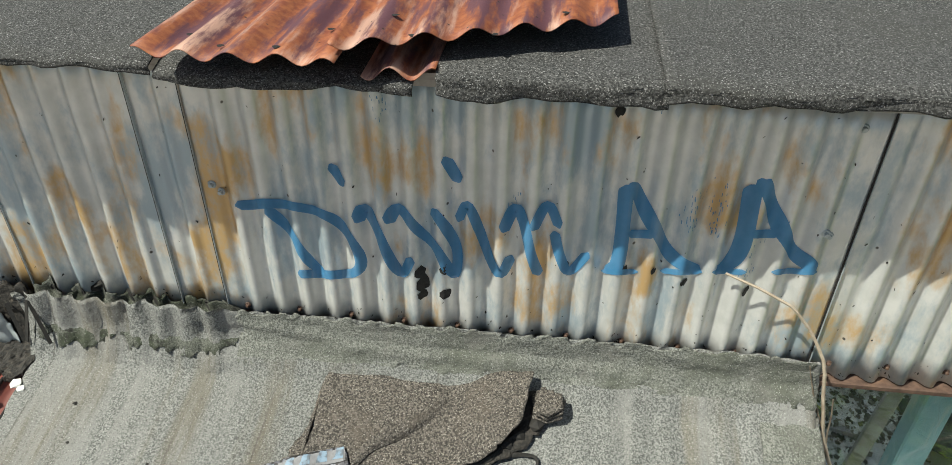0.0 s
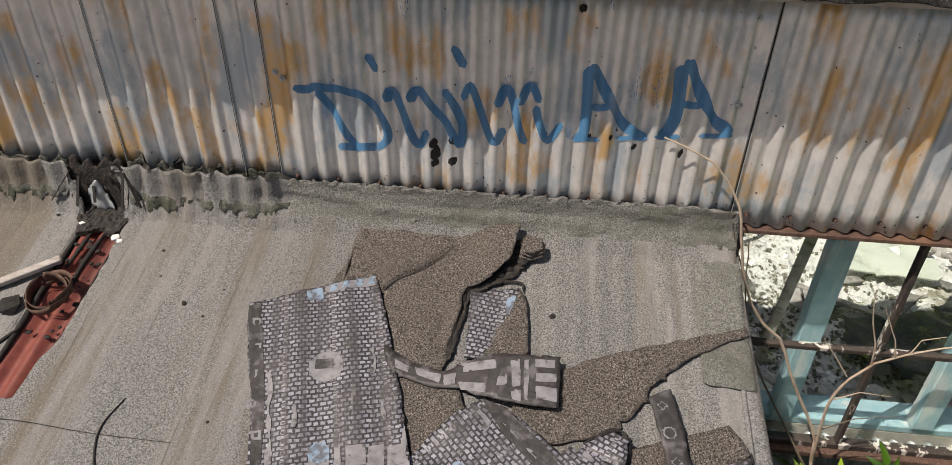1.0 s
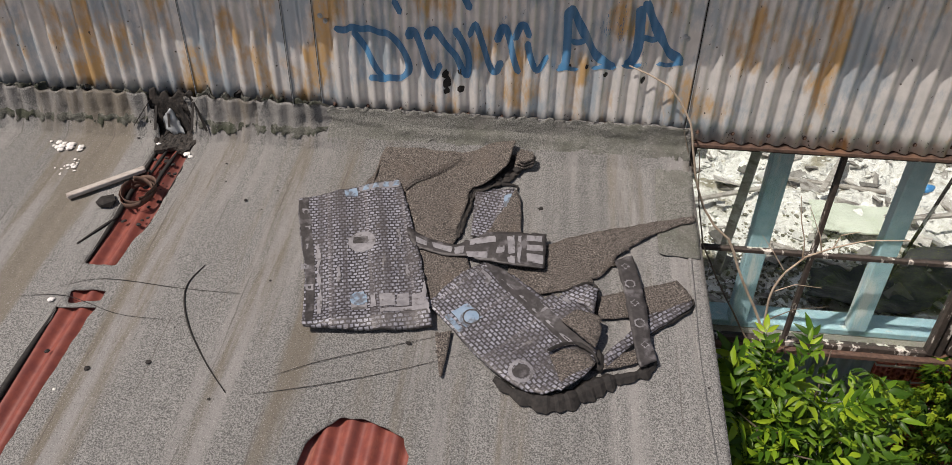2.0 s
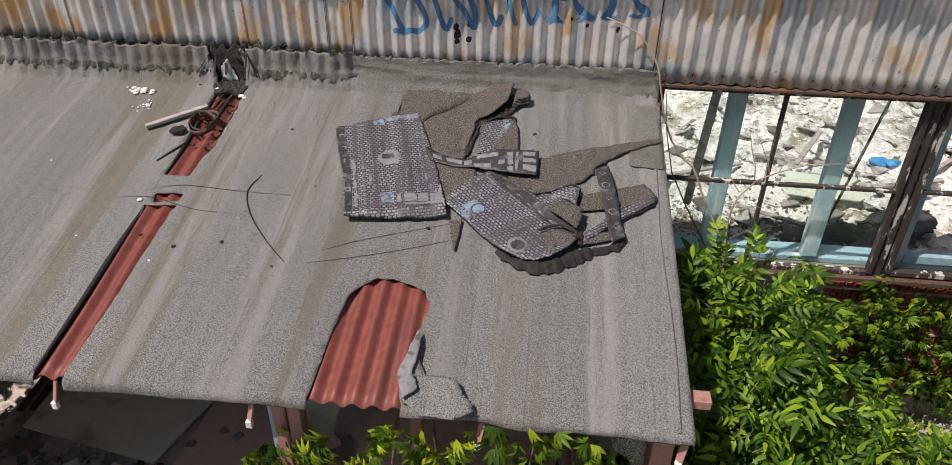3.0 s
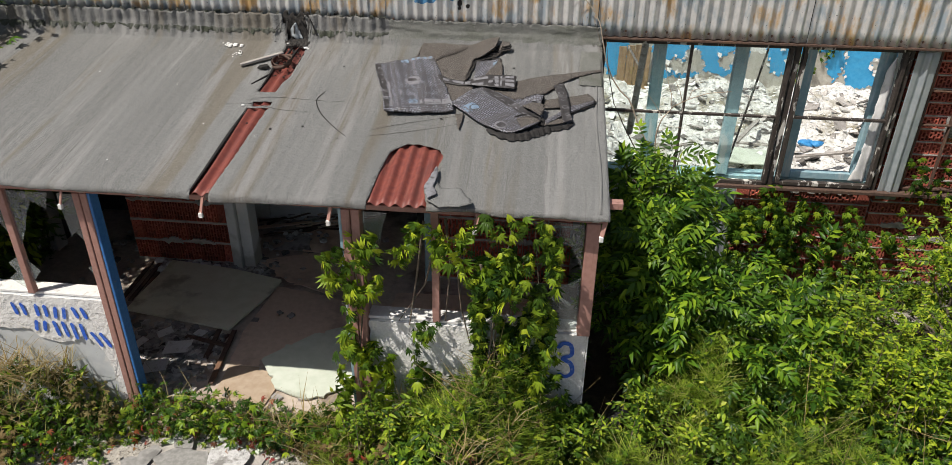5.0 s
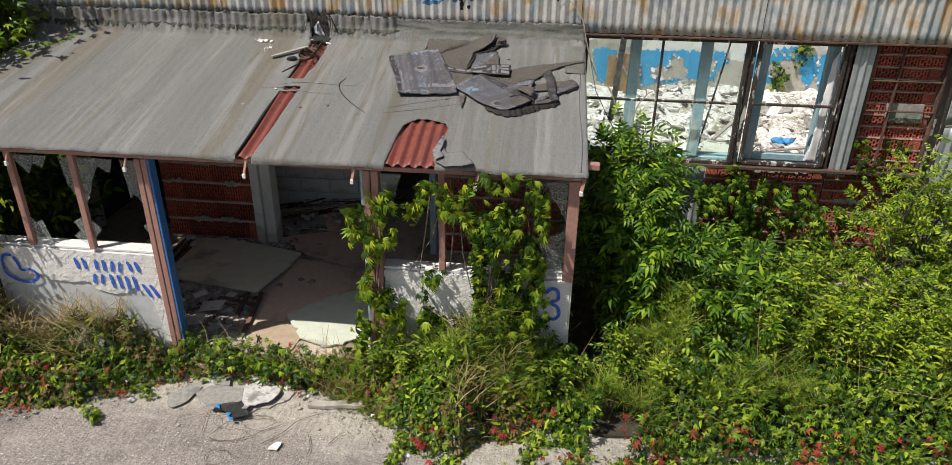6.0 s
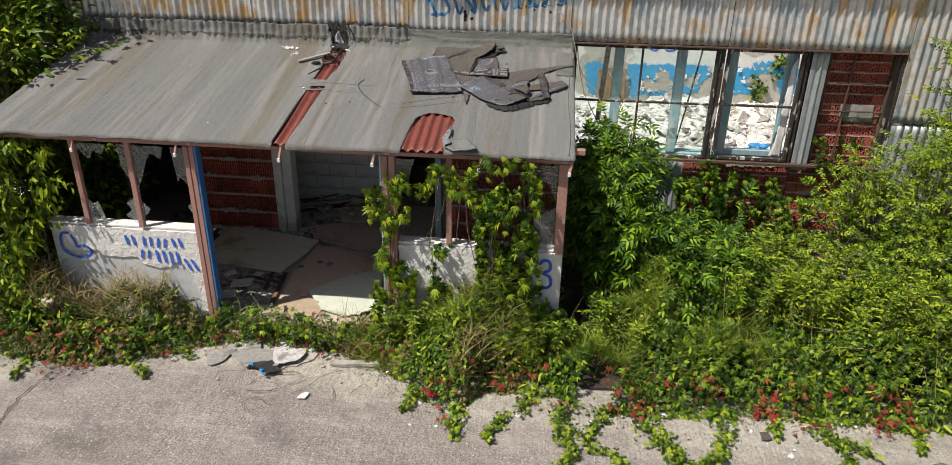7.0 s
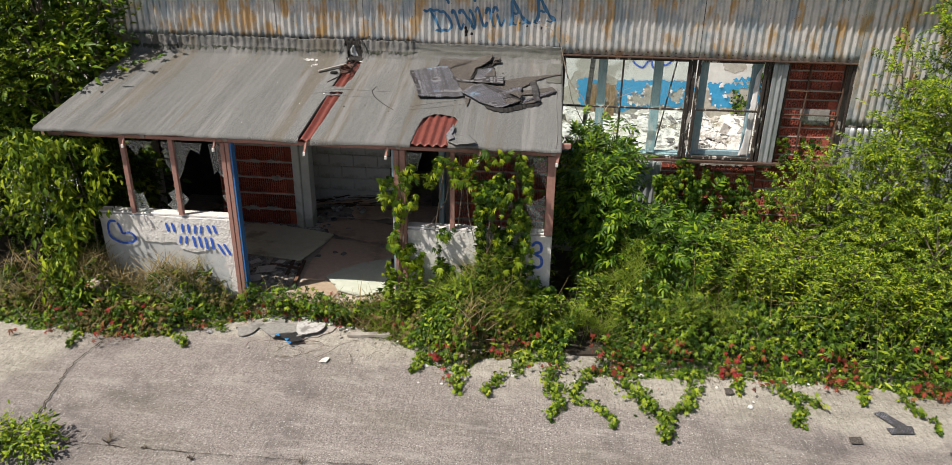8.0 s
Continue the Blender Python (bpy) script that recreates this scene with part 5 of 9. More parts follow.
for pts in ([(-3.915, 1.97), (-3.60, 1.97), (-3.66, 1.86), (-3.74, 1.90), (-3.80, 1.80), (-3.915, 1.93)], [(-3.915, 1.11), (-3.915, 1.40), (-3.86, 1.33), (-3.80, 1.36), (-3.74, 1.11)],
            [(-3.405, 1.97), (-3.405, 1.6), (-3.47, 1.72), (-3.50, 1.97)], [(-3.345, 1.97), (-3.02, 1.97), (-3.06, 1.84), (-3.16, 1.90), (-3.22, 1.80), (-3.27, 1.66), (-3.345, 1.52)],
            [(-3.405, 1.13), (-3.405, 1.42), (-3.50, 1.36), (-3.46, 1.28), (-3.53, 1.22)], [(-3.345, 1.20), (-3.345, 1.40), (-3.26, 1.30)],
            [(-2.80, 1.97), (-2.80, 1.56), (-2.88, 1.66), (-2.92, 1.62), (-2.95, 1.97)], [(-2.80, 1.40), (-2.80, 1.25), (-2.86, 1.36)],
            [(-0.735, 1.97), (-0.735, 1.62), (-0.63, 1.70), (-0.60, 1.85), (-0.56, 1.97)], [(0.78, 1.97), (0.52, 1.97), (0.56, 1.85), (0.70, 1.80), (0.78, 1.62)], [(0.78, 1.11), (0.78, 1.55), (0.66, 1.48), (0.56, 1.50), (0.60, 1.30), (0.55, 1.11)]):
    shard(pts, -0.452)

# ---- porch interior ----
tagged(part("floor", box(-5.0, 0.90, -0.44, 4.6, -0.04, 0.075, 0.004), SCREED), "dirty dark brown screed floor of the porch", "floor", kind="structure")
tagged(part("door_step", box(-2.66, -0.90, -0.60, -0.445, -0.05, 0.02, 0.012), BEIGE), "chipped beige doorstep of the porch", "step", kind="structure")
dj = thing("door_frame", (-2.66, 1.73, 0.08), "pale painted timber door frame, paint flaking", "door frame", kind="structure")
part("jamb", box(-2.80, -2.70, 1.66, 1.80, 0.08, 2.1, 0.006), HALL, dj)
part("jamb", box(-2.69, -2.57, 1.70, 1.90, 0.08, 2.1, 0.006), HALL, dj, "white jamb board")
part("jamb", box(-0.70, -0.625, 1.68, 1.84, 0.08, 2.1, 0.006), FRAME, dj)
part("head", box(-2.80, -0.625, 1.68, 1.797, 2.104, 2.18, 0.006), FRAME, dj)


def floor_sheet(name, outline, z, material, label, category, thick=0.012, curl=0.02, amp=0.008):
    p, f = cut_grid(min(a for a, b in outline) - 0.05, max(a for a, b in outline) + 0.05, min(b for a, b in outline) - 0.05, max(b for a, b in outline) + 0.05, 0.05, rough_line(outline, amp, 0.05, z * 50))
    return tagged(part(name, slab([(x, y, z + curl * (0.5 + n3(x * 2, y * 2, z))) for x, y in p], f, (0, 0, -thick)), material), label, category)


floor_sheet("fallen_board", [(-3.52, 0.74), (-3.50, 1.68), (-2.86, 1.60), (-2.19, 1.45), (-2.21, 1.20), (-2.38, 0.53), (-2.95, 0.64)], 0.125, BOARD, "large grey-green board lying on the porch floor", "board", 0.02, 0.012)
floor_sheet("pale_board", [(-1.93, 0.17), (-1.57, 0.59), (-1.22, 0.80), (-1.03, -0.08), (-1.36, -0.30), (-1.67, -0.20)], 0.108, PALEBOARD, "pale greenish board lying in the porch doorway", "board", 0.014, 0.01)
floor_sheet("beige_board", [(-2.19, 0.07), (-1.92, 0.08), (-1.66, -0.14), (-1.70, -0.42), (-2.15, -0.40)], 0.090, BEIGE, "beige board on the porch threshold", "board", 0.01, 0.006)
floor_sheet("brown_lino", [(-2.21, 1.38), (-1.42, 1.20), (-1.10, 0.90), (-1.31, 0.75), (-1.95, 0.19), (-1.93, 0.09), (-2.20, 0.10), (-2.26, 0.55)], 0.084, LINO, "dark brown sheet of lino on the porch floor", "lino", 0.004, 0.008, 0.015)
floor_sheet("brown_lino", [(-2.60, 1.84), (-1.94, 2.10), (-1.40, 1.90), (-1.10, 1.30), (-1.62, 1.25), (-2.15, 1.48)], 0.094, LINO, "dark brown sheet of lino curling at its edge", "lino", 0.004, 0.022, 0.015)
floor_sheet("brown_lino", [(-1.0, 0.3), (-0.95, 1.4), (0.5, 1.5), (0.6, 0.4)], 0.086, LINO, "dark brown sheet of lino behind the parapet", "lino", 0.004, 0.012, 0.015)
floor_sheet("fallen_board", [(-0.62, 0.15), (-0.15, 0.45), (0.05, 0.10), (-0.35, -0.15)], 0.12, PALEBOARD, "pale board on the floor behind the parapet", "board", 0.012, 0.01)
floor_sheet("torn_paper", [(-2.49, 2.0), (-2.30, 2.15), (-2.32, 2.40), (-2.20, 2.36), (-2.05, 2.05), (-2.25, 1.98)], 0.115, LITTER, "crumpled pale paper on the back room floor", "paper", 0.003, 0.06, 0.03)
floor_sheet("beige_board", [(-2.44, 2.04), (-2.16, 2.55), (-1.73, 2.61), (-1.45, 2.2), (-1.70, 2.03)], 0.125, LINO, "curled brown board at the back room door", "board", 0.010, 0.030, 0.02)
# laths and plaster lumps heaped behind the doorway
for i in range(34):
    x, y, a, L = rng.uniform(-2.95, -1.9), rng.uniform(2.45, 3.15), radians(rng.normal(28, 16)), rng.uniform(0.35, 0.85)
    zz = 0.10 + 0.16 * rng.random() * math.exp(-((x + 2.4) / 0.5) ** 2)
    tagged(part("loose_lath", beam((x, y, zz), (x + L * math.cos(a), y + L * math.sin(a), zz + rng.normal(0.0, 0.02)), rng.uniform(0.02, 0.05), 0.010, 0.001), (WOOD, RAIL, LINO)[i % 3]), "thin broken lath in the heap behind the doorway", "lath", "loose laths")
for i in range(46):
    near_jamb = i % 2
    x, y = (rng.normal(-3.15, 0.28), rng.normal(1.66, 0.07)) if near_jamb else (rng.normal(-2.25, 0.16), rng.normal(2.32, 0.07))
    d = rng.uniform(0.02, 0.06)
    tagged(part("plaster_lump", stone(d, i * 3 + 1, 0.5), (SLABGREY, HALL, SLABPALE)[i % 3], None, "", False, pose(x, min(y, 1.69) if near_jamb else y, 0.10 + d * 0.25 + (0.0 if near_jamb else 0.05), 0, 0, i * 40)), "broken lump of plaster on the porch floor", "plaster lump", "plaster lumps")
# bedding strips left on the screed before the board
for i in range(7):
    x = -3.20 + 0.12 * i
    tagged(part("floor_strip", beam((x, 0.02 + 0.03 * (i % 3), 0.083), (x + 0.10, 0.52 + 0.06 * (i % 2), 0.083), 0.035, 0.012), (RAIL, WOOD, SHADE_PLASTER)[i % 3]), "short dark bedding strip on the porch floor", "strip", "floor strips")
lit = []
for i in range(1500):
    x, y = rng.uniform(-4.4, -1.0), rng.uniform(-0.35, 2.9)
    if rng.random() < 0.4:
        x, y = rng.normal(-2.75, 0.35), rng.normal(0.15, 0.35)
    elif rng.random() < 0.4:
        x, y = rng.normal(-2.7, 0.4), rng.normal(1.68, 0.10)
    if (x > -2.35 and rng.random() < 0.95) or y < -0.4 or x < -4.8 or y > 2.8 or inside([(-3.40, 0.75), (-3.48, 1.72), (-2.14, 1.50), (-2.27, 0.46)], np.array([[x, y]]))[0]:
        continue
    s = rng.uniform(0.008, 0.045)
    a, tl = rng.uniform(0, 6.3), rng.uniform(-0.3, 0.3)
    q = [(-1, -0.6), (0.8, -0.8), (1, 0.5), (-0.5, 0.9)]
    lit.append(([(x + s * (math.cos(a) * u - math.sin(a) * w), y + s * (math.sin(a) * u + math.cos(a) * w), 0.092 + s * 0.3 + s * tl * u) for u, w in q] +
                [(x + s * (math.cos(a) * u - math.sin(a) * w), y + s * (math.sin(a) * u + math.cos(a) * w), 0.078) for u, w in q],
                [(0, 1, 2, 3), (0, 4, 5, 1), (1, 5, 6, 2), (2, 6, 7, 3), (3, 7, 4, 0)]))
tagged(part("floor_litter", join(lit), LITTER), "scattered plaster crumbs, paper and broken bits on the floor", "litter", kind="stuff")
for x, y, a, L in ((-2.24, -0.20, 97, 0.75), (-2.43, 0.12, 96, 0.42), (-3.67, 0.9, 94, 0.75), (-3.58, 0.92, 93, 0.7), (-3.50, 0.95, 96, 0.5), (-2.75, 2.40, 25, 0.7), (-2.6, 2.75, -12, 0.7), (-2.5, 2.55, 8, 0.65), (-2.7, 2.95, 18, 0.75), (-2.2, 2.5, -30, 0.5), (-2.3, 2.9, 35, 0.5), (-2.75, 0.42, -14, 0.45)):
    r = radians(a)
    tagged(part("loose_batten", beam((x, y, 0.10), (x + L * math.cos(r), y + L * math.sin(r), 0.115), 0.045, 0.02), RAIL), "dark brown batten lying on the porch floor", "batten", "loose battens")
for x, y, a, w in ((-2.73, 0.22, 6, 0.12), (-2.80, -0.06, 14, 0.11), (-2.95, 0.42, 40, 0.07), (-2.62, 0.45, -20, 0.06), (-3.1, 0.25, 65, 0.06)):
    tagged(part("paper_scrap", box(-w, w, -w * 0.7, w * 0.7, 0, 0.004, 0.001), WHITE, None, "", False, pose(x, y, 0.128, 4, -6, a)), "pale paper scrap on the porch floor", "paper", "paper scraps")

# ---- broken windows of the hall ----
def window(name, x0, x1, z0, z1, y, mull, rails, label, frame_mat=BAR, w=0.034, thin=0.011):
    ob = thing(name, ((x0 + x1) / 2, y, z0), label, "window", kind="structure")
    for x in (x0, x1):
        part("window_frame", box(x - w / 2, x + w / 2, y - 0.03, y + 0.03, z0, z1, 0.003), frame_mat, ob)
    for z in (z0, z1):
        part("window_frame", box(x0 + w / 2, x1 - w / 2, y - 0.029, y + 0.029, z - w / 2, z + w / 2, 0.003), frame_mat, ob)
    for x in mull:
        part("mullion", box(x - thin, x + thin, y - 0.024, y + 0.018, z0 + w / 2, z1 - w / 2, 0.002), frame_mat, ob)
    xs = [x0] + list(mull) + [x1]
    for z in rails:
        part("glazing_bar", box(x0 + w / 2, x1 - w / 2, y - 0.027, y + 0.012, z - thin, z + thin, 0.002), frame_mat, ob)
    return ob


def pane(win, x0, x1, z0, z1, y):
    o = part("pane", box(x0, x1, y, y + 0.004, z0, z1, 0.0), GLASS, win)
    o.visible_shadow = False


w1 = window("window_1", 0.945, 2.545, 1.395, 2.680, 1.745, (1.705,), (2.045,), "wide rusty steel window with flaking white paint, some panes gone")
w2 = window("window_2", 2.665, 3.490, 1.410, 2.680, 1.745, (), (2.050,), "rusty steel window with a pale blue inner frame and torn curtain")
w3 = window("window_3", 3.79, 4.49, 1.40, 2.690, 1.79, (4.05,), (2.02, 2.33), "rusty steel window frame in front of brick infill", RAIL, 0.022, 0.006)
pane(w3, 4.06, 4.475, 1.875, 2.01, 1.785)
pane(w1, 1.716, 2.528, 1.412, 2.034, 1.742)
pane(w1, 0.962, 1.694, 1.412, 2.034, 1.742)
pane(w1, 1.716, 2.528, 2.056, 2.663, 1.742)
pane(w1, 0.962, 1.694, 2.056, 2.663, 1.742)
# inner frames set deep in the wall
for win, xs in ((w1, (1.46, 2.18)), (w2, (2.76, 3.43))):
    for x in xs:
        part("inner_frame", box(x - 0.055, x + 0.055, 1.88, 1.96, 1.40, 2.73, 0.006), FRAME, win, "pale blue painted wooden frame")
part("inner_frame", box(2.82, 3.37, 1.88, 1.95, 1.40, 1.47, 0.006), FRAME, w2, "pale blue painted wooden frame")
part("inner_frame", beam((1.33, 1.90, 2.72), (1.27, 1.93, 1.75), 0.05, 0.05), WOOD, w1, "broken dark wooden frame piece")
part("inner_frame", beam((2.42, 1.93, 2.72), (2.25, 2.0, 1.45), 0.018, 0.018), BAR, w1, "thin dark leaning bar")
tagged(part("steel_post", box(2.582, 2.628, 1.735, 1.84, 1.36, 2.692, 0.004), BAR), "dark steel post between two windows", "post", kind="structure")
tagged(part("steel_post", box(3.520, 3.556, 1.735, 1.84, 1.36, 2.692, 0.004), BAR), "dark steel post beside the window", "post", kind="structure")
tagged(part("window_sill", box(0.93, 4.52, 1.68, 1.80, 1.345, 1.378, 0.004), RAIL), "rusty brown steel window sill", "sill", kind="structure")
tagged(part("inner_sill", box(0.93, 3.60, 1.90, 2.08, 1.345, 1.392, 0.006), FRAME), "wide pale blue-grey inner window sill", "sill", kind="structure")
tagged(part("wall_reveal", boxes([(3.565, 3.60, 1.86, 2.06, 1.39, 2.736), (0.90, 0.93, 1.86, 2.06, 1.39, 2.736)]), HALL), "white plastered window reveal", "reveal", kind="structure")
# torn curtain hanging in the second window
cp, cf2 = cut_grid(3.05, 3.48, 1.42, 2.66, 0.02, rough_line([(3.465, 2.64), (3.460, 1.43), (3.33, 1.43), (3.36, 1.60), (3.375, 1.80), (3.385, 2.15), (3.40, 2.5)], 0.01, 0.04, 3))
tagged(part("curtain", slab([(x, 1.80 + 0.007 * math.sin(x * 46 + z * 4) + 0.012 * n3(x * 6, z * 4), z) for x, z in cp], cf2, (0, 0.003, 0)), CLOTH, None, "", True), "torn white curtain hanging in the window", "curtain")

ip, if_ = cut_grid(4.0, 4.45, 1.86, 2.11, 0.02, rough_line([(4.035, 2.085), (4.40, 2.09), (4.42, 1.89), (4.05, 1.885)], 0.006, 0.03, 3))
tagged(part("fogged_pane", slab([(x, 1.832 + 0.004 * n3(x * 6, z * 6), z) for x, z in ip], if_, (0, 0.006, 0)), LITTER), "dusty grey pane fixed on the brick infill", "pane")

# ---- rubble in the roofless hall ----
def heap(x, y):
    return (0.18 + 0.22 * n3(x * 0.7, y * 0.7, 5) + 0.15 * n3(x * 2.1, y * 2.1, 1) + 0.11 * abs(n3(x * 4.5, y * 4.5, 2)) + 0.05 * n3(x * 10, y * 10, 3) + 0.16 * math.exp(-((y - 8.7) / 0.8) ** 2) + 0.25 * math.exp(-((x + 0.4) / 0.8) ** 2))


nx, ny = 230, 170
hv = [(-0.59 + 9.5 * i / nx, 2.07 + 6.62 * j / ny, heap(-0.59 + 9.5 * i / nx, 2.07 + 6.62 * j / ny)) for j in range(ny + 1) for i in range(nx + 1)]
hf = [(j * (nx + 1) + i, j * (nx + 1) + i + 1, (j + 1) * (nx + 1) + i + 1, (j + 1) * (nx + 1) + i) for j in range(ny) for i in range(nx)]
tagged(part("rubble_bed", (hv, hf), RUBBLE, None, "", False), "bed of white crumbled plaster and insulation rubble", "rubble", kind="stuff")
chunks = []
for i in range(7600):
    x, y = rng.uniform(0.2, 8.0), rng.uniform(2.2, 8.6)
    s = rng.uniform(0.012, 0.05) if rng.random() < 0.955 else rng.uniform(0.05, 0.13)
    a, tl, tm = rng.uniform(0, 6.3), rng.normal(0, 0.22), rng.normal(0, 0.22)
    t = s * rng.uniform(0.08, 0.3)
    k = rng.integers(4, 7)
    ring = [(s * rng.uniform(0.55, 1.15) * math.cos(2 * math.pi * j / k), s * rng.uniform(0.55, 1.15) * math.sin(2 * math.pi * j / k)) for j in range(k)]
    m = Matrix.Translation((x, y, heap(x, y) + s * 0.05)) @ Euler((tl, tm, a)).to_matrix().to_4x4()
    vs = [m @ Vector((u, w, t / 2)) for u, w in ring] + [m @ Vector((u * 0.9, w * 0.9, -t / 2)) for u, w in ring]
    chunks.append((vs, [tuple(range(k)), tuple(range(2 * k - 1, k - 1, -1))] + [(j + k, (j + 1) % k + k, (j + 1) % k, j) for j in range(k)]))
tagged(part("rubble_pieces", join(chunks), CHUNK), "broken white plaster and insulation slabs", "rubble", kind="stuff")
for i, (x, y, z, s) in enumerate(((4.36, 5.90, heap(4.36, 5.9) + 0.05, 0.085), (4.50, 5.84, heap(4.50, 5.84) + 0.04, 0.070), (4.42, 5.95, heap(4.42, 5.95) + 0.06, 0.065))):
    bm = bmesh.new()
    bmesh.ops.create_icosphere(bm, subdivisions=3, radius=s)
    for v in bm.verts:
        v.co = Vector((v.co.x * 1.3, v.co.y, v.co.z * 0.6)) * (1 + 0.5 * n3(v.co.x * 14 + i, v.co.y * 14, v.co.z * 14))
    bm.transform(Matrix.Translation((x, y, z)))
    if i == 0:
        keepbm = bm
    else:
        me = bpy.data.meshes.new("join")
        bm.to_mesh(me)
        bm.free()
        keepbm.from_mesh(me)
        bpy.data.meshes.remove(me)
tagged(part("plastic_bag", keepbm, BAG, None, "", True), "crumpled bright blue plastic bag on the rubble", "bag")
dark = []
for i in range(330):
    x, y = rng.uniform(0.8, 7.6), rng.uniform(2.2, 8.5)
    s, a = rng.uniform(0.03, 0.16), rng.uniform(0, 6.3)
    m = Matrix.Translation((x, y, heap(x, y) + s * 0.3)) @ Euler((rng.normal(0, 0.4), rng.normal(0, 0.4), a)).to_matrix().to_4x4()
    w = s * rng.uniform(0.15, 0.9)
    dark.append(([m @ Vector(q) for q in ((-s, -w, 0), (s, -w * 0.8, 0.02), (s * 0.8, w, 0), (-s * 0.7, w * 0.9, 0.03), (-s, -w, -0.015), (s, -w * 0.8, 0.0), (s * 0.8, w, -0.015), (-s * 0.7, w * 0.9, 0.0))],
                 [(0, 1, 2, 3), (0, 4, 5, 1), (1, 5, 6, 2), (2, 6, 7, 3), (3, 7, 4, 0)]))
tagged(part("dark_litter", join(dark), LITTER), "dark boards, felt scraps and rags among the rubble", "litter", kind="stuff")
for x, y, a, L in ((1.6, 5.2, 20, 1.1), (2.4, 4.6, -35, 0.9), (3.2, 5.4, 60, 1.0), (3.9, 4.9, 10, 0.8), (2.9, 6.1, -15, 1.2), (4.8, 5.6, 40, 0.9), (1.5, 3.6, -50, 0.9)):
    r = radians(a)
    z = heap(x, y) + 0.12
    tagged(part("loose_batten", beam((x, y, z), (x + L * math.cos(r), y + L * math.sin(r), z + 0.06), 0.06, 0.03), WOOD), "grey timber batten lying across the rubble", "batten", "loose battens")
dr = thing("plank_door", (1.98, 8.6, 0.2), "old brown plank door leaning on the hall wall", "door")
for i in range(4):
    part("plank", box(1.70 + 0.145 * i, 1.838 + 0.145 * i, 8.575 + 0.006 * (i % 2), 8.605, 0.12, 0.97 + 0.02 * (i % 3), 0.004), PLY, dr)
for z in (0.30, 0.80):
    part("batten", box(1.71, 2.26, 8.61, 8.64, z, z + 0.08, 0.004), PLY, dr)
tagged(part("broken_board", beam((1.86, 8.52, 0.98), (2.10, 8.50, 0.62), 0.20, 0.02), WOOD), "broken brown board hanging on the plank door", "board")
# black mesh cloth thrown over the rubble
q = rough_line([(2.60, 3.60), (2.75, 4.05), (3.4, 4.15), (3.90, 4.55), (4.45, 4.65), (4.3, 4.15), (3.6, 3.55), (3.0, 3.30)], 0.05, 0.06, 3)
bp, bf = cut_grid(2.45, 4.60, 3.15, 4.80, 0.04, q)
tagged(part("black_mesh", slab([(x, y, max(heap(x, y) + 0.03, 0.36 + 0.12 * n3(x * 2.2, y * 2.2, 4) + 0.05 * n3(x * 6, y * 6))) for x, y in bp], bf, (0, 0, -0.01)), BLACK, None, "", True), "crumpled black mesh sheet thrown over the rubble", "mesh sheet")
# fallen plaster sheets near the windows
for i, pts in enumerate(([(1.05, 2.25), (1.9, 2.35), (1.85, 2.75), (1.2, 2.7)], [(2.0, 2.3), (2.7, 2.2), (2.8, 2.6), (2.1, 2.75)], [(2.9, 4.6), (3.7, 4.55), (3.8, 5.1), (3.0, 5.15)], [(1.3, 3.0), (1.8, 2.9), (2.0, 3.3), (1.4, 3.4)])):
    bp, bf = cut_grid(0.9, 4.0, 2.1, 5.3, 0.05, rough_line(pts, 0.04, 0.06, i))
    top = max(heap(x, y) for x, y in bp)
    tagged(part("plaster_sheet", slab([(x, y, top + 0.01 + 0.02 * n3(x * 3, y * 3)) for x, y in bp], bf, (0, 0, -0.015)), PALEBOARD), "pale grey-green fallen plaster sheet on the rubble", "plaster sheet", "plaster sheets")
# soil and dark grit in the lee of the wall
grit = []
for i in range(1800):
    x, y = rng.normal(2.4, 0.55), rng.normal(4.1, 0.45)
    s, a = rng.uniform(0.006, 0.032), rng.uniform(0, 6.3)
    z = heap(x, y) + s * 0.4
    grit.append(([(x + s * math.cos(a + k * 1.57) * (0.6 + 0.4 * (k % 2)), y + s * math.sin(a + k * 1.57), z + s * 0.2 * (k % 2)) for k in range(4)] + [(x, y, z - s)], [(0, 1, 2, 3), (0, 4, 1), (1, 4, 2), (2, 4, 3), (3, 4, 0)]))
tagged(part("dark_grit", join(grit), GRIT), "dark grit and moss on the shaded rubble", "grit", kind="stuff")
# ---- loose felt and scraps on the canopy ----
TILT = math.degrees(math.atan(SLOPE))


def on_roof(x, y, angle=0.0, up=0.0):
    return Matrix.Translation((x, y, roof_z(y) + up)) @ pose(0, 0, 0, TILT) @ pose(0, 0, 0, 0, 0, angle)


def roof_piece(name, outline, angle, lift, material, label="", category="felt scrap", thick=0.006, step=0.02, amp=0.006, parent=None, group=""):
    """A limp sheet lying on the canopy: outline in plan, lift(u, v) its height over the roof in the sheet's own axes."""
    cx, cy = np.mean([p[0] for p in outline]), np.mean([p[1] for p in outline])
    m = on_roof(cx, cy, angle)
    inv = m.inverted()
    loc = [tuple((inv @ Vector((x, y, roof_z(y))))[:2]) for x, y in outline]
    loc = rough_line(loc, amp, 0.018, cx * 10)
    p, f = cut_grid(min(a for a, b in loc) - step, max(a for a, b in loc) + step, min(b for a, b in loc) - step, max(b for a, b in loc) + step, step, loc)

    def top(u, v):
        return 0.008 + thick + lift(u, v) + 0.003 * n3(u * 8, v * 8, cx)
    geo = slab([(u, v, top(u, v)) for u, v in p], f, (0, 0, -thick))
    ob = part(name, geo, material, parent, label if parent else "", True, m)
    if parent is None:
        tagged(ob, label, category, group)
    return ob, m, top


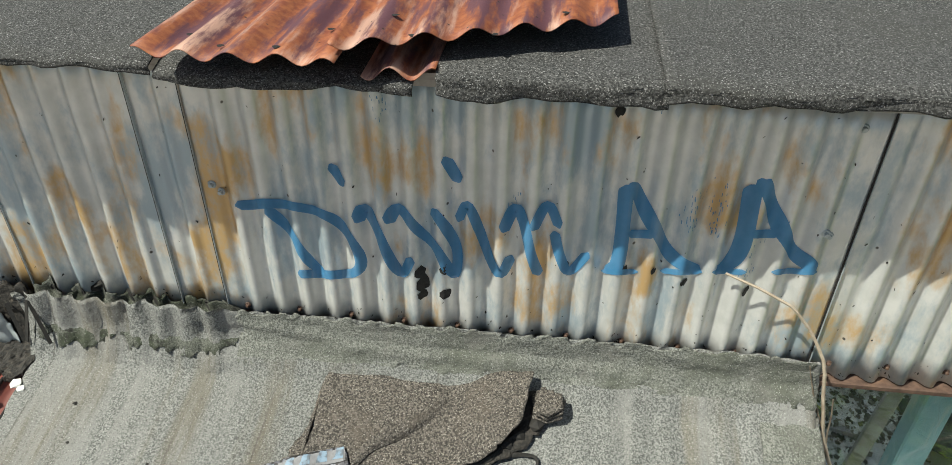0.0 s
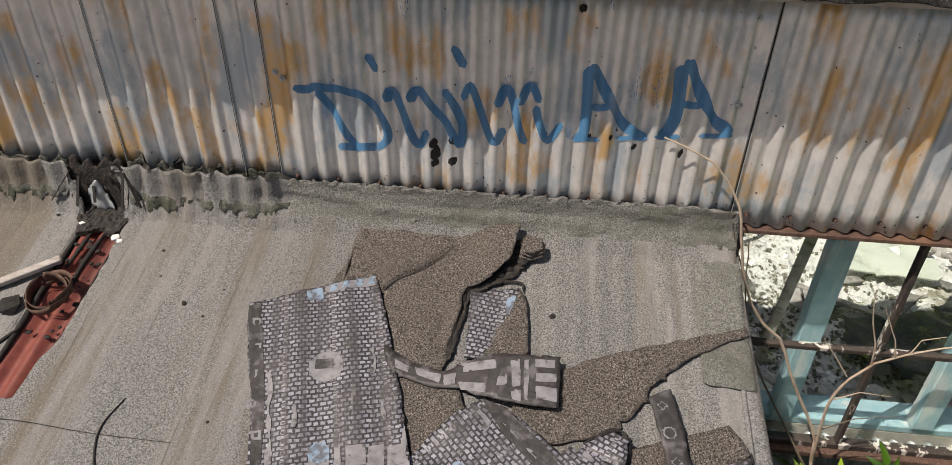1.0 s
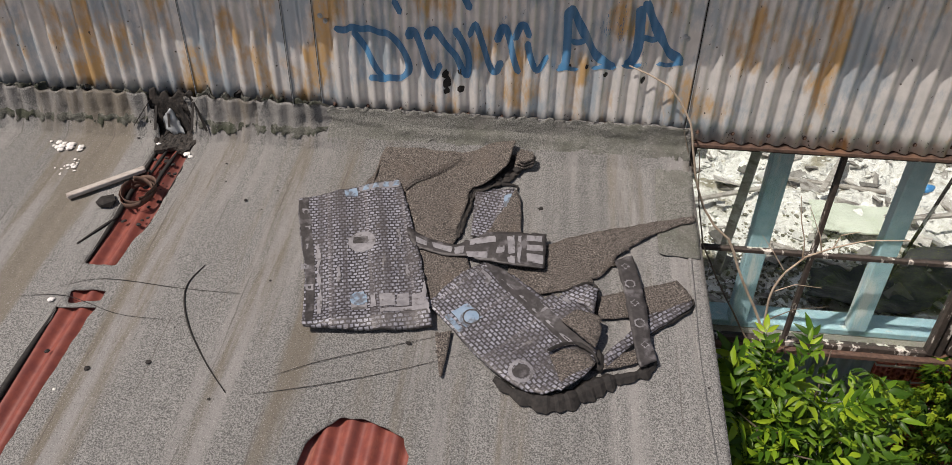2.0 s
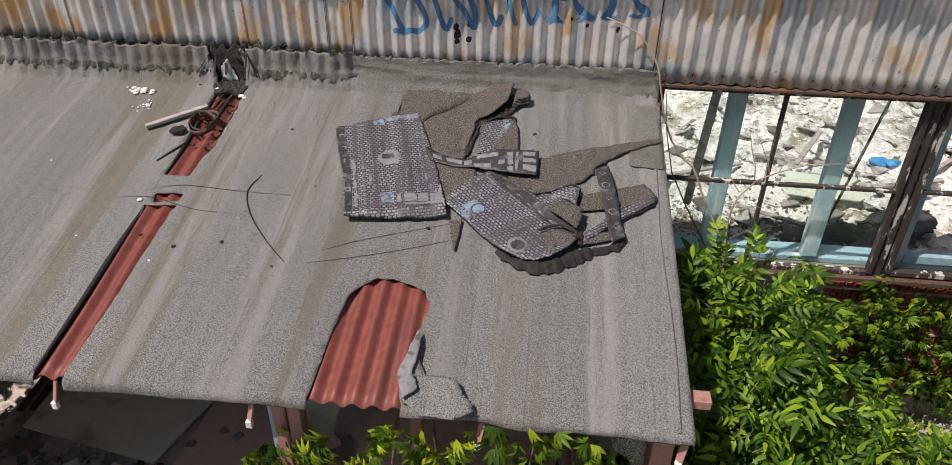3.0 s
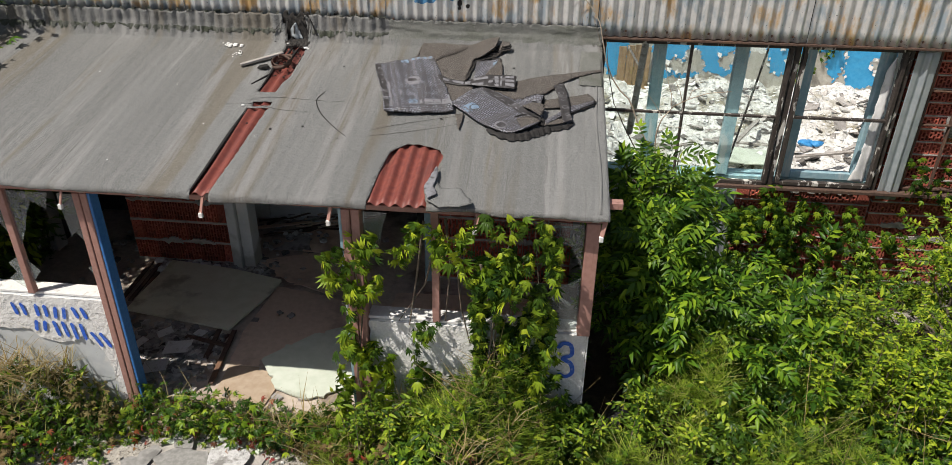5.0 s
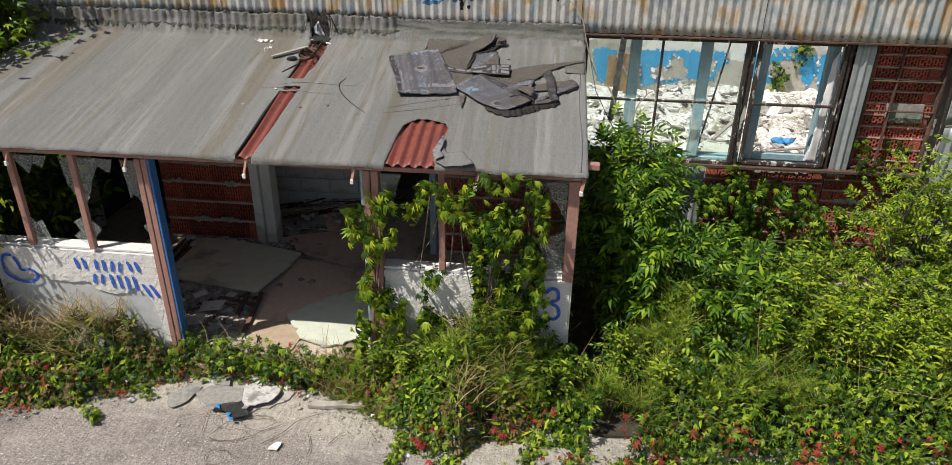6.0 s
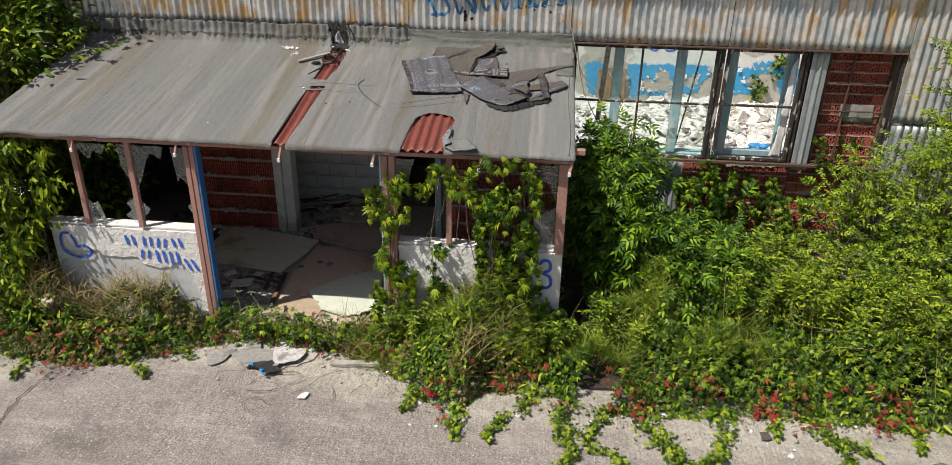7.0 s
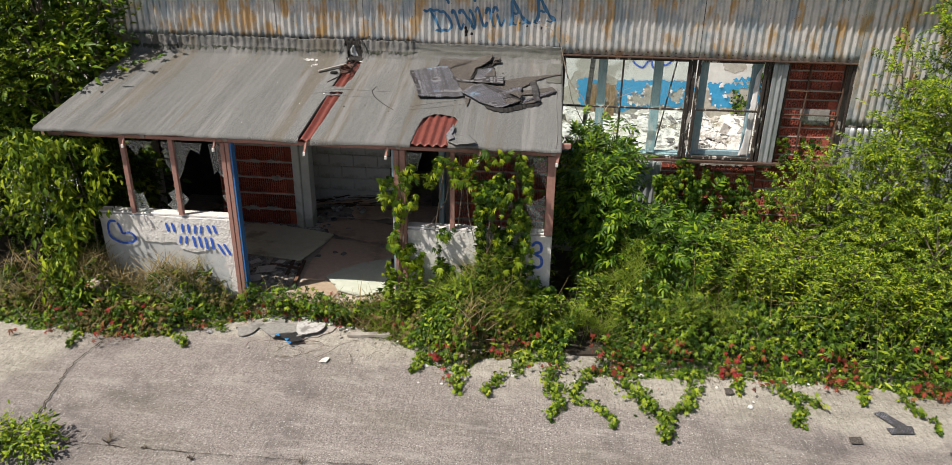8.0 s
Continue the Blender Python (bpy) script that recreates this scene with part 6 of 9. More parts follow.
def one_piece(faces):
    """The largest connected set of faces."""
    root = {}

    def find(i):
        while root.setdefault(i, i) != i:
            i = root[i]
        return i
    for q in faces:
        for i in q[1:]:
            root[find(int(i))] = find(int(q[0]))
    sets = {}
    for q in faces:
        sets[find(int(q[0]))] = sets.get(find(int(q[0])), 0) + 1
    if not sets:
        return faces
    best = max(sets, key=sets.get)
    return np.array([q for q in faces if find(int(q[0])) == best])


def mark(piece, outline, material, label="plain printed mark", up=0.0022, amp=0.003, step=0.012):
    """A thin printed or peeled shape on a sheet, its outline given in plan; it follows the sheet's relief."""
    parent, m, top = piece
    inv = m.inverted()
    loc = rough_line([tuple((inv @ Vector((x, y, roof_z(y))))[:2]) for x, y in outline], amp, 0.012, outline[0][0] * 30)
    p, f = cut_grid(min(a for a, b in loc) - step, max(a for a, b in loc) + step, min(b for a, b in loc) - step, max(b for a, b in loc) + step, step, loc)
    f = one_piece(f)
    if len(f) == 0:
        return
    used = sorted({int(i) for q in f for i in q})
    at = {i: k for k, i in enumerate(used)}
    v, q = slab([(p[i][0], p[i][1], top(p[i][0], p[i][1]) + up) for i in used], [tuple(at[int(i)] for i in q) for q in f], (0, 0, -0.0008))
    o = new("printed_mark", mesh_of("printed_mark", v, q, material))
    o.parent = parent
    o["label"] = label


def disc(x, y, r, n=20, squash=1.0):
    return [(x + r * math.cos(t), y + squash * r * math.sin(t)) for t in np.linspace(0, 2 * math.pi, n + 1)[:-1]]


def ringed(x, y, r, w, n=22):
    """A ring as one outline with a hairline slit."""
    t = np.linspace(0.05, 2 * math.pi - 0.05, n)
    return [(x + r * math.cos(k), y + r * math.sin(k)) for k in t] + [(x + (r - w) * math.cos(k), y + (r - w) * math.sin(k)) for k in t[::-1]]


def ribbon(pts, width):
    """A bent strip's outline in plan along pts."""
    c = smooth_line(pts, 0.02)
    d = np.gradient(c, axis=0)
    d /= np.linalg.norm(d, axis=1)[:, None] + 1e-9
    nrm = np.stack([-d[:, 1], d[:, 0]], 1) * width / 2
    return [tuple(q) for q in c + nrm] + [tuple(q) for q in (c - nrm)[::-1]]


def rim(pts, r, material, label, up=0.012, parent=None):
    """A torn edge of felt standing up along points in plan: a thin ragged band bent outwards."""
    c = smooth_line(pts, 0.012)
    n = len(c)
    d = np.gradient(c, axis=0)
    d /= np.linalg.norm(d, axis=1)[:, None] + 1e-9
    v = []
    for i, (x, y) in enumerate(c):
        k = r * (0.35 + 0.65 * math.sin(math.pi * (i + 0.8) / (n + 0.6))) * (1 + 0.7 * n3(x * 40, y * 40, r * 90) + 0.5 * n3(x * 13, y * 13))
        nx_, ny_ = -d[i][1], d[i][0]
        for o, h in ((-1.3, -0.5), (-0.5, 0.35), (0.2, 0.55), (0.9, 0.1), (1.2, -0.6)):
            v.append((x + nx_ * k * o, y + ny_ * k * o, roof_z(y) + up + k * h + 0.003 * n3(x * 60, y * 60, o)))
    f = [(5 * i + j, 5 * i + j + 1, 5 * i + j + 6, 5 * i + j + 5) for i in range(n - 1) for j in range(4)]
    part("torn_rim", slab(v, f, (0, 0, -0.003)), material, parent, label)


# dark felt patches stuck at the canopy's end
roof_piece("felt_patch", [(0.745, 1.60), (0.925, 1.60), (0.905, 1.26), (0.915, 1.12), (0.905, 0.985), (0.80, 0.992), (0.725, 0.999), (0.728, 1.348)], 0, lambda u, v: -0.002, FELT_FLASH, "felt patch stuck along the canopy edge", "felt patch", 0.004)
roof_piece("felt_patch", [(0.209, 0.989), (0.318, 1.043), (0.442, 1.094), (0.695, 1.177), (0.905, 1.244), (0.909, 1.211), (0.82, 1.173), (0.664, 1.079), (0.587, 1.01), (0.537, 0.96), (0.506, 0.898), (0.458, 0.831), (0.411, 0.782), (0.30, 0.747), (0.185, 0.715), (0.05, 0.76), (0.06, 0.85), (0.218, 0.86)],
           12, lambda u, v: 0.004 + 0.012 * max(0, n3(u * 5, v * 5, 3)), FELT_DARK, "torn wedge of dark felt", "felt patch", 0.006, amp=0.010)
roof_piece("felt_rag", [(-0.41, 0.98), (-0.291, 0.95), (-0.16, 0.93), (-0.10, 0.803), (-0.17, 0.70), (-0.255, 0.615), (-0.292, 0.718), (-0.345, 0.827)], 20, lambda u, v: 0.006 + 0.012 * max(0, n3(u * 9, v * 9, 5)), FELT_DARK, "crumpled dark felt between two printed sheets")


# big printed sheet, its lower edge folded under
def lift_a(u, v):
    return 0.012 + 0.020 * math.exp(-((v + 0.37) / 0.05) ** 2) + 0.010 * max(0, n3(u * 5, v * 3, 7)) + 0.004 * math.sin(u * 33)


pa = roof_piece("felt_sheet", [(-0.983, 1.148), (-0.767, 1.251), (-0.526, 1.341), (-0.476, 1.227), (-0.381, 0.972), (-0.303, 0.745), (-0.269, 0.64), (-0.224, 0.493), (-0.44, 0.456), (-0.755, 0.430), (-0.821, 0.692), (-0.94, 1.011)], 15, lift_a, PRINT,
                "folded roofing felt sheet showing pale block print on dark film", thick=0.014, step=0.016)
mark(pa, [(-0.978, 1.138), (-0.936, 1.153), (-0.829, 0.865), (-0.776, 0.696), (-0.716, 0.452), (-0.748, 0.448), (-0.816, 0.692), (-0.935, 1.011)], FILM, "dark unprinted margin")
for t in (0.1, 0.26, 0.42, 0.58, 0.74, 0.9):
    x, y = -0.955 + 0.225 * t + 0.012 * math.sin(t * 9), 1.14 - 0.68 * t
    mark(pa, ringed(x, y, 0.017, 0.006, 14), PALE, "pale printed sign", 0.0036)
mark(pa, [(-0.778, 1.232), (-0.722, 1.259), (-0.703, 1.204), (-0.762, 1.191)], SKYBLUE, "pale blue printed block")
mark(pa, [(-0.711, 1.262), (-0.528, 1.334), (-0.512, 1.295), (-0.700, 1.230)], PALE, "pale printed band")
for k in range(4):
    x, y = -0.690 + 0.046 * k, 1.262 + 0.017 * k
    mark(pa, [(x, y - 0.022), (x + 0.030, y - 0.012), (x + 0.024, y + 0.020), (x + 0.004, y + 0.014)], SKYBLUE, "pale blue printed bar", 0.0034)
mark(pa, disc(-0.617, 0.915, 0.062), PALE, "pale printed disc")
mark(pa, [(-0.655, 0.900), (-0.590, 0.912), (-0.598, 0.950), (-0.662, 0.938)], FILM, "dark printed box", 0.0034)
mark(pa, [(-0.602, 0.611), (-0.544, 0.633), (-0.508, 0.543), (-0.571, 0.527)], PALE, "pale printed square")
mark(pa, disc(-0.560, 0.598, 0.036), SKYBLUE, "pale blue printed disc", 0.0036)
for q in ([(-0.516, 0.625), (-0.497, 0.632), (-0.475, 0.560), (-0.497, 0.552)], [(-0.477, 0.629), (-0.414, 0.644), (-0.394, 0.57), (-0.459, 0.556)], [(-0.403, 0.637), (-0.354, 0.65), (-0.336, 0.576), (-0.387, 0.564)], [(-0.339, 0.643), (-0.282, 0.656), (-0.262, 0.584), (-0.324, 0.570)]):
    mark(pa, q, PALE, "pale printed bar")
mark(pa, [(-0.457, 0.543), (-0.265, 0.582), (-0.258, 0.562), (-0.447, 0.524)], PALE, "pale printed line")
for pts, w in (([(-0.816, 0.866), (-0.792, 0.809), (-0.762, 0.698), (-0.734, 0.619), (-0.702, 0.493)], 0.013), ([(-0.699, 0.789), (-0.68, 0.734), (-0.666, 0.674)], 0.010), ([(-0.472, 1.01), (-0.447, 0.95), (-0.446, 0.904)], 0.012), ([(-0.300, 0.746), (-0.284, 0.64), (-0.246, 0.541)], 0.012), ([(-0.39, 0.80), (-0.37, 0.74)], 0.008)):
    mark(pa, ribbon(pts, w), PALE, "whitish peeled scuff", 0.0036, 0.012, 0.006)


# crumpled dark felt with a turned-up lip and a raised torn edge
def lift_b(u, v):
    return 0.008 + 0.012 * max(0, n3(u * 4, v * 4, 1)) + 0.060 * max(0.0, u - 0.02) / 0.25 + 0.012 * n3(u * 7, v * 7, 8)


pb = roof_piece("felt_rag", [(-0.646, 1.640), (-0.409, 1.638), (-0.177, 1.634), (0.025, 1.615), (0.020, 1.537), (0.0, 1.45), (-0.058, 1.380), (-0.094, 1.338), (-0.160, 1.318), (-0.168, 1.259), (-0.178, 1.155), (-0.198, 1.071), (-0.196, 0.992), (-0.206, 0.94), (-0.255, 0.930), (-0.32, 0.945), (-0.389, 0.978), (-0.419, 1.096), (-0.489, 1.270), (-0.645, 1.285)],
                4, lift_b, FELT_DARK, "crumpled dark brown torn felt with a turned-up lip", step=0.014, amp=0.009)
roof_piece("felt_scrap", [(-0.72, 1.285), (-0.652, 1.43), (-0.640, 1.30), (-0.63, 1.26)], 0, lambda u, v: -0.004, FELT_DARK, "thin worn edge of old felt", amp=0.01, thick=0.003)
lip = [(-0.485, 1.275), (-0.438, 1.335), (-0.366, 1.378), (-0.285, 1.445), (-0.238, 1.53)]
c_ = smooth_line(lip, 0.015)
part("turned_lip", slab([(x + dx * k, y + dy * k, roof_z(y) + 0.022 + k * 0.034 * math.sin(math.pi * (0.12 + 0.85 * i / len(c_)))) for i, (x, y) in enumerate(c_) for k, dx, dy in ((0, 0, 0), (0.5, -0.012, 0.010), (1, -0.010, 0.026))],
                        [q for i in range(len(c_) - 1) for q in ((3 * i, 3 * i + 1, 3 * i + 4, 3 * i + 3), (3 * i + 1, 3 * i + 2, 3 * i + 5, 3 * i + 4))], (0.003, -0.003, 0.002)), FELT_DARK, pb[0], "turned-up felt lip")
rim([(-0.648, 1.640), (-0.650, 1.51), (-0.658, 1.392), (-0.655, 1.295)], 0.006, FELT_DARK, "lifted dark edge of old felt", 0.014, parent=pb[0])
# black bitumen edges that also paint the shade under the lifted felt
rim([(0.028, 1.600), (0.014, 1.478), (-0.045, 1.400), (-0.094, 1.344), (-0.160, 1.316), (-0.170, 1.224), (-0.188, 1.121), (-0.190, 0.995)], 0.010, BITUMEN_AND_SHADE, "black edge along torn felt", 0.020, parent=pb[0])
rim([(-0.165, 1.330), (-0.10, 1.352), (0.0, 1.375), (0.055, 1.370), (0.062, 1.33)], 0.006, BITUMEN_AND_SHADE, "black edge along torn felt", 0.014, parent=pb[0])
pe = roof_piece("felt_scrap", [(-0.143, 1.303), (0.047, 1.34), (0.064, 1.281), (0.060, 1.141), (-0.02, 1.018), (-0.131, 1.010)], -8, lambda u, v: 0.002 + 0.012 * max(0, n3(u * 9, v * 9)), PRINT, "scrap of printed felt under a torn rag")
mark(pe, [(0.0, 1.29), (0.035, 1.30), (0.03, 1.225), (0.005, 1.21)], SKYBLUE, "pale blue printed block")
roof_piece("felt_scrap", [(0.052, 1.335), (0.075, 1.282), (0.095, 1.16), (0.098, 1.052), (0.046, 1.010), (-0.066, 1.000), (-0.022, 1.136), (0.028, 1.243)], 4, lambda u, v: 0.014 + 0.014 * max(0, n3(u * 12, v * 12, 2)), FELT_DARK, "torn strip of dark granulated felt", step=0.014)
# black patch that paints the shade in the torn gap
roof_piece("gap_shade", [(0.040, 1.600), (0.075, 1.56), (0.070, 1.47), (0.020, 1.400), (-0.060, 1.345), (-0.135, 1.300), (-0.150, 1.20), (-0.165, 1.10), (-0.180, 1.00), (-0.215, 0.97), (-0.200, 1.12), (-0.180, 1.31), (-0.06, 1.42), (0.0, 1.52)], 0, lambda u, v: 0.002 + 0.014 * abs(n3(u * 24, v * 24, 2)), CHAR_AND_GAP, "black patch painting the shade in a torn gap", "bitumen", 0.006, 0.010, 0.010)
# stiff folded end, several layers thick
for k in range(3):
    roof_piece("felt_curl", [(0.030 + 0.012 * k, 1.572), (0.088, 1.580 - 0.006 * k), (0.136 - 0.006 * k, 1.556), (0.130, 1.492 + 0.008 * k), (0.080, 1.478), (0.034 + 0.010 * k, 1.490)], 6 * k, (lambda q: lambda u, v: 0.020 + 0.017 * q + 0.10 * max(0.0, u) + 0.008 * n3(u * 20, v * 20, q))(k), FELT_DARK, "stiff folded offcut of dark felt", "felt scrap", 0.011, 0.012, 0.006, group="folded offcuts")
for x, y, s in ((0.03, 1.56, 0.028), (0.05, 1.47, 0.030), (0.0, 1.43, 0.024), (-0.04, 1.395, 0.02), (0.06, 1.51, 0.022)):
    b = stone(s, x * 9, 0.6)
    b.transform(Matrix.Translation((x, y, roof_z(y) + 0.022)))
    tagged(part("bitumen_lump", b, BITUMEN_AND_SHADE), "black brittle bitumen lump", "bitumen lump", "bitumen lumps")


# second printed sheet, crumpled at its lower end
def lift_c(u, v):
    return 0.014 + 0.022 * max(0, n3(u * 4 + 2, v * 4)) + 0.030 * math.exp(-((u - 0.36) / 0.08) ** 2) + 0.012 * abs(n3(u * 7, v * 7, 4))


pc = roof_piece("felt_sheet", [(-0.271, 0.600), (-0.199, 0.705), (-0.126, 0.785), (-0.049, 0.845), (0.043, 0.822), (0.162, 0.732), (0.222, 0.685), (0.301, 0.705), (0.404, 0.745), (0.436, 0.70), (0.432, 0.61), (0.462, 0.577), (0.452, 0.492), (0.440, 0.420), (0.430, 0.360), (0.395, 0.310), (0.325, 0.250), (0.240, 0.225), (0.150, 0.240), (0.05, 0.300), (-0.03, 0.370), (-0.115, 0.455), (-0.20, 0.545)], -43, lift_c, PRINT,
                "crumpled roofing felt sheet with pale block print and a blue mark", thick=0.010, step=0.016)
mark(pc, [(-0.049, 0.842), (0.043, 0.818), (0.163, 0.706), (0.293, 0.571), (0.430, 0.448), (0.400, 0.384), (0.262, 0.507), (0.141, 0.625), (0.021, 0.745)], FILM, "dark printed band", amp=0.004)
for t in np.linspace(0.06, 0.94, 7):
    x, y = 0.005 + 0.40 * t, 0.790 - 0.375 * t + 0.008 * math.sin(t * 7)
    mark(pc, [(x + r * math.cos(k) - 0.7 * r * math.sin(k), y + r * math.sin(k) * 0.7 - 0.5 * r * math.cos(k)) for r, ks in ((0.026, np.linspace(0.1, 6.1, 9)), (0.017, np.linspace(6.1, 0.1, 9))) for k in ks], PALE, "pale printed sign", 0.0036, 0.002, 0.006)
mark(pc, [(-0.159, 0.569), (-0.1, 0.621), (-0.029, 0.557), (-0.088, 0.497)], SKYBLUE, "pale blue printed square")
mark(pc, ringed(-0.072, 0.552, 0.038, 0.006), FILM, "dark printed ring", 0.0036, 0.001, 0.005)
mark(pc, [(-0.185, 0.545), (-0.170, 0.560), (-0.100, 0.490), (-0.115, 0.472)], SKYBLUE, "pale blue printed stripe")
mark(pc, ringed(0.149, 0.312, 0.050, 0.014), PALE, "pale printed ring", 0.0022, 0.002, 0.008)
mark(pc, disc(0.149, 0.312, 0.032), FILM, "dark printed disc", 0.0022)
for pts in ([(-0.06, 0.79), (-0.02, 0.76), (-0.03, 0.73)], [(0.20, 0.60), (0.24, 0.63)], [(0.30, 0.69), (0.33, 0.66)]):
    mark(pc, ribbon(pts, 0.018), PALE, "whitish peeled scuff", 0.0036, 0.012, 0.006)
roof_piece("felt_scrap", [(0.293, 0.559), (0.359, 0.618), (0.462, 0.584), (0.452, 0.492), (0.434, 0.439), (0.381, 0.473)], -30, lambda u, v: 0.048 + 0.018 * max(0, 1 - (u * u + v * v) / 0.008), FELT_DARK, "folded-over granulated corner of felt", amp=0.005, step=0.014)
roof_piece("felt_scrap", [(0.255, 0.389), (0.307, 0.421), (0.366, 0.427), (0.417, 0.397), (0.433, 0.365), (0.402, 0.321), (0.31, 0.262)], -10, lambda u, v: 0.044 + 0.006 * n3(u * 9, v * 9), FELT_DARK, "granulated back of felt showing in a torn fold", amp=0.005, step=0.014)
rim([(0.245, 0.395), (0.307, 0.432), (0.366, 0.440), (0.425, 0.402), (0.445, 0.36)], 0.008, BITUMEN_AND_SHADE, "black edge along torn felt", 0.062, parent=pc[0])
rim([(0.300, 0.712), (0.404, 0.770), (0.446, 0.737), (0.438, 0.62)], 0.007, BITUMEN_AND_SHADE, "black edge along torn felt", 0.040, parent=pc[0])
roof_piece("felt_scrap", [(0.296, 0.714), (0.404, 0.768), (0.442, 0.735), (0.432, 0.615), (0.351, 0.673)], -30, lambda u, v: 0.036 + 0.02 * n3(u * 9, v * 9), PRINT, "upturned corner of printed felt")
# black roll along the foot of the crumpled sheet
rim([(0.05, 0.285), (0.13, 0.232), (0.24, 0.205), (0.33, 0.228), (0.42, 0.285), (0.50, 0.325), (0.58, 0.350), (0.645, 0.385), (0.672, 0.43)], 0.030, BITUMEN_AND_SHADE, "dark rolled-up edge of old felt", 0.020, parent=pc[0])
rim([(0.445, 0.44), (0.455, 0.40), (0.44, 0.35)], 0.022, BITUMEN_AND_SHADE, "dark rolled-up edge of old felt", 0.03, parent=pc[0])
roof_piece("felt_scrap", [(0.46, 0.36), (0.54, 0.385), (0.62, 0.42), (0.645, 0.45), (0.605, 0.475), (0.54, 0.450), (0.48, 0.42)], 20, lambda u, v: 0.012, FELT_DARK, "granulated felt inside a rolled edge", step=0.014)
roof_piece("felt_scrap", [(0.438, 0.718), (0.787, 0.84), (0.827, 0.785), (0.847, 0.742), (0.772, 0.691), (0.647, 0.642), (0.454, 0.605)], 20, lambda u, v: 0.006 + 0.020 * max(0, u - 0.10) / 0.1, FELT_DARK, "long torn tail of dark felt")
roof_piece("felt_scrap", [(0.64, 0.632), (0.85, 0.734), (0.838, 0.698), (0.663, 0.556), (0.551, 0.457), (0.485, 0.380), (0.455, 0.412), (0.587, 0.558)], 36, lambda u, v: 0.016 + 0.03 * max(0, u - 0.1), PRINT, "strip of printed felt curling up")
rim([(0.85, 0.745), (0.842, 0.70), (0.75, 0.622), (0.66, 0.55)], 0.006, BITUMEN_AND_SHADE, "black edge along torn felt", 0.020, parent=pc[0])
pd = roof_piece("felt_strap", [(0.523, 0.905), (0.599, 0.945), (0.624, 0.812), (0.646, 0.632), (0.656, 0.489), (0.672, 0.411), (0.605, 0.370), (0.585, 0.471), (0.571, 0.6), (0.550, 0.765)], 9, lambda u, v: 0.045 - 0.10 * (v + 0.05) ** 2, FILM, "black felt strap with pale printed signs", step=0.014)
for i in range(5):
    x, y = 0.565 + 0.016 * i, 0.875 - 0.10 * i
    mark(pd, ringed(x, y, 0.022, 0.005, 12) if i % 2 else ringed(x, y, 0.018, 0.005, 5), PALE, "pale printed sign", 0.0022, 0.001, 0.005)
# pale lettered strip
pe2 = roof_piece("felt_strip", [(-0.430, 1.025), (-0.322, 0.966), (-0.193, 0.938), (-0.129, 0.972), (-0.054, 1.017), (0.071, 1.023), (0.207, 1.030), (0.216, 1.002), (0.216, 0.832), (0.109, 0.829), (-0.062, 0.850), (-0.113, 0.872), (-0.236, 0.876), (-0.339, 0.904), (-0.401, 0.94)], -4, lambda u, v: 0.030 + 0.012 * math.sin(u * 9), FILM, "felt strip with pale printed blocks", step=0.014)
for q in ([(-0.137, 0.972), (-0.014, 0.994), (-0.009, 0.958), (-0.125, 0.937)], [(-0.14, 0.899), (-0.042, 0.898), (-0.038, 0.860), (-0.125, 0.868)], [(-0.001, 0.926), (0.033, 0.938), (0.031, 0.899), (-0.002, 0.89)], [(0.038, 0.993), (0.072, 1.003), (0.08, 0.898), (0.051, 0.889)], [(0.087, 1.001), (0.104, 1.004), (0.109, 0.844), (0.094, 0.848)],
          [(0.126, 1.008), (0.195, 1.012), (0.197, 0.979), (0.128, 0.975)], [(0.13, 0.954), (0.203, 0.958), (0.202, 0.923), (0.132, 0.921)], [(0.133, 0.901), (0.208, 0.903), (0.207, 0.853), (0.136, 0.852)], [(-0.379, 0.968), (-0.32, 0.946), (-0.321, 0.920), (-0.373, 0.935)], [(-0.300, 0.945), (-0.204, 0.925), (-0.205, 0.893), (-0.290, 0.915)], [(0.048, 0.872), (0.081, 0.881), (0.085, 0.838), (0.056, 0.842)],
          [(-0.195, 0.925), (-0.150, 0.935), (-0.150, 0.888), (-0.190, 0.885)]):
    mark(pe2, q, PALE, "pale printed block", amp=0.004)
roof_piece("felt_scrap", [(-0.213, 0.47), (-0.146, 0.49), (-0.158, 0.238)], 0, lambda u, v: 0.004, FELT_DARK, "dark pointed felt scrap", amp=0.003, step=0.012)


def tear(pts, r, label="dark curling tear in the felt", z=0.004):
    c = smooth_line(pts, 0.02)
    n = len(c)
    tagged(part("dark_line", tube([(x, y, roof_z(y) + z) for x, y in c], [r * (0.25 + 0.75 * math.sin(math.pi * min(1, (i + 1) / (0.45 * n)) / 2) * (1 - i / n) ** 0.6) for i in range(n)], 5), BITUMEN_AND_SHADE, None, "", True), label, "tear", "felt tears")


tear([(-1.300, 0.735), (-1.334, 0.632), (-1.315, 0.538), (-1.242, 0.408), (-1.107, 0.248), (-0.98, 0.126)], 0.0055)
tear([(-1.895, 0.556), (-1.709, 0.615), (-1.357, 0.598), (-1.077, 0.594)], 0.0018, "thin dark crack along a felt lap")
tear([(-2.036, 0.490), (-1.838, 0.508), (-1.571, 0.440), (-1.36, 0.432)], 0.0018, "thin dark crack along a felt lap")
tear([(-0.82, 0.220), (-0.62, 0.314), (-0.21, 0.462)], 0.0018, "thin dark crack along a felt lap")
tear([(-0.895, 0.126), (-0.60, 0.205), (-0.31, 0.302), (-0.08, 0.397)], 0.0018, "thin dark crack along a felt lap")
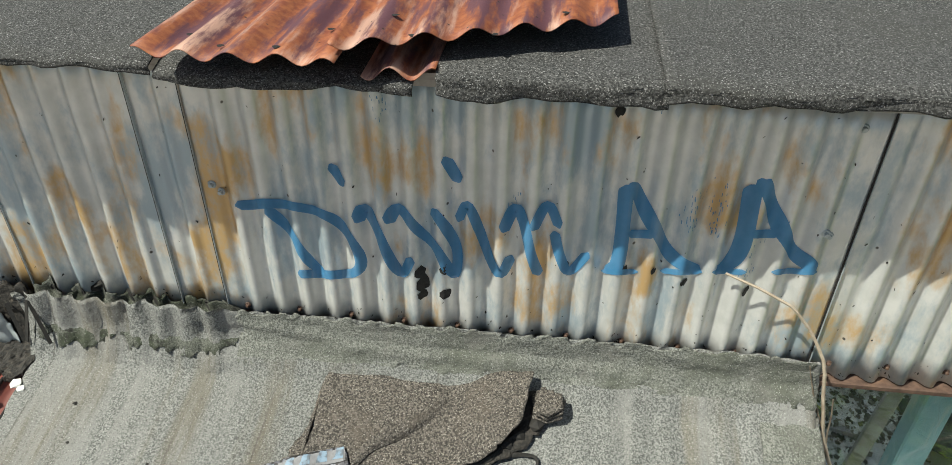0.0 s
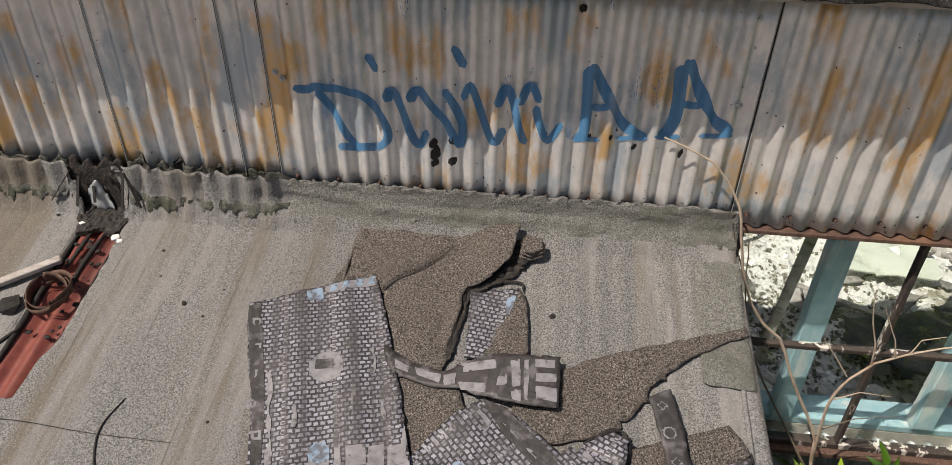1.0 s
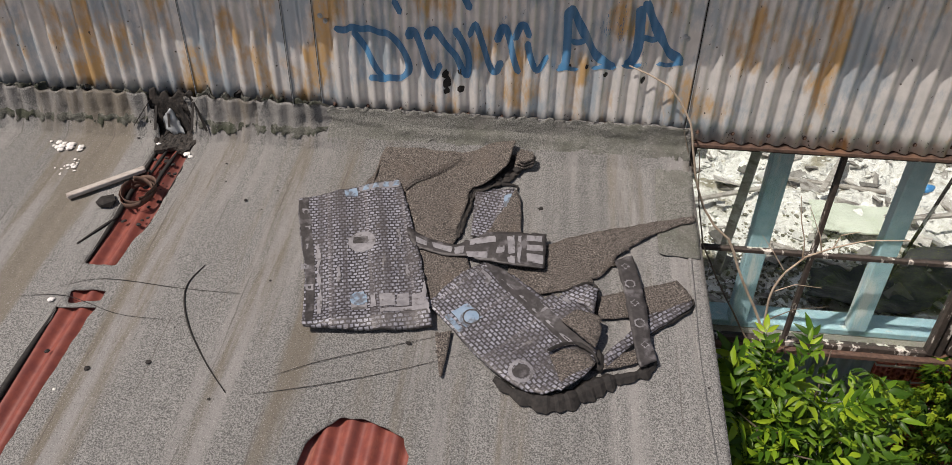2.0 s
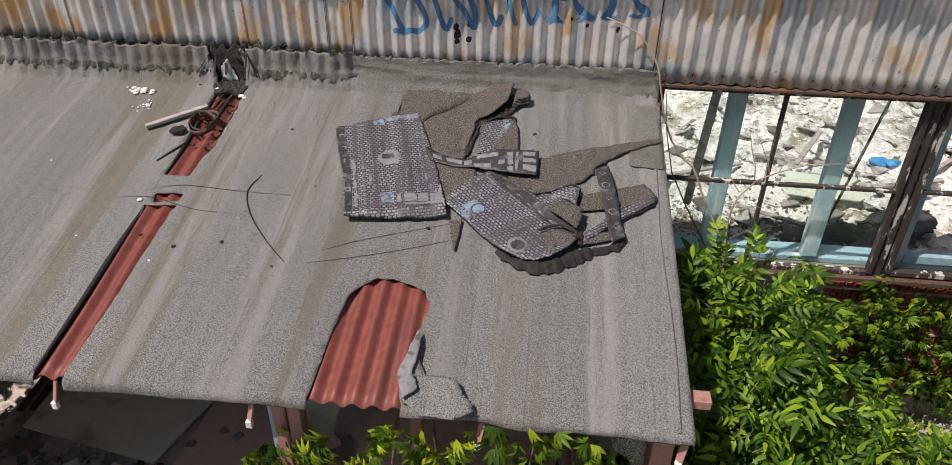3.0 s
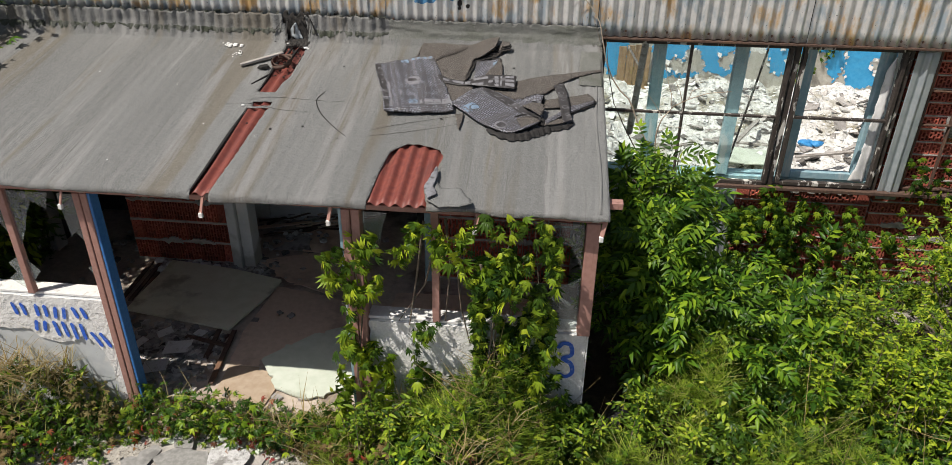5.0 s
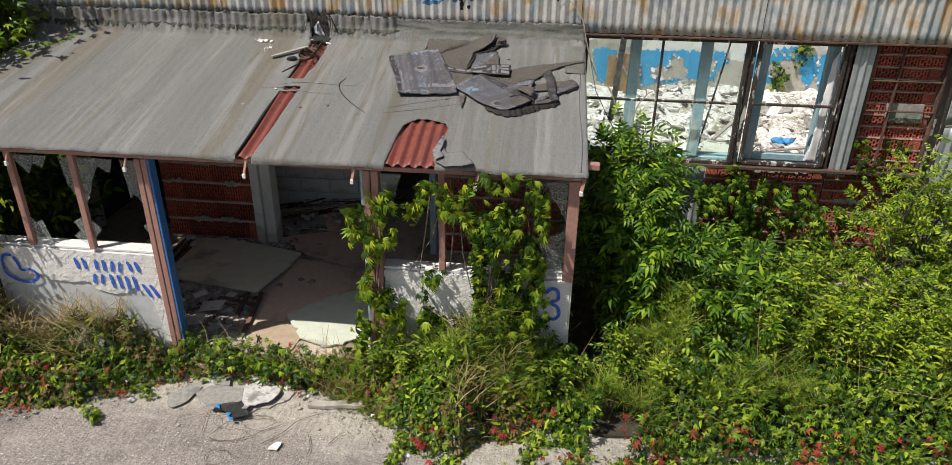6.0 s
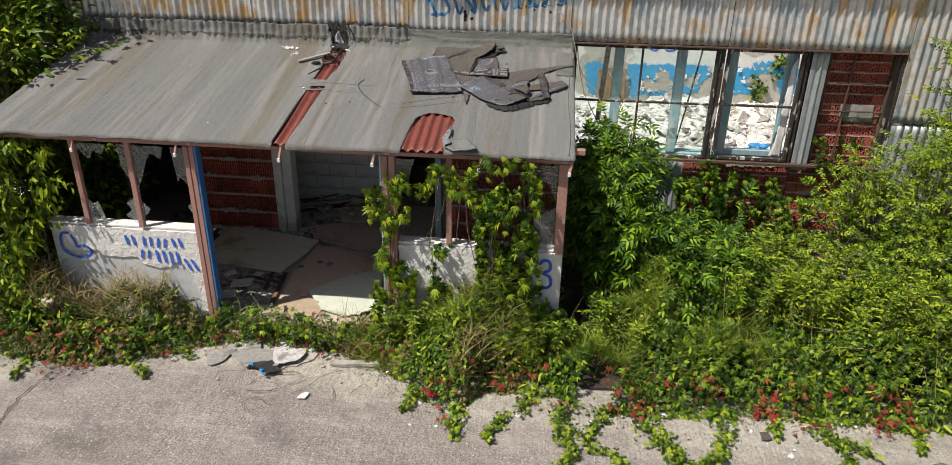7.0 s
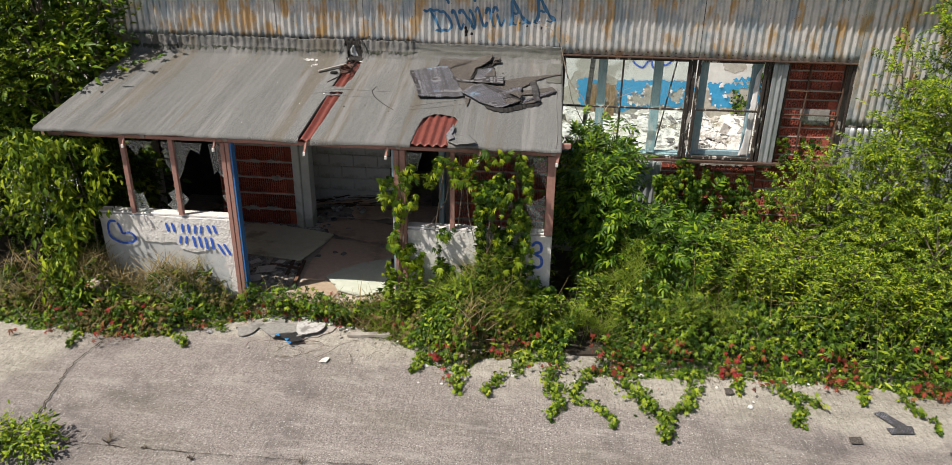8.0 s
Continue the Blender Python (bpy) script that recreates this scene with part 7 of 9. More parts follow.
# folded flap beside the red gap
roof_piece("felt_flap", [(-0.30, -0.455), (-0.24, -0.34), (-0.184, -0.44), (-0.051, -0.470), (0.01, -0.55), (0.045, -0.600), (-0.035, -0.655), (-0.178, -0.630), (-0.27, -0.56)], 0,
           lambda u, v: 0.010 + 0.030 * max(0, math.sin(u * 11 + 0.4)) - 0.05 * max(0, -v - 0.08), FELT, "folded-back grey felt flap beside a gap", "felt flap", step=0.015)
roof_piece("felt_flap", [(-0.300, -0.46), (-0.245, -0.22), (-0.225, -0.30), (-0.235, -0.44), (-0.20, -0.52), (-0.255, -0.575)], 0, lambda u, v: 0.030, PALE, "pale underside of a turned-back felt edge", "felt flap", step=0.012)
# charred bed and burnt felt foot where the felt burned off by the wall
q = rough_line([(-1.895, 1.66), (-1.80, 1.665), (-1.71, 1.66), (-1.675, 1.58), (-1.665, 1.49), (-1.70, 1.455), (-1.76, 1.475), (-1.855, 1.445), (-1.880, 1.53)], 0.02, 0.02, 4)
bp, bf = cut_grid(-1.95, -1.63, 1.40, 1.70, 0.009, q)
tagged(part("charred_bitumen", slab([(x, y, roof_z(y) + 0.004 + 0.018 * abs(n3(x * 30, y * 30, 2)) + 0.012 * abs(n3(x * 80, y * 80, 5)) + 0.03 * max(0, y - 1.6)) for x, y in bp], bf, (0, 0, -0.02)), CHAR_AND_GAP), "black crumbling burnt bitumen by the wall", "bitumen", kind="stuff")
q = rough_line([(-1.94, 2.70), (-1.93, 2.80), (-1.89, 2.86), (-1.86, 2.80), (-1.83, 2.84), (-1.79, 2.81), (-1.75, 2.875), (-1.72, 2.83), (-1.69, 2.86), (-1.665, 2.78), (-1.665, 2.66), (-1.70, 2.615), (-1.86, 2.60), (-1.92, 2.63)], 0.022, 0.015, 2)
bp, bf = cut_grid(-1.98, -1.63, 2.56, 2.90, 0.010, q)
foot = tagged(part("burnt_foot", slab([(x, 1.628 - 0.014 * abs(n3(x * 22, z * 18, 3)) - 0.10 * max(0, 2.72 - z), z) for x, z in bp], bf, (0, 0.012, 0)), CHAR_AND_GAP, None, "", True), "black burnt felt hanging in tatters at the wall foot", "felt scrap")
q = rough_line([(-1.855, 2.70), (-1.80, 2.765), (-1.775, 2.70), (-1.745, 2.625), (-1.80, 2.605), (-1.84, 2.65)], 0.014, 0.012, 8)
bp, bf = cut_grid(-1.9, -1.7, 2.58, 2.80, 0.010, q)
part("bare_sheet", slab([(x, 1.606 - 0.014 * abs(n3(x * 22, z * 18, 3)) - 0.11 * max(0, 2.72 - z) + 0.008 * math.sin(x * 70), z) for x, z in bp], bf, (0, 0.004, 0)), GALV, foot, "bare metal showing through the burnt felt", True)
for k in range(6):
    x = -1.93 + 0.05 * k + 0.02 * rng.normal()
    part("tatter", beam((x, 1.612, 2.76 + 0.05 * rng.random()), (x + 0.05 * rng.normal(), 1.570 - 0.03 * rng.random(), 2.62 + 0.05 * rng.random()), 0.012, 0.003, 0.0), BITUMEN_AND_SHADE, foot, "charred strip")
# bitumen smears at the feet of the ribs
x = -4.75
spots = [(-1.60, 2.815, 0.020, 0.022), (-1.44, 2.83, 0.024, 0.022)]
while x < -1.05:
    if rng.random() < 0.75 and abs(x + 1.8) > 0.15:
        spots.append((x + 0.01 * rng.normal(), 2.800 + 0.008 * rng.normal(), rng.uniform(0.010, 0.026), rng.uniform(0.010, 0.024)))
    x += PITCH
for i, (x, z, w, h) in enumerate(spots):
    ring = [(x + w * math.cos(t) * (1 + 0.6 * n3(i * 7 + math.cos(t) * 2, math.sin(t) * 2)), z + h * math.sin(t) * (1 + 0.6 * n3(i * 5 + math.sin(t) * 2, math.cos(t) * 2))) for t in np.linspace(0, 6.283, 15)[:-1]]
    k = [j for j, pn in enumerate(PANELS) if pn[0] <= x < pn[1]][0]
    a, b, z0, dy = PANELS[k]
    tagged(part("bitumen_smear", slab([(u, clad_y(u, v, a, b, WALL_Y - dy) - 0.006, v) for u, v in ring], [tuple(range(14))[::-1]], (0, 0.004, 0)), BITUMEN_AND_SHADE), "black bitumen smear on the cladding foot", "bitumen smear", "bitumen smears")
# plank, coil, stones
pk = part("plank", beam((-2.130, 1.070, roof_z(1.07) + 0.020), (-1.825, 1.288, roof_z(1.288) + 0.030), 0.040, 0.022), WOOD)
tagged(pk, "grey weathered wooden plank lying on the felt", "plank")
def strap_loop(cx, cy, r, h, z, t0, t1, lean):
    v = []
    ts = np.linspace(t0, t1, 34)
    for t in ts:
        x, y = cx + r * math.cos(t) * (1 + 0.06 * math.sin(3 * t)), cy + r * 1.05 * math.sin(t)
        zz = roof_z(y) + z + lean * math.cos(t)
        v += [(x, y, zz), (x + 0.25 * h * math.cos(t), y + 0.25 * h * math.sin(t), zz + h)]
    return slab(v, [(2 * i, 2 * i + 1, 2 * i + 3, 2 * i + 2) for i in range(len(ts) - 1)], (0.002, 0.002, 0))


strap = thing("strap_coil", (-1.78, 1.11, roof_z(1.11)), "coiled dark brown rusty strap on the felt", "coil")
for r, h, z, t0, t1, ln in ((0.078, 0.034, 0.010, 0.2, 6.3, 0.012), (0.070, 0.030, 0.024, 1.5, 7.4, -0.010), (0.082, 0.028, 0.034, -0.6, 3.6, 0.016), (0.060, 0.026, 0.044, -1.0, 2.2, -0.02)):
    part("loop", strap_loop(-1.783, 1.112, r, h, z, t0, t1, ln), RAIL, strap, "", True)
b = stone(0.05, 2.2, 0.45)
b.transform(Matrix.Translation((-1.93, 1.06, roof_z(1.06) + 0.015)))
tagged(part("felt_lump", b, BITUMEN_AND_SHADE), "black lump of torn felt", "felt scrap")
tear([(-1.83, 0.98), (-1.88, 0.90), (-1.94, 0.80)], 0.010, "dark strip of torn felt edge")
# black strips paint the shade along the slot's edges and ridges
for pts, r in (([(-1.852, 1.46), (-1.850, 1.2), (-1.844, 0.95), (-1.850, 0.70)], 0.020), ([(-1.668, 1.46), (-1.664, 1.25), (-1.660, 1.0), (-1.694, 0.80)], 0.007), ([(-1.850, 0.44), (-1.856, 0.1), (-1.862, -0.3), (-1.870, -0.58)], 0.020), ([(-1.740, 1.47), (-1.752, 1.30), (-1.745, 1.16)], 0.014), ([(-1.800, 1.47), (-1.805, 1.38), (-1.812, 1.28)], 0.012)):
    tear(pts, r, "black strip painting shade along the torn slot edge", -0.006)
bits = []
for i in range(40):
    y = rng.uniform(0.95, 1.45)
    b = stone(rng.uniform(0.005, 0.016), i * 1.9, 0.5)
    b.transform(Matrix.Translation((-1.765 + 0.035 * rng.normal(), y, roof_z(y) - 0.010)))
    me = bpy.data.meshes.new("join")
    b.to_mesh(me)
    b.free()
    bits.append(([v.co.copy() for v in me.vertices], [tuple(p.vertices) for p in me.polygons]))
    bpy.data.meshes.remove(me)
tagged(part("slot_debris", join(bits), BITUMEN_AND_SHADE), "black crumbs of bitumen lying in the open slot", "debris", kind="stuff")
flakes = [(-2.35 + 0.045 * rng.normal(), 1.455 + 0.02 * rng.normal(), rng.uniform(0.006, 0.024), 1) for i in range(16)] + [(-2.245 + 0.03 * rng.normal(), 1.30 + 0.035 * rng.normal(), rng.uniform(0.003, 0.011), 1) for i in range(20)]
stones = flakes + [(-2.26, 1.425, 0.016, 1), (-2.25, 1.43, 0.010, 1), (-2.23, 1.30, 0.009, 1), (-2.26, 1.31, 0.010, 1), (-2.22, 1.33, 0.008, 1), (-2.28, 1.28, 0.007, 1), (-1.676, 1.445, 0.022, 1), (-1.65, 1.43, 0.015, 1), (-1.858, 1.514, 0.016, 1),
          (-1.893, 0.484, 0.016, 1), (-1.652, 0.073, 0.008, 1), (-1.772, 0.235, 0.012, 0), (-1.255, 1.151, 0.011, 0), (-1.568, 0.175, 0.013, 0), (-1.337, 0.226, 0.013, 0), (-1.034, 0.094, 0.008, 0), (-1.986, 1.55, 0.011, 0), (0.18, 1.235, 0.014, 0),
          (-0.315, 0.422, 0.011, 0), (0.876, 0.338, 0.008, 0), (-1.445, 1.40, 0.008, 0), (-1.40, 1.27, 0.006, 0), (-1.12, 1.23, 0.007, 0), (-1.16, 1.10, 0.006, 0), (-0.98, 0.68, 0.007, 0), (-1.30, 0.40, 0.006, 0), (-2.55, 0.75, 0.006, 1), (-2.1, 0.2, 0.006, 1), (-2.9, 0.4, 0.007, 0), (-3.3, 0.9, 0.006, 1), (-2.6, -0.3, 0.006, 1)]
for x, y, s, pale in stones:
    b = stone(s, x * 7 + y * 3, 0.42)
    b.transform(Matrix.Translation((x, y, roof_z(y) + s * 0.3)))
    tagged(part("pebble", b, WHITE if pale else BITUMEN_AND_SHADE), "small white plaster crumb on the felt" if pale else "small dark pebble on the felt", "pebble", "pebbles on the canopy")

# ---- vegetation ----
def blade(length, width, droop=0.12, base=0):
    v = [(0, 0, 0), (width * 0.46, length * 0.32, 0.10 * width), (width * 0.34, length * 0.66, 0.04 * width - droop * length * 0.35), (0, length, -droop * length),
         (-width * 0.34, length * 0.66, 0.04 * width - droop * length * 0.35), (-width * 0.46, length * 0.32, 0.10 * width), (0, length * 0.40, -0.10 * width)]
    f = [(0, 1, 6), (1, 2, 6), (2, 3, 6), (3, 4, 6), (4, 5, 6), (5, 0, 6)]
    return np.array(v), f


def leaflet(length, width, droop=0.12):
    """A folded leaflet of four faces, for leaves that lie in masses."""
    v = [(0, 0, 0), (width * 0.5, length * 0.48, 0.06 * width - droop * length * 0.25), (0, length, -droop * length), (-width * 0.5, length * 0.48, 0.06 * width - droop * length * 0.25), (0, length * 0.46, -0.14 * width - droop * length * 0.2)]
    return np.array(v), [(0, 1, 4), (1, 2, 4), (2, 3, 4), (3, 0, 4)]


def palmate(size, n=5, make=blade, spread=84, wide=0.34):
    v, f = [(0, 0, 0)], []
    for k in range(n):
        a = radians(-spread + 2 * spread * k / (n - 1))
        L = size * (1 - 0.30 * abs(k - (n - 1) / 2) / ((n - 1) / 2))
        bv, bf = make(L, L * wide, 0.55)
        c, s = math.cos(a), math.sin(a)
        rot = np.array([[c, s, 0], [-s, c, 0], [0, 0, 1]])
        bv = bv @ rot.T
        off = len(v) - 1
        v += [tuple(p) for p in bv[1:]]
        f += [tuple(0 if i == 0 else i + off for i in q) for q in bf]
    return np.array(v), f


def pinnate(size, pairs=3, wide=0.34, leaflet=0.42, make=blade):
    v, f = [], []
    base = []
    for k in range(pairs + 1):
        base.append((0, size * (0.25 + 0.75 * k / (pairs + 0.6)) if k < pairs else size * 0.72, -0.10 * size * (k / pairs) ** 2))
    for k in range(pairs):
        for sgn in (-1, 1):
            a = sgn * radians(62 - 6 * k)
            L = size * leaflet * (1 - 0.08 * abs(k - 1))
            bv, bf = make(L, L * wide, 0.42)
            c, s = math.cos(a), math.sin(a)
            bv = bv @ np.array([[c, s, 0], [-s, c, 0], [0, 0, 1]]).T + np.array(base[k])
            n = len(v)
            v += [tuple(p) for p in bv]
            f += [tuple(i + n for i in q) for q in bf]
    L = size * leaflet * 1.1
    bv, bf = make(L, L * wide, 0.42)
    n = len(v)
    v += [tuple(p) for p in bv + np.array(base[-1])]
    f += [tuple(i + n for i in q) for q in bf]
    m = len(v)
    v += [(0, 0, 0), (0.006, size * 0.4, -0.01 * size), (0, size * 0.75, -0.10 * size)]
    f.append((m, m + 1, m + 2))
    return np.array(v), f


def straw(length, width, bend):
    v = [(-width, 0, 0), (width, 0, 0), (-width * 0.7, bend * 0.3, length * 0.5), (width * 0.7, bend * 0.3, length * 0.5), (0, bend, length * 0.95)]
    return np.array(v), [(0, 1, 3), (0, 3, 2), (2, 3, 4)]


def scattered(name, shapes, pos, rot, size, pick, material):
    """One mesh of many leaves: shapes are templates, pick says which, rot the 3 x 3 turns."""
    vs, fs, n = [], [], 0
    for k, (tv, tf) in enumerate(shapes):
        m = pick == k
        if not m.any():
            continue
        p = np.einsum("nij,vj->nvi", rot[m], tv) * size[m][:, None, None] + pos[m][:, None, :]
        cnt = len(p)
        f = np.array(tf)[None] + (np.arange(cnt) * len(tv))[:, None, None] + n
        vs.append(p.reshape(-1, 3))
        fs.append(f.reshape(-1, 3))
        n += cnt * len(tv)
    v, f = np.concatenate(vs), np.concatenate(fs)
    me = bpy.data.meshes.new(name)
    me.vertices.add(len(v))
    me.vertices.foreach_set("co", v.astype(np.float32).ravel())
    me.loops.add(f.size)
    me.loops.foreach_set("vertex_index", f.astype(np.int32).ravel())
    me.polygons.add(len(f))
    me.polygons.foreach_set("loop_start", np.arange(0, f.size, 3, dtype=np.int32))
    me.polygons.foreach_set("loop_total", np.full(len(f), 3, dtype=np.int32))
    me.update(calc_edges=True)
    me.validate()
    me.materials.append(material)
    return me


def turns(tip, nrm):
    """Turns that lead the leaf's y to tip and its z near nrm."""
    t = tip / (np.linalg.norm(tip, axis=1)[:, None] + 1e-9)
    x = np.cross(t, nrm)
    x /= np.linalg.norm(x, axis=1)[:, None] + 1e-9
    z = np.cross(x, t)
    return np.stack([x, t, z], 2)


def facing(n, up, spread=0.46, out=None, droop=0.35):
    """Leaf turns: normals round up (one vector or many), tips drooping outward."""
    nrm = np.array(up, float) + rng.normal(0, spread, (n, 3))
    nrm /= np.linalg.norm(nrm, axis=1)[:, None]
    tip = rng.normal(0, 1, (n, 3)) if out is None else out + rng.normal(0, 0.7, (n, 3))
    tip[:, 2] -= droop
    tip -= (tip * nrm).sum(1)[:, None] * nrm * 0.8
    return turns(tip, nrm)


SHAPE_CREEPER = [palmate(0.080, 5, blade, 62, 0.36), palmate(0.065, 5, blade, 70, 0.38), palmate(0.060, 3, blade, 50, 0.42), palmate(0.090, 5, blade, 56, 0.33)]
SHAPE_MASS = [palmate(0.075, 5, leaflet), palmate(0.060, 5, leaflet), palmate(0.050, 3, leaflet), palmate(0.085, 5, leaflet)]
SHAPE_ELDER = [pinnate(0.20, 3, 0.37, 0.50), pinnate(0.16, 2, 0.42, 0.56), pinnate(0.22, 3, 0.33, 0.48), pinnate(0.18, 3, 0.38, 0.46)]
SHAPE_SMALL = [pinnate(0.13, 4, 0.46, 0.25, leaflet), pinnate(0.11, 3, 0.50, 0.30, leaflet), pinnate(0.15, 4, 0.42, 0.22, leaflet)]
SHAPE_SCRUB = [blade(0.060, 0.026), blade(0.045, 0.022), blade(0.075, 0.022), blade(0.04, 0.028)]
SHAPE_GRASS = [straw(0.18, 0.0036, 0.18), straw(0.13, 0.0036, 0.16), straw(0.20, 0.0034, 0.24), straw(0.16, 0.0038, -0.18)]
SHAPE_VINE = [blade(0.085, 0.040, 0.30), blade(0.070, 0.034, 0.2), blade(0.095, 0.038, 0.35), pinnate(0.14, 1, 0.46, 0.55)]
SHAPE_STALK = [straw(0.55, 0.0022, 0.30), straw(0.42, 0.0020, 0.34), straw(0.70, 0.0024, 0.25)]


def vary(n, k):
    return rng.integers(0, k, n)


def foliage(name, shapes, pos, rot, material, lo=0.7, hi=1.25):
    n = len(pos)
    return scattered(name, shapes, pos, rot, rng.uniform(lo, hi, n), vary(n, len(shapes)), material)


EDGE_X = [-7.0, -5.4, -4.0, -3.3, -2.85, -2.5, -2.2, -1.75, -1.4, -0.8, -0.35, -0.05, 0.25, 0.6, 1.2, 1.9, 2.6, 3.3, 4.0, 4.6, 6.0, 8.0]
EDGE_Y = [-1.1, -1.16, -1.32, -1.25, -0.90, -0.70, -0.62, -0.62, -0.80, -1.05, -1.40, -1.62, -1.20, -1.22, -1.38, -1.40, -1.34, -1.36, -1.30, -1.38, -1.5, -1.5]


def edge_y(x):
    return np.interp(x, EDGE_X, EDGE_Y)


def n2(p, k, s=0.0):
    return np.array([n3(a * k + s, b * k, s) for a, b in p[:, :2]])


def cover(p):
    """Height of the undergrowth over the yard."""
    x, y = p[:, 0], p[:, 1]
    d = y - edge_y(x)
    left = np.clip((0.95 - x) / 0.3, 0, 1)
    back = np.clip((y + 0.55) / 2.1, 0, 1)
    right = 0.10 + np.clip(d, 0, 0.5) * 0.62 + back * (0.50 + 0.18 * np.sin(x * 1.7 + 0.4))
    right += 0.35 * np.exp(-((x - 2.1) / 0.7) ** 2 - ((y - 0.1) / 0.7) ** 2) + 0.25 * np.exp(-((x - 4.6) / 1.1) ** 2 - ((y + 0.2) / 0.8) ** 2)
    right -= 0.45 * np.exp(-((x - 3.95) / 0.35) ** 2 - ((y - 1.4) / 0.5) ** 2)
    right -= 0.75 * np.exp(-((x - 2.1) / 0.35) ** 2 - ((y - 1.2) / 0.6) ** 2)
    right -= 0.50 * np.exp(-((x - 2.15) / 0.45) ** 2 - ((y - 0.35) / 0.35) ** 2) + 0.35 * np.exp(-((x - 1.35) / 0.25) ** 2 - ((y - 0.1) / 0.35) ** 2)
    right -= 0.55 * np.exp(-((x - 1.08) / 0.22) ** 2 - ((y + 0.1) / 0.5) ** 2)
    low = 0.07 + np.clip(d, 0, 0.6) * 0.48 + 0.10 * np.exp(-((x + 4.6) / 0.9) ** 2) + 0.10 * np.exp(-((x + 3.4) / 0.6) ** 2)
    low += 0.34 * np.exp(-((x - 0.25) / 0.6) ** 2) * np.clip(d / 0.5, 0, 1)
    h = left * low + (1 - left) * right
    return np.maximum(0.03, h * (1 + 0.75 * n2(p, 1.9, 3.1)) + 0.20 * n2(p, 4.4, 1.7) + 0.14 * n2(p, 8.5, 6.3)) * np.clip(d / 0.12, 0.25, 1)


def slope(p):
    """Normals of the undergrowth's surface, so that each hummock is shaded round."""
    e = 0.04
    gx = (cover(p + np.array((e, 0, 0))) - cover(p - np.array((e, 0, 0)))) / (2 * e)
    gy = (cover(p + np.array((0, e, 0))) - cover(p - np.array((0, e, 0)))) / (2 * e)
    n = np.stack([-0.8 * gx, -0.8 * gy, np.ones(len(p))], 1)
    return n / np.linalg.norm(n, axis=1)[:, None] + UP * 0.35


def undergrowth(n, x0, x1, y0, y1, deep, accept):
    p = np.stack([rng.uniform(x0, x1, n), rng.uniform(y0, y1, n), np.zeros(n)], 1)
    ok = (p[:, 1] > edge_y(p[:, 0]) + 0.10 * n2(p, 4.0, 9)) & ((p[:, 0] > 0.90) | (p[:, 1] < -0.52)) & (p[:, 1] < 1.62) & accept(p) & ~((np.abs(p[:, 0] - 1.05) < 0.12 + 0.05 * np.sin(p[:, 1] * 9)) & (np.abs(p[:, 1] - 0.30) < 0.50))
    p = p[ok]
    h = cover(p)
    p[:, 2] = -0.04 + np.maximum(0.0, h - rng.exponential(deep, len(p)))
    return p


def patchy(k, s, lo):
    return lambda p: n2(p, k, s) > lo


UP = np.array((-0.30, -0.42, 1.0))
soil = [(x, float(edge_y(x)) + 0.34) for x in np.linspace(-9.0, 7.3, 60)] + [(7.3, 1.65), (0.93, 1.65), (0.93, -0.47), (-5.0, -0.47), (-5.2, 3.5), (-9.0, 3.5)]
sp, sf = cut_grid(-9.1, 9.1, -2.1, 3.6, 0.06, rough_line(soil, 0.10, 0.06, 4))
tagged(part("soil_bed", slab([(x, y, -0.020 + 0.012 * n3(x * 4, y * 4)) for x, y in sp], sf, (0, 0, -0.03)), SOIL), "dark soil and leaf litter under the plants", "soil", kind="structure")
p = undergrowth(21000, -6.5, 0.95, -1.9, -0.5, 0.09, patchy(1.3, 2.0, -0.30))
q = np.concatenate([undergrowth(29000, 0.90, 6.4, -2.0, 0.10, 0.12, patchy(1.1, 5.0, -0.34)), undergrowth(9000, 0.90, 7.0, 0.0, 1.62, 0.14, patchy(1.1, 5.0, -0.10))])
door = np.stack([rng.uniform(-2.68, -0.88, 1500), rng.uniform(-0.82, -0.42, 1500), rng.uniform(-0.03, 0.15, 1500)], 1)
door[:, 2] *= 1.35 + 0.7 * np.clip((-1.7 - door[:, 0]) / 0.5, 0, 1) + 0.4 * n2(door, 4.0, 2.0)
pq = np.concatenate([p, q, door[n2(door, 3.0, 12.0) > -0.2]])
tagged(new("creeper_cover", foliage("creeper_cover", SHAPE_MASS, pq, facing(len(pq), slope(pq), 0.55), CREEPER, 0.42, 0.88)), "dense green five-fingered creeper covering the yard edge", "creeper", kind="stuff")
p = undergrowth(15000, -6.5, 0.95, -1.9, -0.5, 0.07, patchy(1.3, 7.0, -0.05))
q = undergrowth(22000, 0.90, 7.0, -2.0, 1.62, 0.12, patchy(1.2, 11.0, 0.05))
pq = np.concatenate([p, q])
tagged(new("scrub_cover", foliage("scrub_cover", SHAPE_SCRUB, pq, facing(len(pq), slope(pq), 0.6), SCRUB, 0.8, 1.5)), "small-leaved green weeds in the undergrowth", "weeds", kind="stuff")
p = undergrowth(1600, -6.5, 0.95, -1.8, -0.5, 0.04, patchy(1.6, 4.0, 0.05))
q = undergrowth(13000, 0.95, 2.9, -0.95, 0.0, 0.07, patchy(2.4, 14.0, -0.06))
r_ = undergrowth(9000, -1.15, 0.95, -1.05, -0.53, 0.05, patchy(1.6, 24.0, -0.12))
pq = np.concatenate([p, q, r_])
pq[:, 2] -= 0.06
nrm = rng.normal(0, 0.32, (len(pq), 3)) + np.array((0, -0.12, 1))
tip = np.cross(nrm, rng.normal(0, 1, (len(pq), 3)))
tip[:, 2] = 0
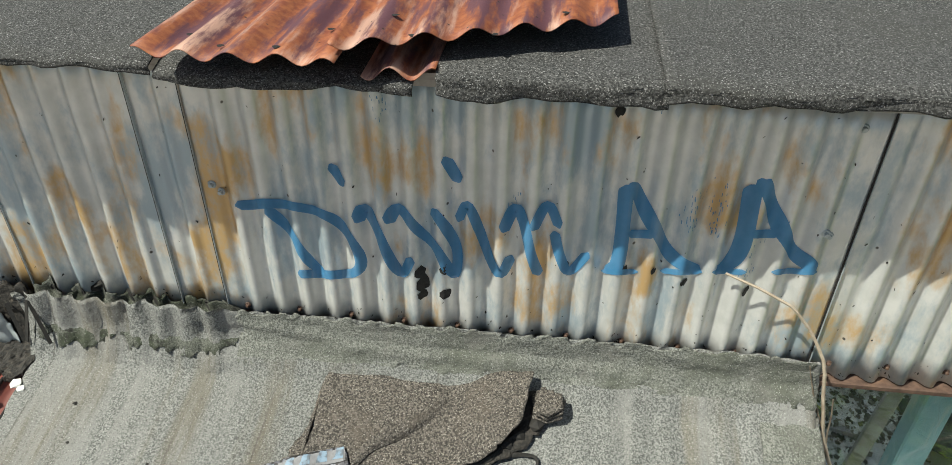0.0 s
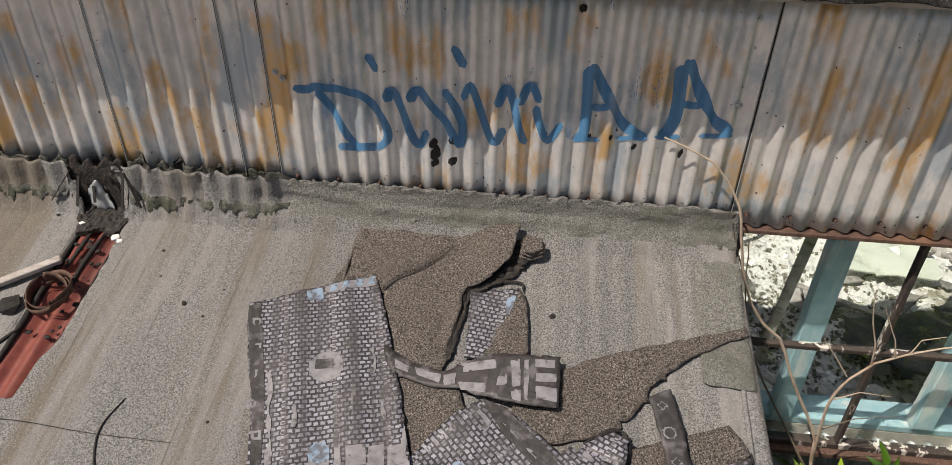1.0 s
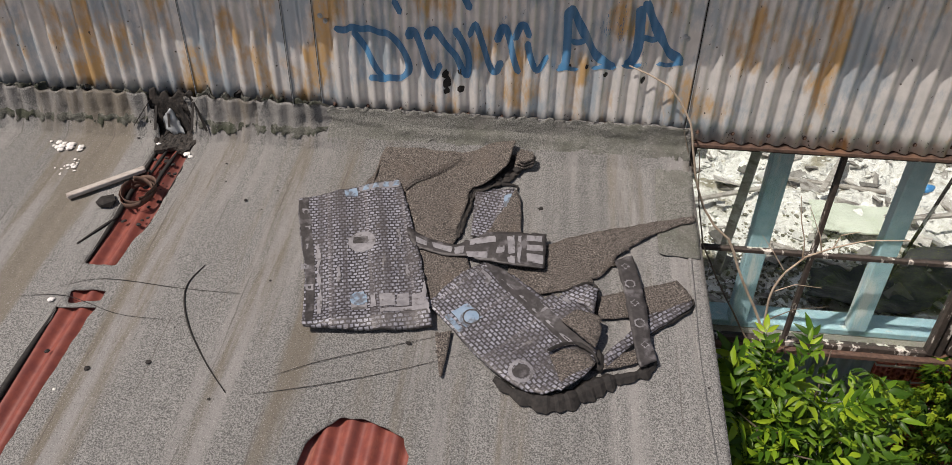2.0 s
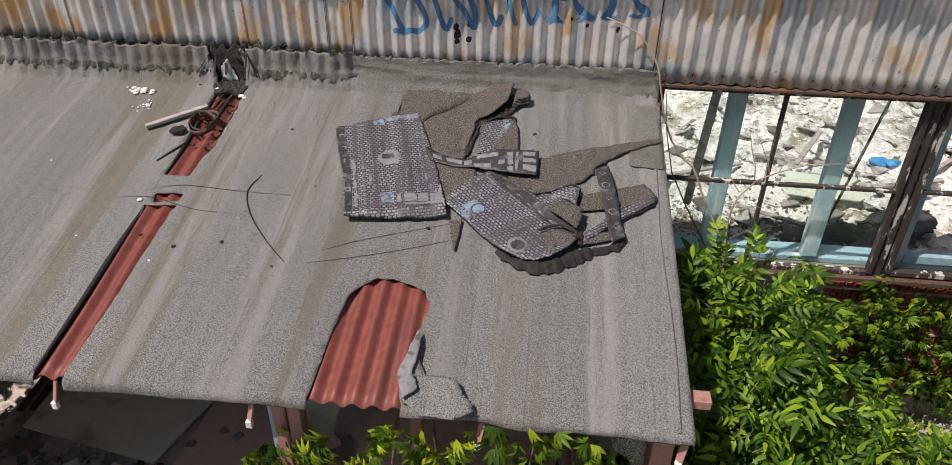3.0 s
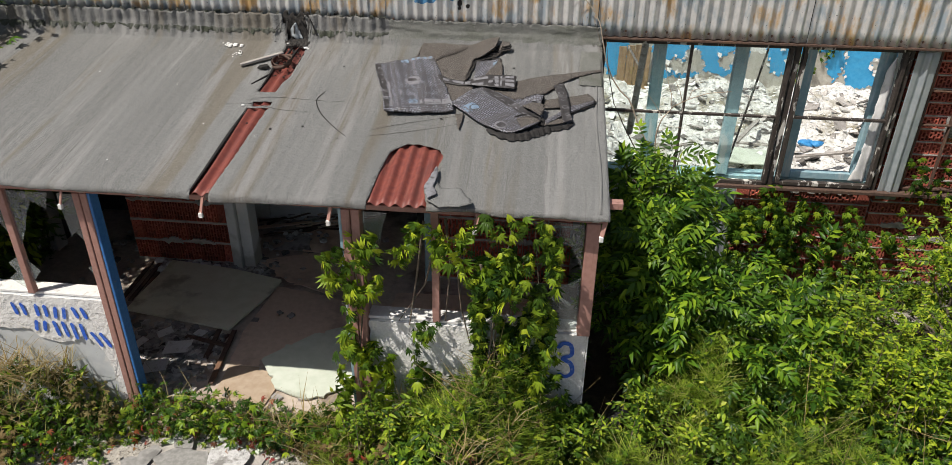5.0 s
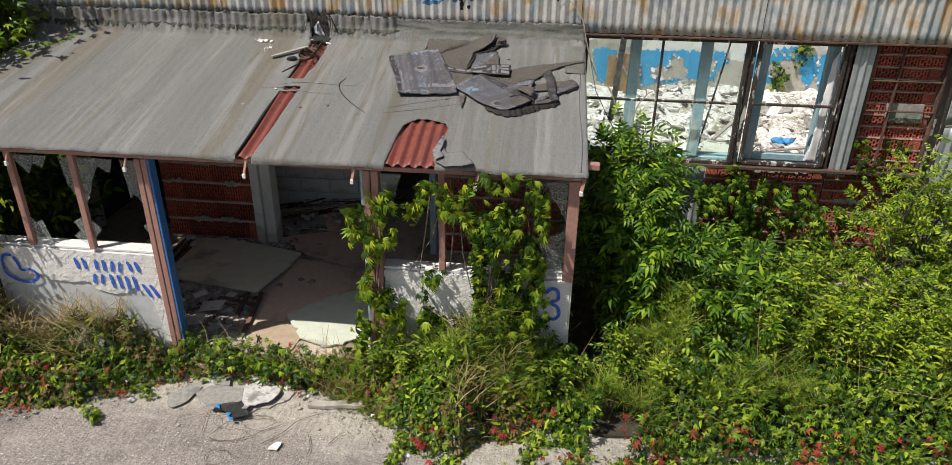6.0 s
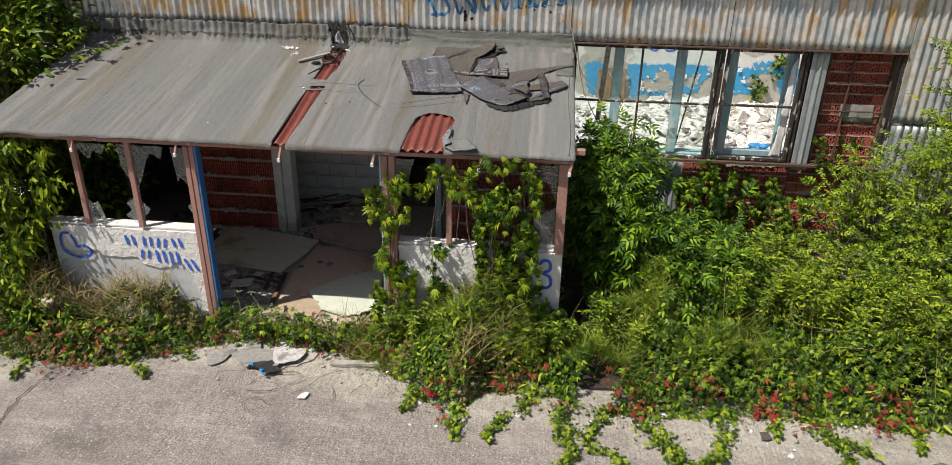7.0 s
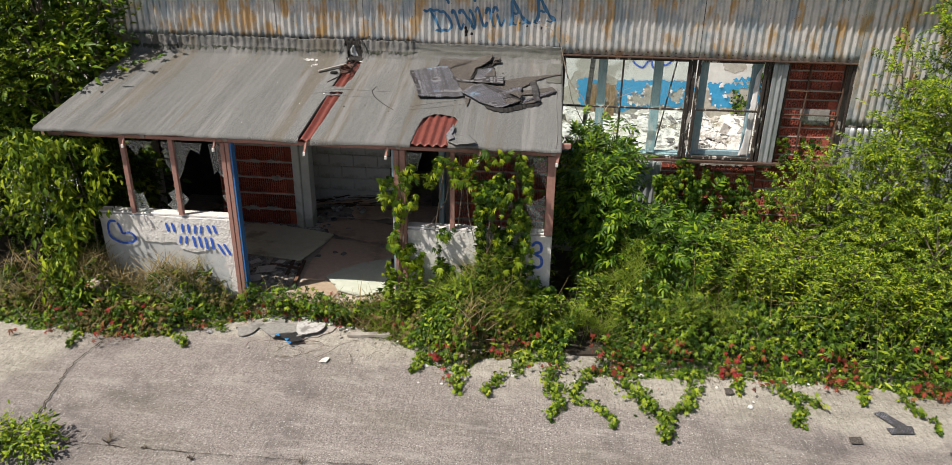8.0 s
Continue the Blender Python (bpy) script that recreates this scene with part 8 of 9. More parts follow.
tagged(new("grass_cover", foliage("grass_cover", SHAPE_GRASS, pq, turns(tip, nrm), GRASS, 0.45, 0.95)), "long yellow-green grass in the undergrowth", "grass", kind="stuff")
p = undergrowth(9000, -6.0, 0.4, -1.4, -0.5, 0.03, patchy(1.2, 21.0, 0.0))
p = p[(np.abs(p[:, 0] + 3.9) < 0.9) | (rng.random(len(p)) < 0.35)]
nrm = rng.normal(0, 0.35, (len(p), 3)) + np.array((0, -0.10, 1))
tip = np.cross(nrm, rng.normal(0, 1, (len(p), 3)))
tip[:, 2] = 0
tagged(new("dry_grass", foliage("dry_grass", SHAPE_GRASS, p, turns(tip, nrm), DRY, 0.8, 1.6)), "straw-coloured dry grass by the porch wall", "grass", kind="stuff")
p = undergrowth(10000, -6.0, 0.6, -1.6, -0.5, 0.03, patchy(1.8, 51.0, -0.02))
tagged(new("withered_leaves", foliage("withered_leaves", SHAPE_MASS, p, facing(len(p), UP, 0.7), WITHER, 0.4, 0.9)), "withered brown leaves among the green undergrowth", "dry leaves", kind="stuff")
# pale dry stalks leaning out of the undergrowth
p = undergrowth(900, -5.5, 4.8, -1.5, -0.1, 0.03, patchy(1.1, 41.0, -0.05))
nrm = rng.normal(0, 0.45, (len(p), 3)) + np.array((0.1, -0.25, 0.8))
tagged(new("dry_stalks", foliage("dry_stalks", SHAPE_STALK, p, turns(np.cross(nrm, rng.normal(0, 1, (len(p), 3))), nrm), DRY, 0.6, 1.1)), "thin pale dry stalks sticking out of the undergrowth", "dry stalks", kind="stuff")
# red creeper leaves along the edge of the concrete
p = np.stack([rng.uniform(-5.2, 5.6, 9000), np.zeros(9000), np.zeros(9000)], 1)
p[:, 1] = edge_y(p[:, 0]) + rng.normal(0.04, 0.12, 9000)
p = p[(n2(p, 2.2, 31.0) > -0.02) & (n2(p, 7.0, 8.0) > -0.12)]
p = p[rng.random(len(p)) < np.where(p[:, 0] > -0.3, 0.23, 0.13)]
p[:, 2] = np.maximum(-0.03, cover(p) * 0.8) + rng.uniform(-0.01, 0.03, len(p))
tagged(new("red_creeper", foliage("red_creeper", SHAPE_MASS, p, facing(len(p), UP, 0.5), REDLEAF, 0.40, 0.85)), "dark red creeper leaves at the edge of the yard", "creeper", kind="stuff")
# fallen brown leaves and chaff along the edge
p = np.stack([rng.uniform(-5.0, 5.5, 2600), np.zeros(2600), np.full(2600, -0.036)], 1)
p[:, 1] = edge_y(p[:, 0]) - np.abs(rng.normal(0, 0.13, 2600)) + 0.08
p = p[n2(p, 1.7, 17.0) > -0.15]
tagged(new("leaf_litter", foliage("leaf_litter", [blade(0.030, 0.014), blade(0.040, 0.008), blade(0.020, 0.014)], p, facing(len(p), (0, 0, 1), 0.25), BARK, 0.5, 1.2)), "brown fallen leaves and chaff on the concrete edge", "leaf litter", kind="stuff")
# runners of creeper reaching over the concrete
run = []
for x0, y0, x1, y1, w in ((0.98, -1.30, 0.93, -2.24, 0.055), (0.65, -1.20, 0.29, -1.95, 0.040), (1.05, -1.70, 1.55, -2.26, 0.026), (1.68, -1.30, 1.99, -2.42, 0.075), (2.50, -1.25, 2.10, -2.10, 0.045), (3.22, -1.25, 3.30, -2.05, 0.060), (3.28, -1.55, 3.58, -1.74, 0.035),
                          (4.00, -1.25, 4.02, -1.65, 0.030), (4.40, -1.30, 4.50, -2.05, 0.022), (-0.05, -1.55, 0.02, -1.90, 0.050), (-0.40, -1.35, -0.50, -1.62, 0.035), (1.28, -1.35, 1.20, -1.80, 0.035), (2.85, -1.30, 2.80, -1.60, 0.030), (-4.35, -1.25, -4.25, -1.58, 0.030), (-3.25, -1.25, -3.05, -1.42, 0.035), (-2.95, -0.95, -2.72, -1.05, 0.030)):
    L = math.hypot(x1 - x0, y1 - y0)
    k = int(230 * L * (0.4 + w / 0.05))
    t = rng.random(k) ** 0.85
    side_ = np.stack([-(y1 - y0) / L * np.ones(k), (x1 - x0) / L * np.ones(k)], 1)
    wav = 0.06 * np.sin(t * 7 + x0 * 9) * L + 0.025 * np.sin(t * 19 + y0 * 5)
    q = rng.normal(0, 1, (k, 2)) * w * (1.15 - 0.75 * t)[:, None]
    run.append(np.stack([x0 + (x1 - x0) * t + side_[:, 0] * wav + q[:, 0], y0 + (y1 - y0) * t + side_[:, 1] * wav + q[:, 1], -0.03 + (0.05 + 0.6 * w) * rng.random(k)], 1))
run = np.concatenate(run)
tagged(new("creeper_runners", foliage("creeper_runners", SHAPE_CREEPER, run, facing(len(run), (-0.2, -0.3, 1), 0.6), SCRUB, 0.34, 0.66)), "creeper runners trailing over the concrete", "creeper", kind="stuff")


# ---- climbing creeper on the porch ----
def climber(name, base, label, zones, stems, material=CREEPER, lo=0.55, hi=1.05, shapes=SHAPE_CREEPER):
    ob = thing(name, base, label, "creeper")
    allp = []
    for x0, x1, z0, z1, n, y in zones:
        k = np.stack([rng.uniform(x0, x1, n), y - rng.exponential(0.07, n), rng.uniform(z0, z1, n)], 1)
        keep = np.array([n3(a * 9.0, c * 3.5, x0 * 3) for a, b, c in k]) > -0.06
        allp.append(k[keep])
    allp = np.concatenate(allp)
    out = np.tile(np.array((0, -0.3, -1.0)), (len(allp), 1))
    me = foliage("leaves", shapes, allp, facing(len(allp), (-0.1, -0.85, 0.55), 0.68, out, 1.1), material, lo, hi)
    o = new("leaves", me)
    o.parent = ob
    o.matrix_parent_inverse = Matrix.Translation(base).inverted()
    for pts in stems:
        c = [Vector(q) for q in pts]
        part("stem", tube(c, list(np.linspace(0.010, 0.004, len(c))), 5), BARK, ob)
    return ob


climber("climbing_creeper", (0.35, -0.5, -0.05), "thick dark green creeper hanging over the porch parapet", [(0.06, 0.62, 0.15, 1.90, 3900, -0.49), (-0.10, 0.66, 0.0, 0.75, 1500, -0.58), (-0.55, -0.05, 0.0, 0.45, 600, -0.54), (0.55, 0.95, 0.0, 0.52, 900, -0.52), (-0.42, -0.20, 0.55, 1.15, 170, -0.50), (0.62, 0.76, 0.3, 1.0, 60, -0.5)],
        [[(0.3, -0.52, -0.05), (0.25, -0.53, 0.8), (0.35, -0.5, 1.5), (0.3, -0.52, 2.0)], [(0.5, -0.52, -0.05), (0.55, -0.52, 1.0), (0.45, -0.51, 1.95)], [(-0.30, -0.5, 1.95), (-0.36, -0.5, 1.5), (-0.42, -0.52, 1.1)], [(-0.15, -0.5, 1.98), (-0.12, -0.49, 1.6), (-0.16, -0.5, 1.15)], [(0.02, -0.54, 1.95), (-0.06, -0.56, 1.6), (-0.04, -0.54, 1.3), (0.03, -0.56, 1.0)], [(-0.22, -0.5, 1.8), (-0.30, -0.5, 1.45), (-0.50, -0.5, 1.12)], [(0.1, -0.6, 1.7), (0.2, -0.62, 1.3), (0.16, -0.64, 0.8)]], CREEPER, 0.62, 1.15)
climber("climbing_creeper", (0.32, -0.55, -0.05), "bright young shoots of creeper under the porch eave", [(0.0, 0.64, 1.20, 2.03, 420, -0.58), (-0.50, 0.05, 1.68, 1.99, 200, -0.54), (0.05, 0.60, 0.5, 1.2, 150, -0.62), (0.10, 0.55, 2.00, 2.10, 70, -0.60)],
        [[(0.22, -0.56, -0.05), (0.2, -0.57, 1.0), (0.3, -0.57, 2.02)]], LIME, 0.62, 1.15)
climber("climbing_creeper", (-0.80, -0.5, -0.05), "green creeper winding up a pink porch post", [(-1.00, -0.60, 1.38, 1.84, 190, -0.51), (-0.90, -0.70, 0.85, 1.45, 120, -0.51), (-0.98, -0.56, 0.10, 0.95, 620, -0.52)],
        [[(-0.78, -0.52, -0.05), (-0.84, -0.52, 0.6), (-0.76, -0.51, 1.2), (-0.82, -0.52, 1.75)]], LIME, 0.7, 1.25)
climber("climbing_creeper", (-4.75, -0.55, -0.05), "dense bright creeper draping from the canopy corner", [(-5.20, -4.40, 0.95, 2.02, 2600, -0.58), (-4.45, -4.02, 1.15, 2.0, 300, -0.50), (-4.95, -4.55, 0.0, 1.0, 1300, -0.66), (-5.35, -4.75, 1.2, 2.1, 700, -0.50)],
        [[(-4.8, -0.55, -0.05), (-4.75, -0.5, 0.9), (-4.85, -0.5, 1.9)], [(-4.5, -0.5, -0.05), (-4.45, -0.48, 1.0), (-4.6, -0.5, 1.95)]], LIME, 0.7, 1.3, SHAPE_VINE)
bloom = np.concatenate([np.array(c)[None] + rng.normal(0, 1, (60, 3)) * np.array((0.09, 0.03, 0.05)) for c in ((-5.05, -0.70, 1.62), (-4.95, -0.72, 1.38), (-4.80, -0.72, 1.36), (-4.55, -0.70, 1.55), (-4.90, -0.72, 1.15), (-5.10, -0.70, 1.45))])
tagged(new("vine_blossom", foliage("vine_blossom", [blade(0.022, 0.012), blade(0.018, 0.012)], bloom, facing(len(bloom), (-0.2, -0.8, 0.7), 0.6), WHITE, 0.6, 1.2)), "small white blossoms on the vine at the canopy corner", "blossom", kind="stuff")
side = np.stack([-4.95 - rng.exponential(0.06, 3400), rng.uniform(-0.30, 1.85, 3400), rng.uniform(-0.05, 2.12, 3400)], 1)
tagged(new("end_creeper", foliage("end_creeper", SHAPE_MASS, side, facing(len(side), (-1.0, -0.2, 0.5), 0.4), CREEPER, 1.0, 1.7)), "dense dark creeper closing the open end of the porch", "creeper", kind="stuff")
climber("wall_creeper", (2.8, 1.75, -0.05), "green creeper climbing the brick wall under the windows", [(2.22, 3.00, 0.3, 1.15, 900, 1.76), (2.30, 2.95, 0.85, 1.30, 520, 1.72), (2.95, 3.45, 0.3, 1.22, 620, 1.77), (2.5, 2.75, 1.20, 1.40, 60, 1.72), (3.3, 3.9, 0.2, 0.95, 420, 1.78), (3.80, 4.4, 0.6, 1.75, 260, 1.74)],
        [[(2.8, 1.80, -0.05), (2.75, 1.80, 0.7), (2.85, 1.78, 1.3)]])


# ---- shrubs and trees ----
def shrub(name, base, label, category, height, spread, stems, leaves, shapes, material, lean=(0, 0), start=0.3, lo=0.75, hi=1.25, group="", thick=0.018, clump=0.13):
    """A tapered stem with limbs, and a crown of leaves gathered in clumps along them."""
    base = Vector(base)
    ob = thing(name, base, label, category, group)
    tips, limbs = [], []
    trunk = [base + Vector((lean[0] * t + 0.04 * spread * n3(t * 3, base.x), lean[1] * t + 0.04 * spread * n3(t * 3, base.y, 4), height * 0.92 * t)) for t in np.linspace(0, 1, 8)]
    part("trunk", tube(trunk, list(np.linspace(thick, thick * 0.25, 8)), 7), BARK, ob, "", True)
    for i in range(stems):
        t = start * 0.8 + (1 - start * 0.8) * (i + rng.random()) / stems
        k = min(6, int(t * 7))
        a = trunk[k].lerp(trunk[k + 1], t * 7 - k)
        ang = i * 2.4 + rng.normal(0, 0.3)
        r = spread * (0.55 + 0.55 * rng.random()) * (1.15 - 0.75 * abs(t - 0.45))
        rise = height * (0.10 + 0.16 * rng.random())
        mid = a + Vector((math.cos(ang) * r * 0.5, math.sin(ang) * r * 0.5, rise * 0.75))
        tip = a + Vector((math.cos(ang) * r, math.sin(ang) * r, rise * (0.9 + 0.3 * rng.random())))
        limbs.append((a, mid, tip))
        limb = tube([a, mid, tip], [thick * 0.45, thick * 0.28, thick * 0.12], 5)
        part("limb", limb, BARK, ob)
    tipsall = [(trunk[-1], Vector((0, 0, 1)))]
    for a, mid, tip in limbs:
        for s in (0.45, 0.7, 0.88, 1.0):
            c = a.lerp(mid, s * 2) if s < 0.5 else mid.lerp(tip, s * 2 - 1)
            tipsall.append((c, (c - trunk[min(6, 3)]).normalized()))
    per = max(3, leaves // len(tipsall))
    pos, out = [], []
    for c, o in tipsall:
        k = int(per * rng.uniform(0.5, 1.5))
        d = rng.normal(0, clump, (k, 3)) * np.array((1, 1, 0.75))
        pos.append(np.array(c) + d)
        out.append(np.tile(np.array(o), (k, 1)) + d / clump * 0.6)
    pos, out = np.concatenate(pos), np.concatenate(out)
    me = foliage("crown", shapes, pos, facing(len(pos), (-0.15, -0.35, 1.0), 0.45, out, 0.45), material, lo, hi)
    o = new("crown", me)
    o.parent = ob
    o.matrix_parent_inverse = Matrix.Translation(base).inverted()
    return ob


E1 = "tall bright green elder shrub with feathered leaves by the window"
for x, y, h, s, n in ((1.36, 0.75, 1.92, 0.25, 300), (1.46, 0.50, 1.62, 0.25, 320), (1.58, 1.00, 1.86, 0.17, 130), (1.24, 1.0, 1.62, 0.20, 180), (1.50, 0.35, 1.40, 0.27, 320), (1.72, 0.12, 1.10, 0.26, 300), (2.02, 0.10, 0.98, 0.28, 300), (2.38, 0.05, 0.85, 0.30, 280), (2.50, 0.50, 0.98, 0.32, 240), (1.80, 0.55, 1.05, 0.26, 220), (2.20, 0.75, 0.90, 0.28, 200)):
    shrub("elder_shrub", (x, y, -0.05), E1 if h > 1.4 else "bushy bright green elder shrub in the undergrowth", "shrub", h, s, 12, int(n * (1.40 if h > 1.4 else 1.10)), SHAPE_ELDER, ELDER, (0.05 * n3(x, y), -0.12), lo=0.62, hi=1.12, group="elder shrubs")
for x, y, h, s, n in ((4.60, 0.25, 2.05, 0.42, 900), (4.85, 0.95, 2.8, 0.32, 560), (5.15, 0.45, 3.6, 0.46, 1300), (5.70, 0.1, 3.6, 0.52, 1500), (5.35, -0.15, 2.3, 0.45, 1000), (4.90, -0.40, 1.35, 0.45, 900), (5.5, -0.6, 1.35, 0.55, 1100), (3.85, 0.60, 1.62, 0.30, 460), (3.6, 0.15, 1.05, 0.36, 500), (4.2, -0.3, 0.98, 0.42, 700), (6.3, 0.3, 3.2, 0.6, 1500), (4.25, 0.85, 1.70, 0.32, 480), (4.45, -0.1, 1.25, 0.36, 600)):
    shrub("young_tree" if h > 2 else "leafy_bush", (x, y, -0.05), "slender young tree with small yellow-green leaves before the wall" if h > 2 else "small-leaved green bush in the undergrowth", "tree" if h > 2 else "bush", h, s, 20, int(n * (1.25 if h > 2.7 else 0.85)), SHAPE_SMALL, LIME if h > 1.5 else SCRUB, (0.1 * n3(x, y), -0.1), 0.2, 1.0 if h > 1.5 else 0.8, 1.65 if h > 1.5 else 1.35, "young trees" if h > 2 else "leafy bushes", 0.024, 0.080)
for x, y, h, s, n, mt in ((-5.75, 1.2, 3.7, 0.85, 3000, LIME), (-6.6, 0.3, 3.3, 1.0, 3000, SCRUB), (-6.7, 2.4, 4.4, 1.1, 2800, CREEPER), (-5.55, 2.3, 4.3, 0.75, 2200, LIME), (-7.8, 1.2, 4.2, 1.1, 2600, SCRUB), (-8.2, -0.2, 2.6, 1.0, 1800, SCRUB), (-5.15, 1.35, 3.2, 0.40, 1100, CREEPER)):
    shrub("side_tree", (x, y, -0.05), "dense leafy tree growing beside the porch", "tree", h, s, 18, n, SHAPE_SMALL if mt is SCRUB else SHAPE_VINE if mt is LIME else SHAPE_MASS, mt, (0, -0.1), 0.12, 0.9, 1.7, "side trees", 0.05, 0.22)
shrub("leafy_bush", (-3.62, -3.17, -0.05), "low yellow-green weed clump on the concrete", "bush", 0.17, 0.24, 12, 700, SHAPE_SCRUB, LIME, (0, 0), 0.1, 0.7, 1.2, "", 0.008, 0.06)
shrub("leafy_bush", (-3.95, -3.22, -0.05), "low yellow-green weed clump on the concrete", "bush", 0.20, 0.26, 12, 700, SHAPE_SCRUB, LIME, (0, 0), 0.1, 0.6, 1.0, "", 0.008, 0.09)
# tall leafy weed stalks standing in patches
def stalks(name, spots, material, label, h0, h1, leaf):
    pos, out, nrm, stems = [], [], [], []
    for cx, cy, rx, ry, n in spots:
        for k in range(n):
            x, y = cx + rx * rng.normal(0, 0.5), cy + ry * rng.normal(0, 0.5)
            h = rng.uniform(h0, h1)
            lx, ly = rng.normal(0, 0.08) * h, (rng.normal(0, 0.08) - 0.06) * h
            stems.append(tube([(x, y, -0.05), (x + lx * 0.4, y + ly * 0.4, h * 0.5), (x + lx, y + ly, h)], [0.005, 0.004, 0.002], 4))
            m = int(34 * h / 0.8)
            for j in range(m):
                t = 0.30 + 0.70 * (j + rng.random()) / m
                a = j * 2.4 + rng.normal(0, 0.3)
                d = np.array((math.cos(a), math.sin(a), 0.55 - 0.6 * (1 - t)))
                pos.append((x + lx * t * t, y + ly * t * t, h * t))
                out.append(d)
                nrm.append((-0.5 * d[0] - 0.2, -0.5 * d[1] - 0.3, 1.0))
    pos, out, nrm = np.array(pos), np.array(out), np.array(nrm)
    ob = new(name, scattered(name, leaf, pos, turns(out, nrm + rng.normal(0, 0.2, nrm.shape)), rng.uniform(0.7, 1.25, len(pos)), vary(len(pos), len(leaf)), material))
    tagged(ob, label, "weeds", kind="stuff")
    part("stems", join(stems), BARK, ob)


SHAPE_NARROW = [blade(0.080, 0.024, 0.45), blade(0.065, 0.024, 0.35), blade(0.055, 0.026, 0.55), pinnate(0.09, 2, 0.5, 0.42, leaflet)]
stalks("weed_stalks", ((2.95, 0.45, 0.45, 0.45, 70), (3.25, -0.05, 0.45, 0.40, 60), (2.75, -0.25, 0.30, 0.25, 24), (3.75, -0.35, 0.50, 0.30, 50), (4.6, -0.7, 0.6, 0.3, 40)), LIME, "upright yellow-green weed stalks with narrow leaves", 0.55, 1.05, SHAPE_NARROW)
stalks("weed_stalks", ((1.45, -0.55, 0.50, 0.25, 40), (0.25, -0.75, 0.50, 0.14, 45), (-0.6, -0.72, 0.3, 0.1, 20)), SCRUB, "upright green weed stalks with narrow leaves", 0.35, 0.62, SHAPE_NARROW)
# added foliage that keeps bright ground out of the dark gaps beside the building
p = np.stack([rng.uniform(-13.0, -6.2, 9000), rng.uniform(0.2, 8.0, 9000), rng.uniform(-0.05, 6.0, 9000)], 1)
p = p[(n2(p + p[:, 2:3] * np.array((0.6, 0.0, 0.0)), 0.9, 3.0) > -0.28) & (p[:, 2] < 4.9 + 1.2 * n2(p, 0.7, 5.0))]
tagged(new("woods", foliage("woods", SHAPE_VINE, p, facing(len(p), UP, 0.7), CREEPER, 2.4, 4.4)), "added dark foliage filling the gaps behind the side trees", "woods", kind="stuff")
# a bare dead shrub in front of the window
dead = thing("dead_shrub", (1.45, 1.30, -0.05), "bare pale dry branches of a dead shrub by the window", "shrub")
for pts, r, mat_ in (([(1.47, 1.42, -0.05), (1.46, 1.46, 0.7), (1.51, 1.52, 1.41), (1.49, 1.56, 1.64), (1.34, 1.58, 1.90), (1.20, 1.60, 2.19), (1.11, 1.60, 2.27), (1.03, 1.60, 2.38), (0.95, 1.60, 2.57), (0.89, 1.60, 2.83), (0.83, 1.62, 2.94), (0.75, 1.62, 3.03), (0.65, 1.63, 3.08), (0.555, 1.645, 3.113)], 0.0095, TWIG),
                     ([(1.51, 1.52, 1.41), (1.34, 1.58, 1.67), (1.18, 1.58, 1.94), (1.06, 1.59, 2.17), (0.99, 1.60, 2.45), (0.95, 1.60, 2.70)], 0.0065, BARK), ([(1.50, 1.53, 1.50), (1.46, 1.52, 1.92), (1.50, 1.52, 2.06), (1.58, 1.52, 2.17), (1.70, 1.52, 2.24), (1.85, 1.52, 2.30), (2.05, 1.50, 2.33)], 0.0075, TWIG),
                     ([(1.57, 1.52, 2.15), (1.55, 1.52, 2.27), (1.50, 1.53, 2.40), (1.47, 1.53, 2.53)], 0.0045, TWIG), ([(1.65, 1.52, 2.21), (1.62, 1.52, 2.31), (1.53, 1.53, 2.47)], 0.004, TWIG), ([(1.49, 1.52, 2.08), (1.42, 1.52, 2.18), (1.34, 1.53, 2.28)], 0.004, TWIG), ([(1.70, 1.52, 2.24), (1.72, 1.52, 2.32), (1.81, 1.52, 2.35)], 0.0035, TWIG),
                     ([(1.46, 1.52, 1.92), (1.58, 1.53, 1.98), (1.72, 1.53, 1.97)], 0.0035, TWIG), ([(1.48, 1.54, 1.70), (1.62, 1.54, 1.80), (1.80, 1.54, 1.84)], 0.0035, BARK), ([(0.95, 1.60, 2.57), (0.90, 1.62, 2.68), (0.86, 1.63, 2.80)], 0.004, BARK)):
    q = [Vector(np.array([np.interp(t, range(len(pts)), [p[k] for p in pts]) for k in range(3)])) for t in np.linspace(0, len(pts) - 1, 3 * len(pts))]
    q = [v + Vector((0.006 * n3(v.z * 9, r * 900), 0.004 * n3(v.z * 7, 3), 0)) for v in q]
    part("branch", tube(q, list(np.linspace(r, r * 0.4, len(q))), 6), mat_, dead)
# plant growing in the hall wall
for c, sp in (((5.36, 8.62, 1.22), (0.07, 0.03, 0.20)), ((4.99, 8.62, 0.60), (0.09, 0.04, 0.13))):
    pts = np.array(c)[None] + rng.normal(0, 1, (65, 3)) * np.array(sp)
    tagged(new("wall_plant", foliage("wall_plant", SHAPE_CREEPER, pts, facing(len(pts), (0, -1, 0.5), 0.4), CREEPER, 0.8, 1.3)), "small green plant rooted in the hall wall", "plant", kind="stuff")
roll = tube([(1.02, -0.42, 0.06), (1.12, -0.30, 0.09), (1.20, -0.16, 0.13), (1.26, -0.02, 0.16)], [0.085, 0.09, 0.085, 0.075], 12)
tagged(part("mesh_roll", roll, BLACK, None, "", True), "rolled black mesh lying beside the porch", "roll")

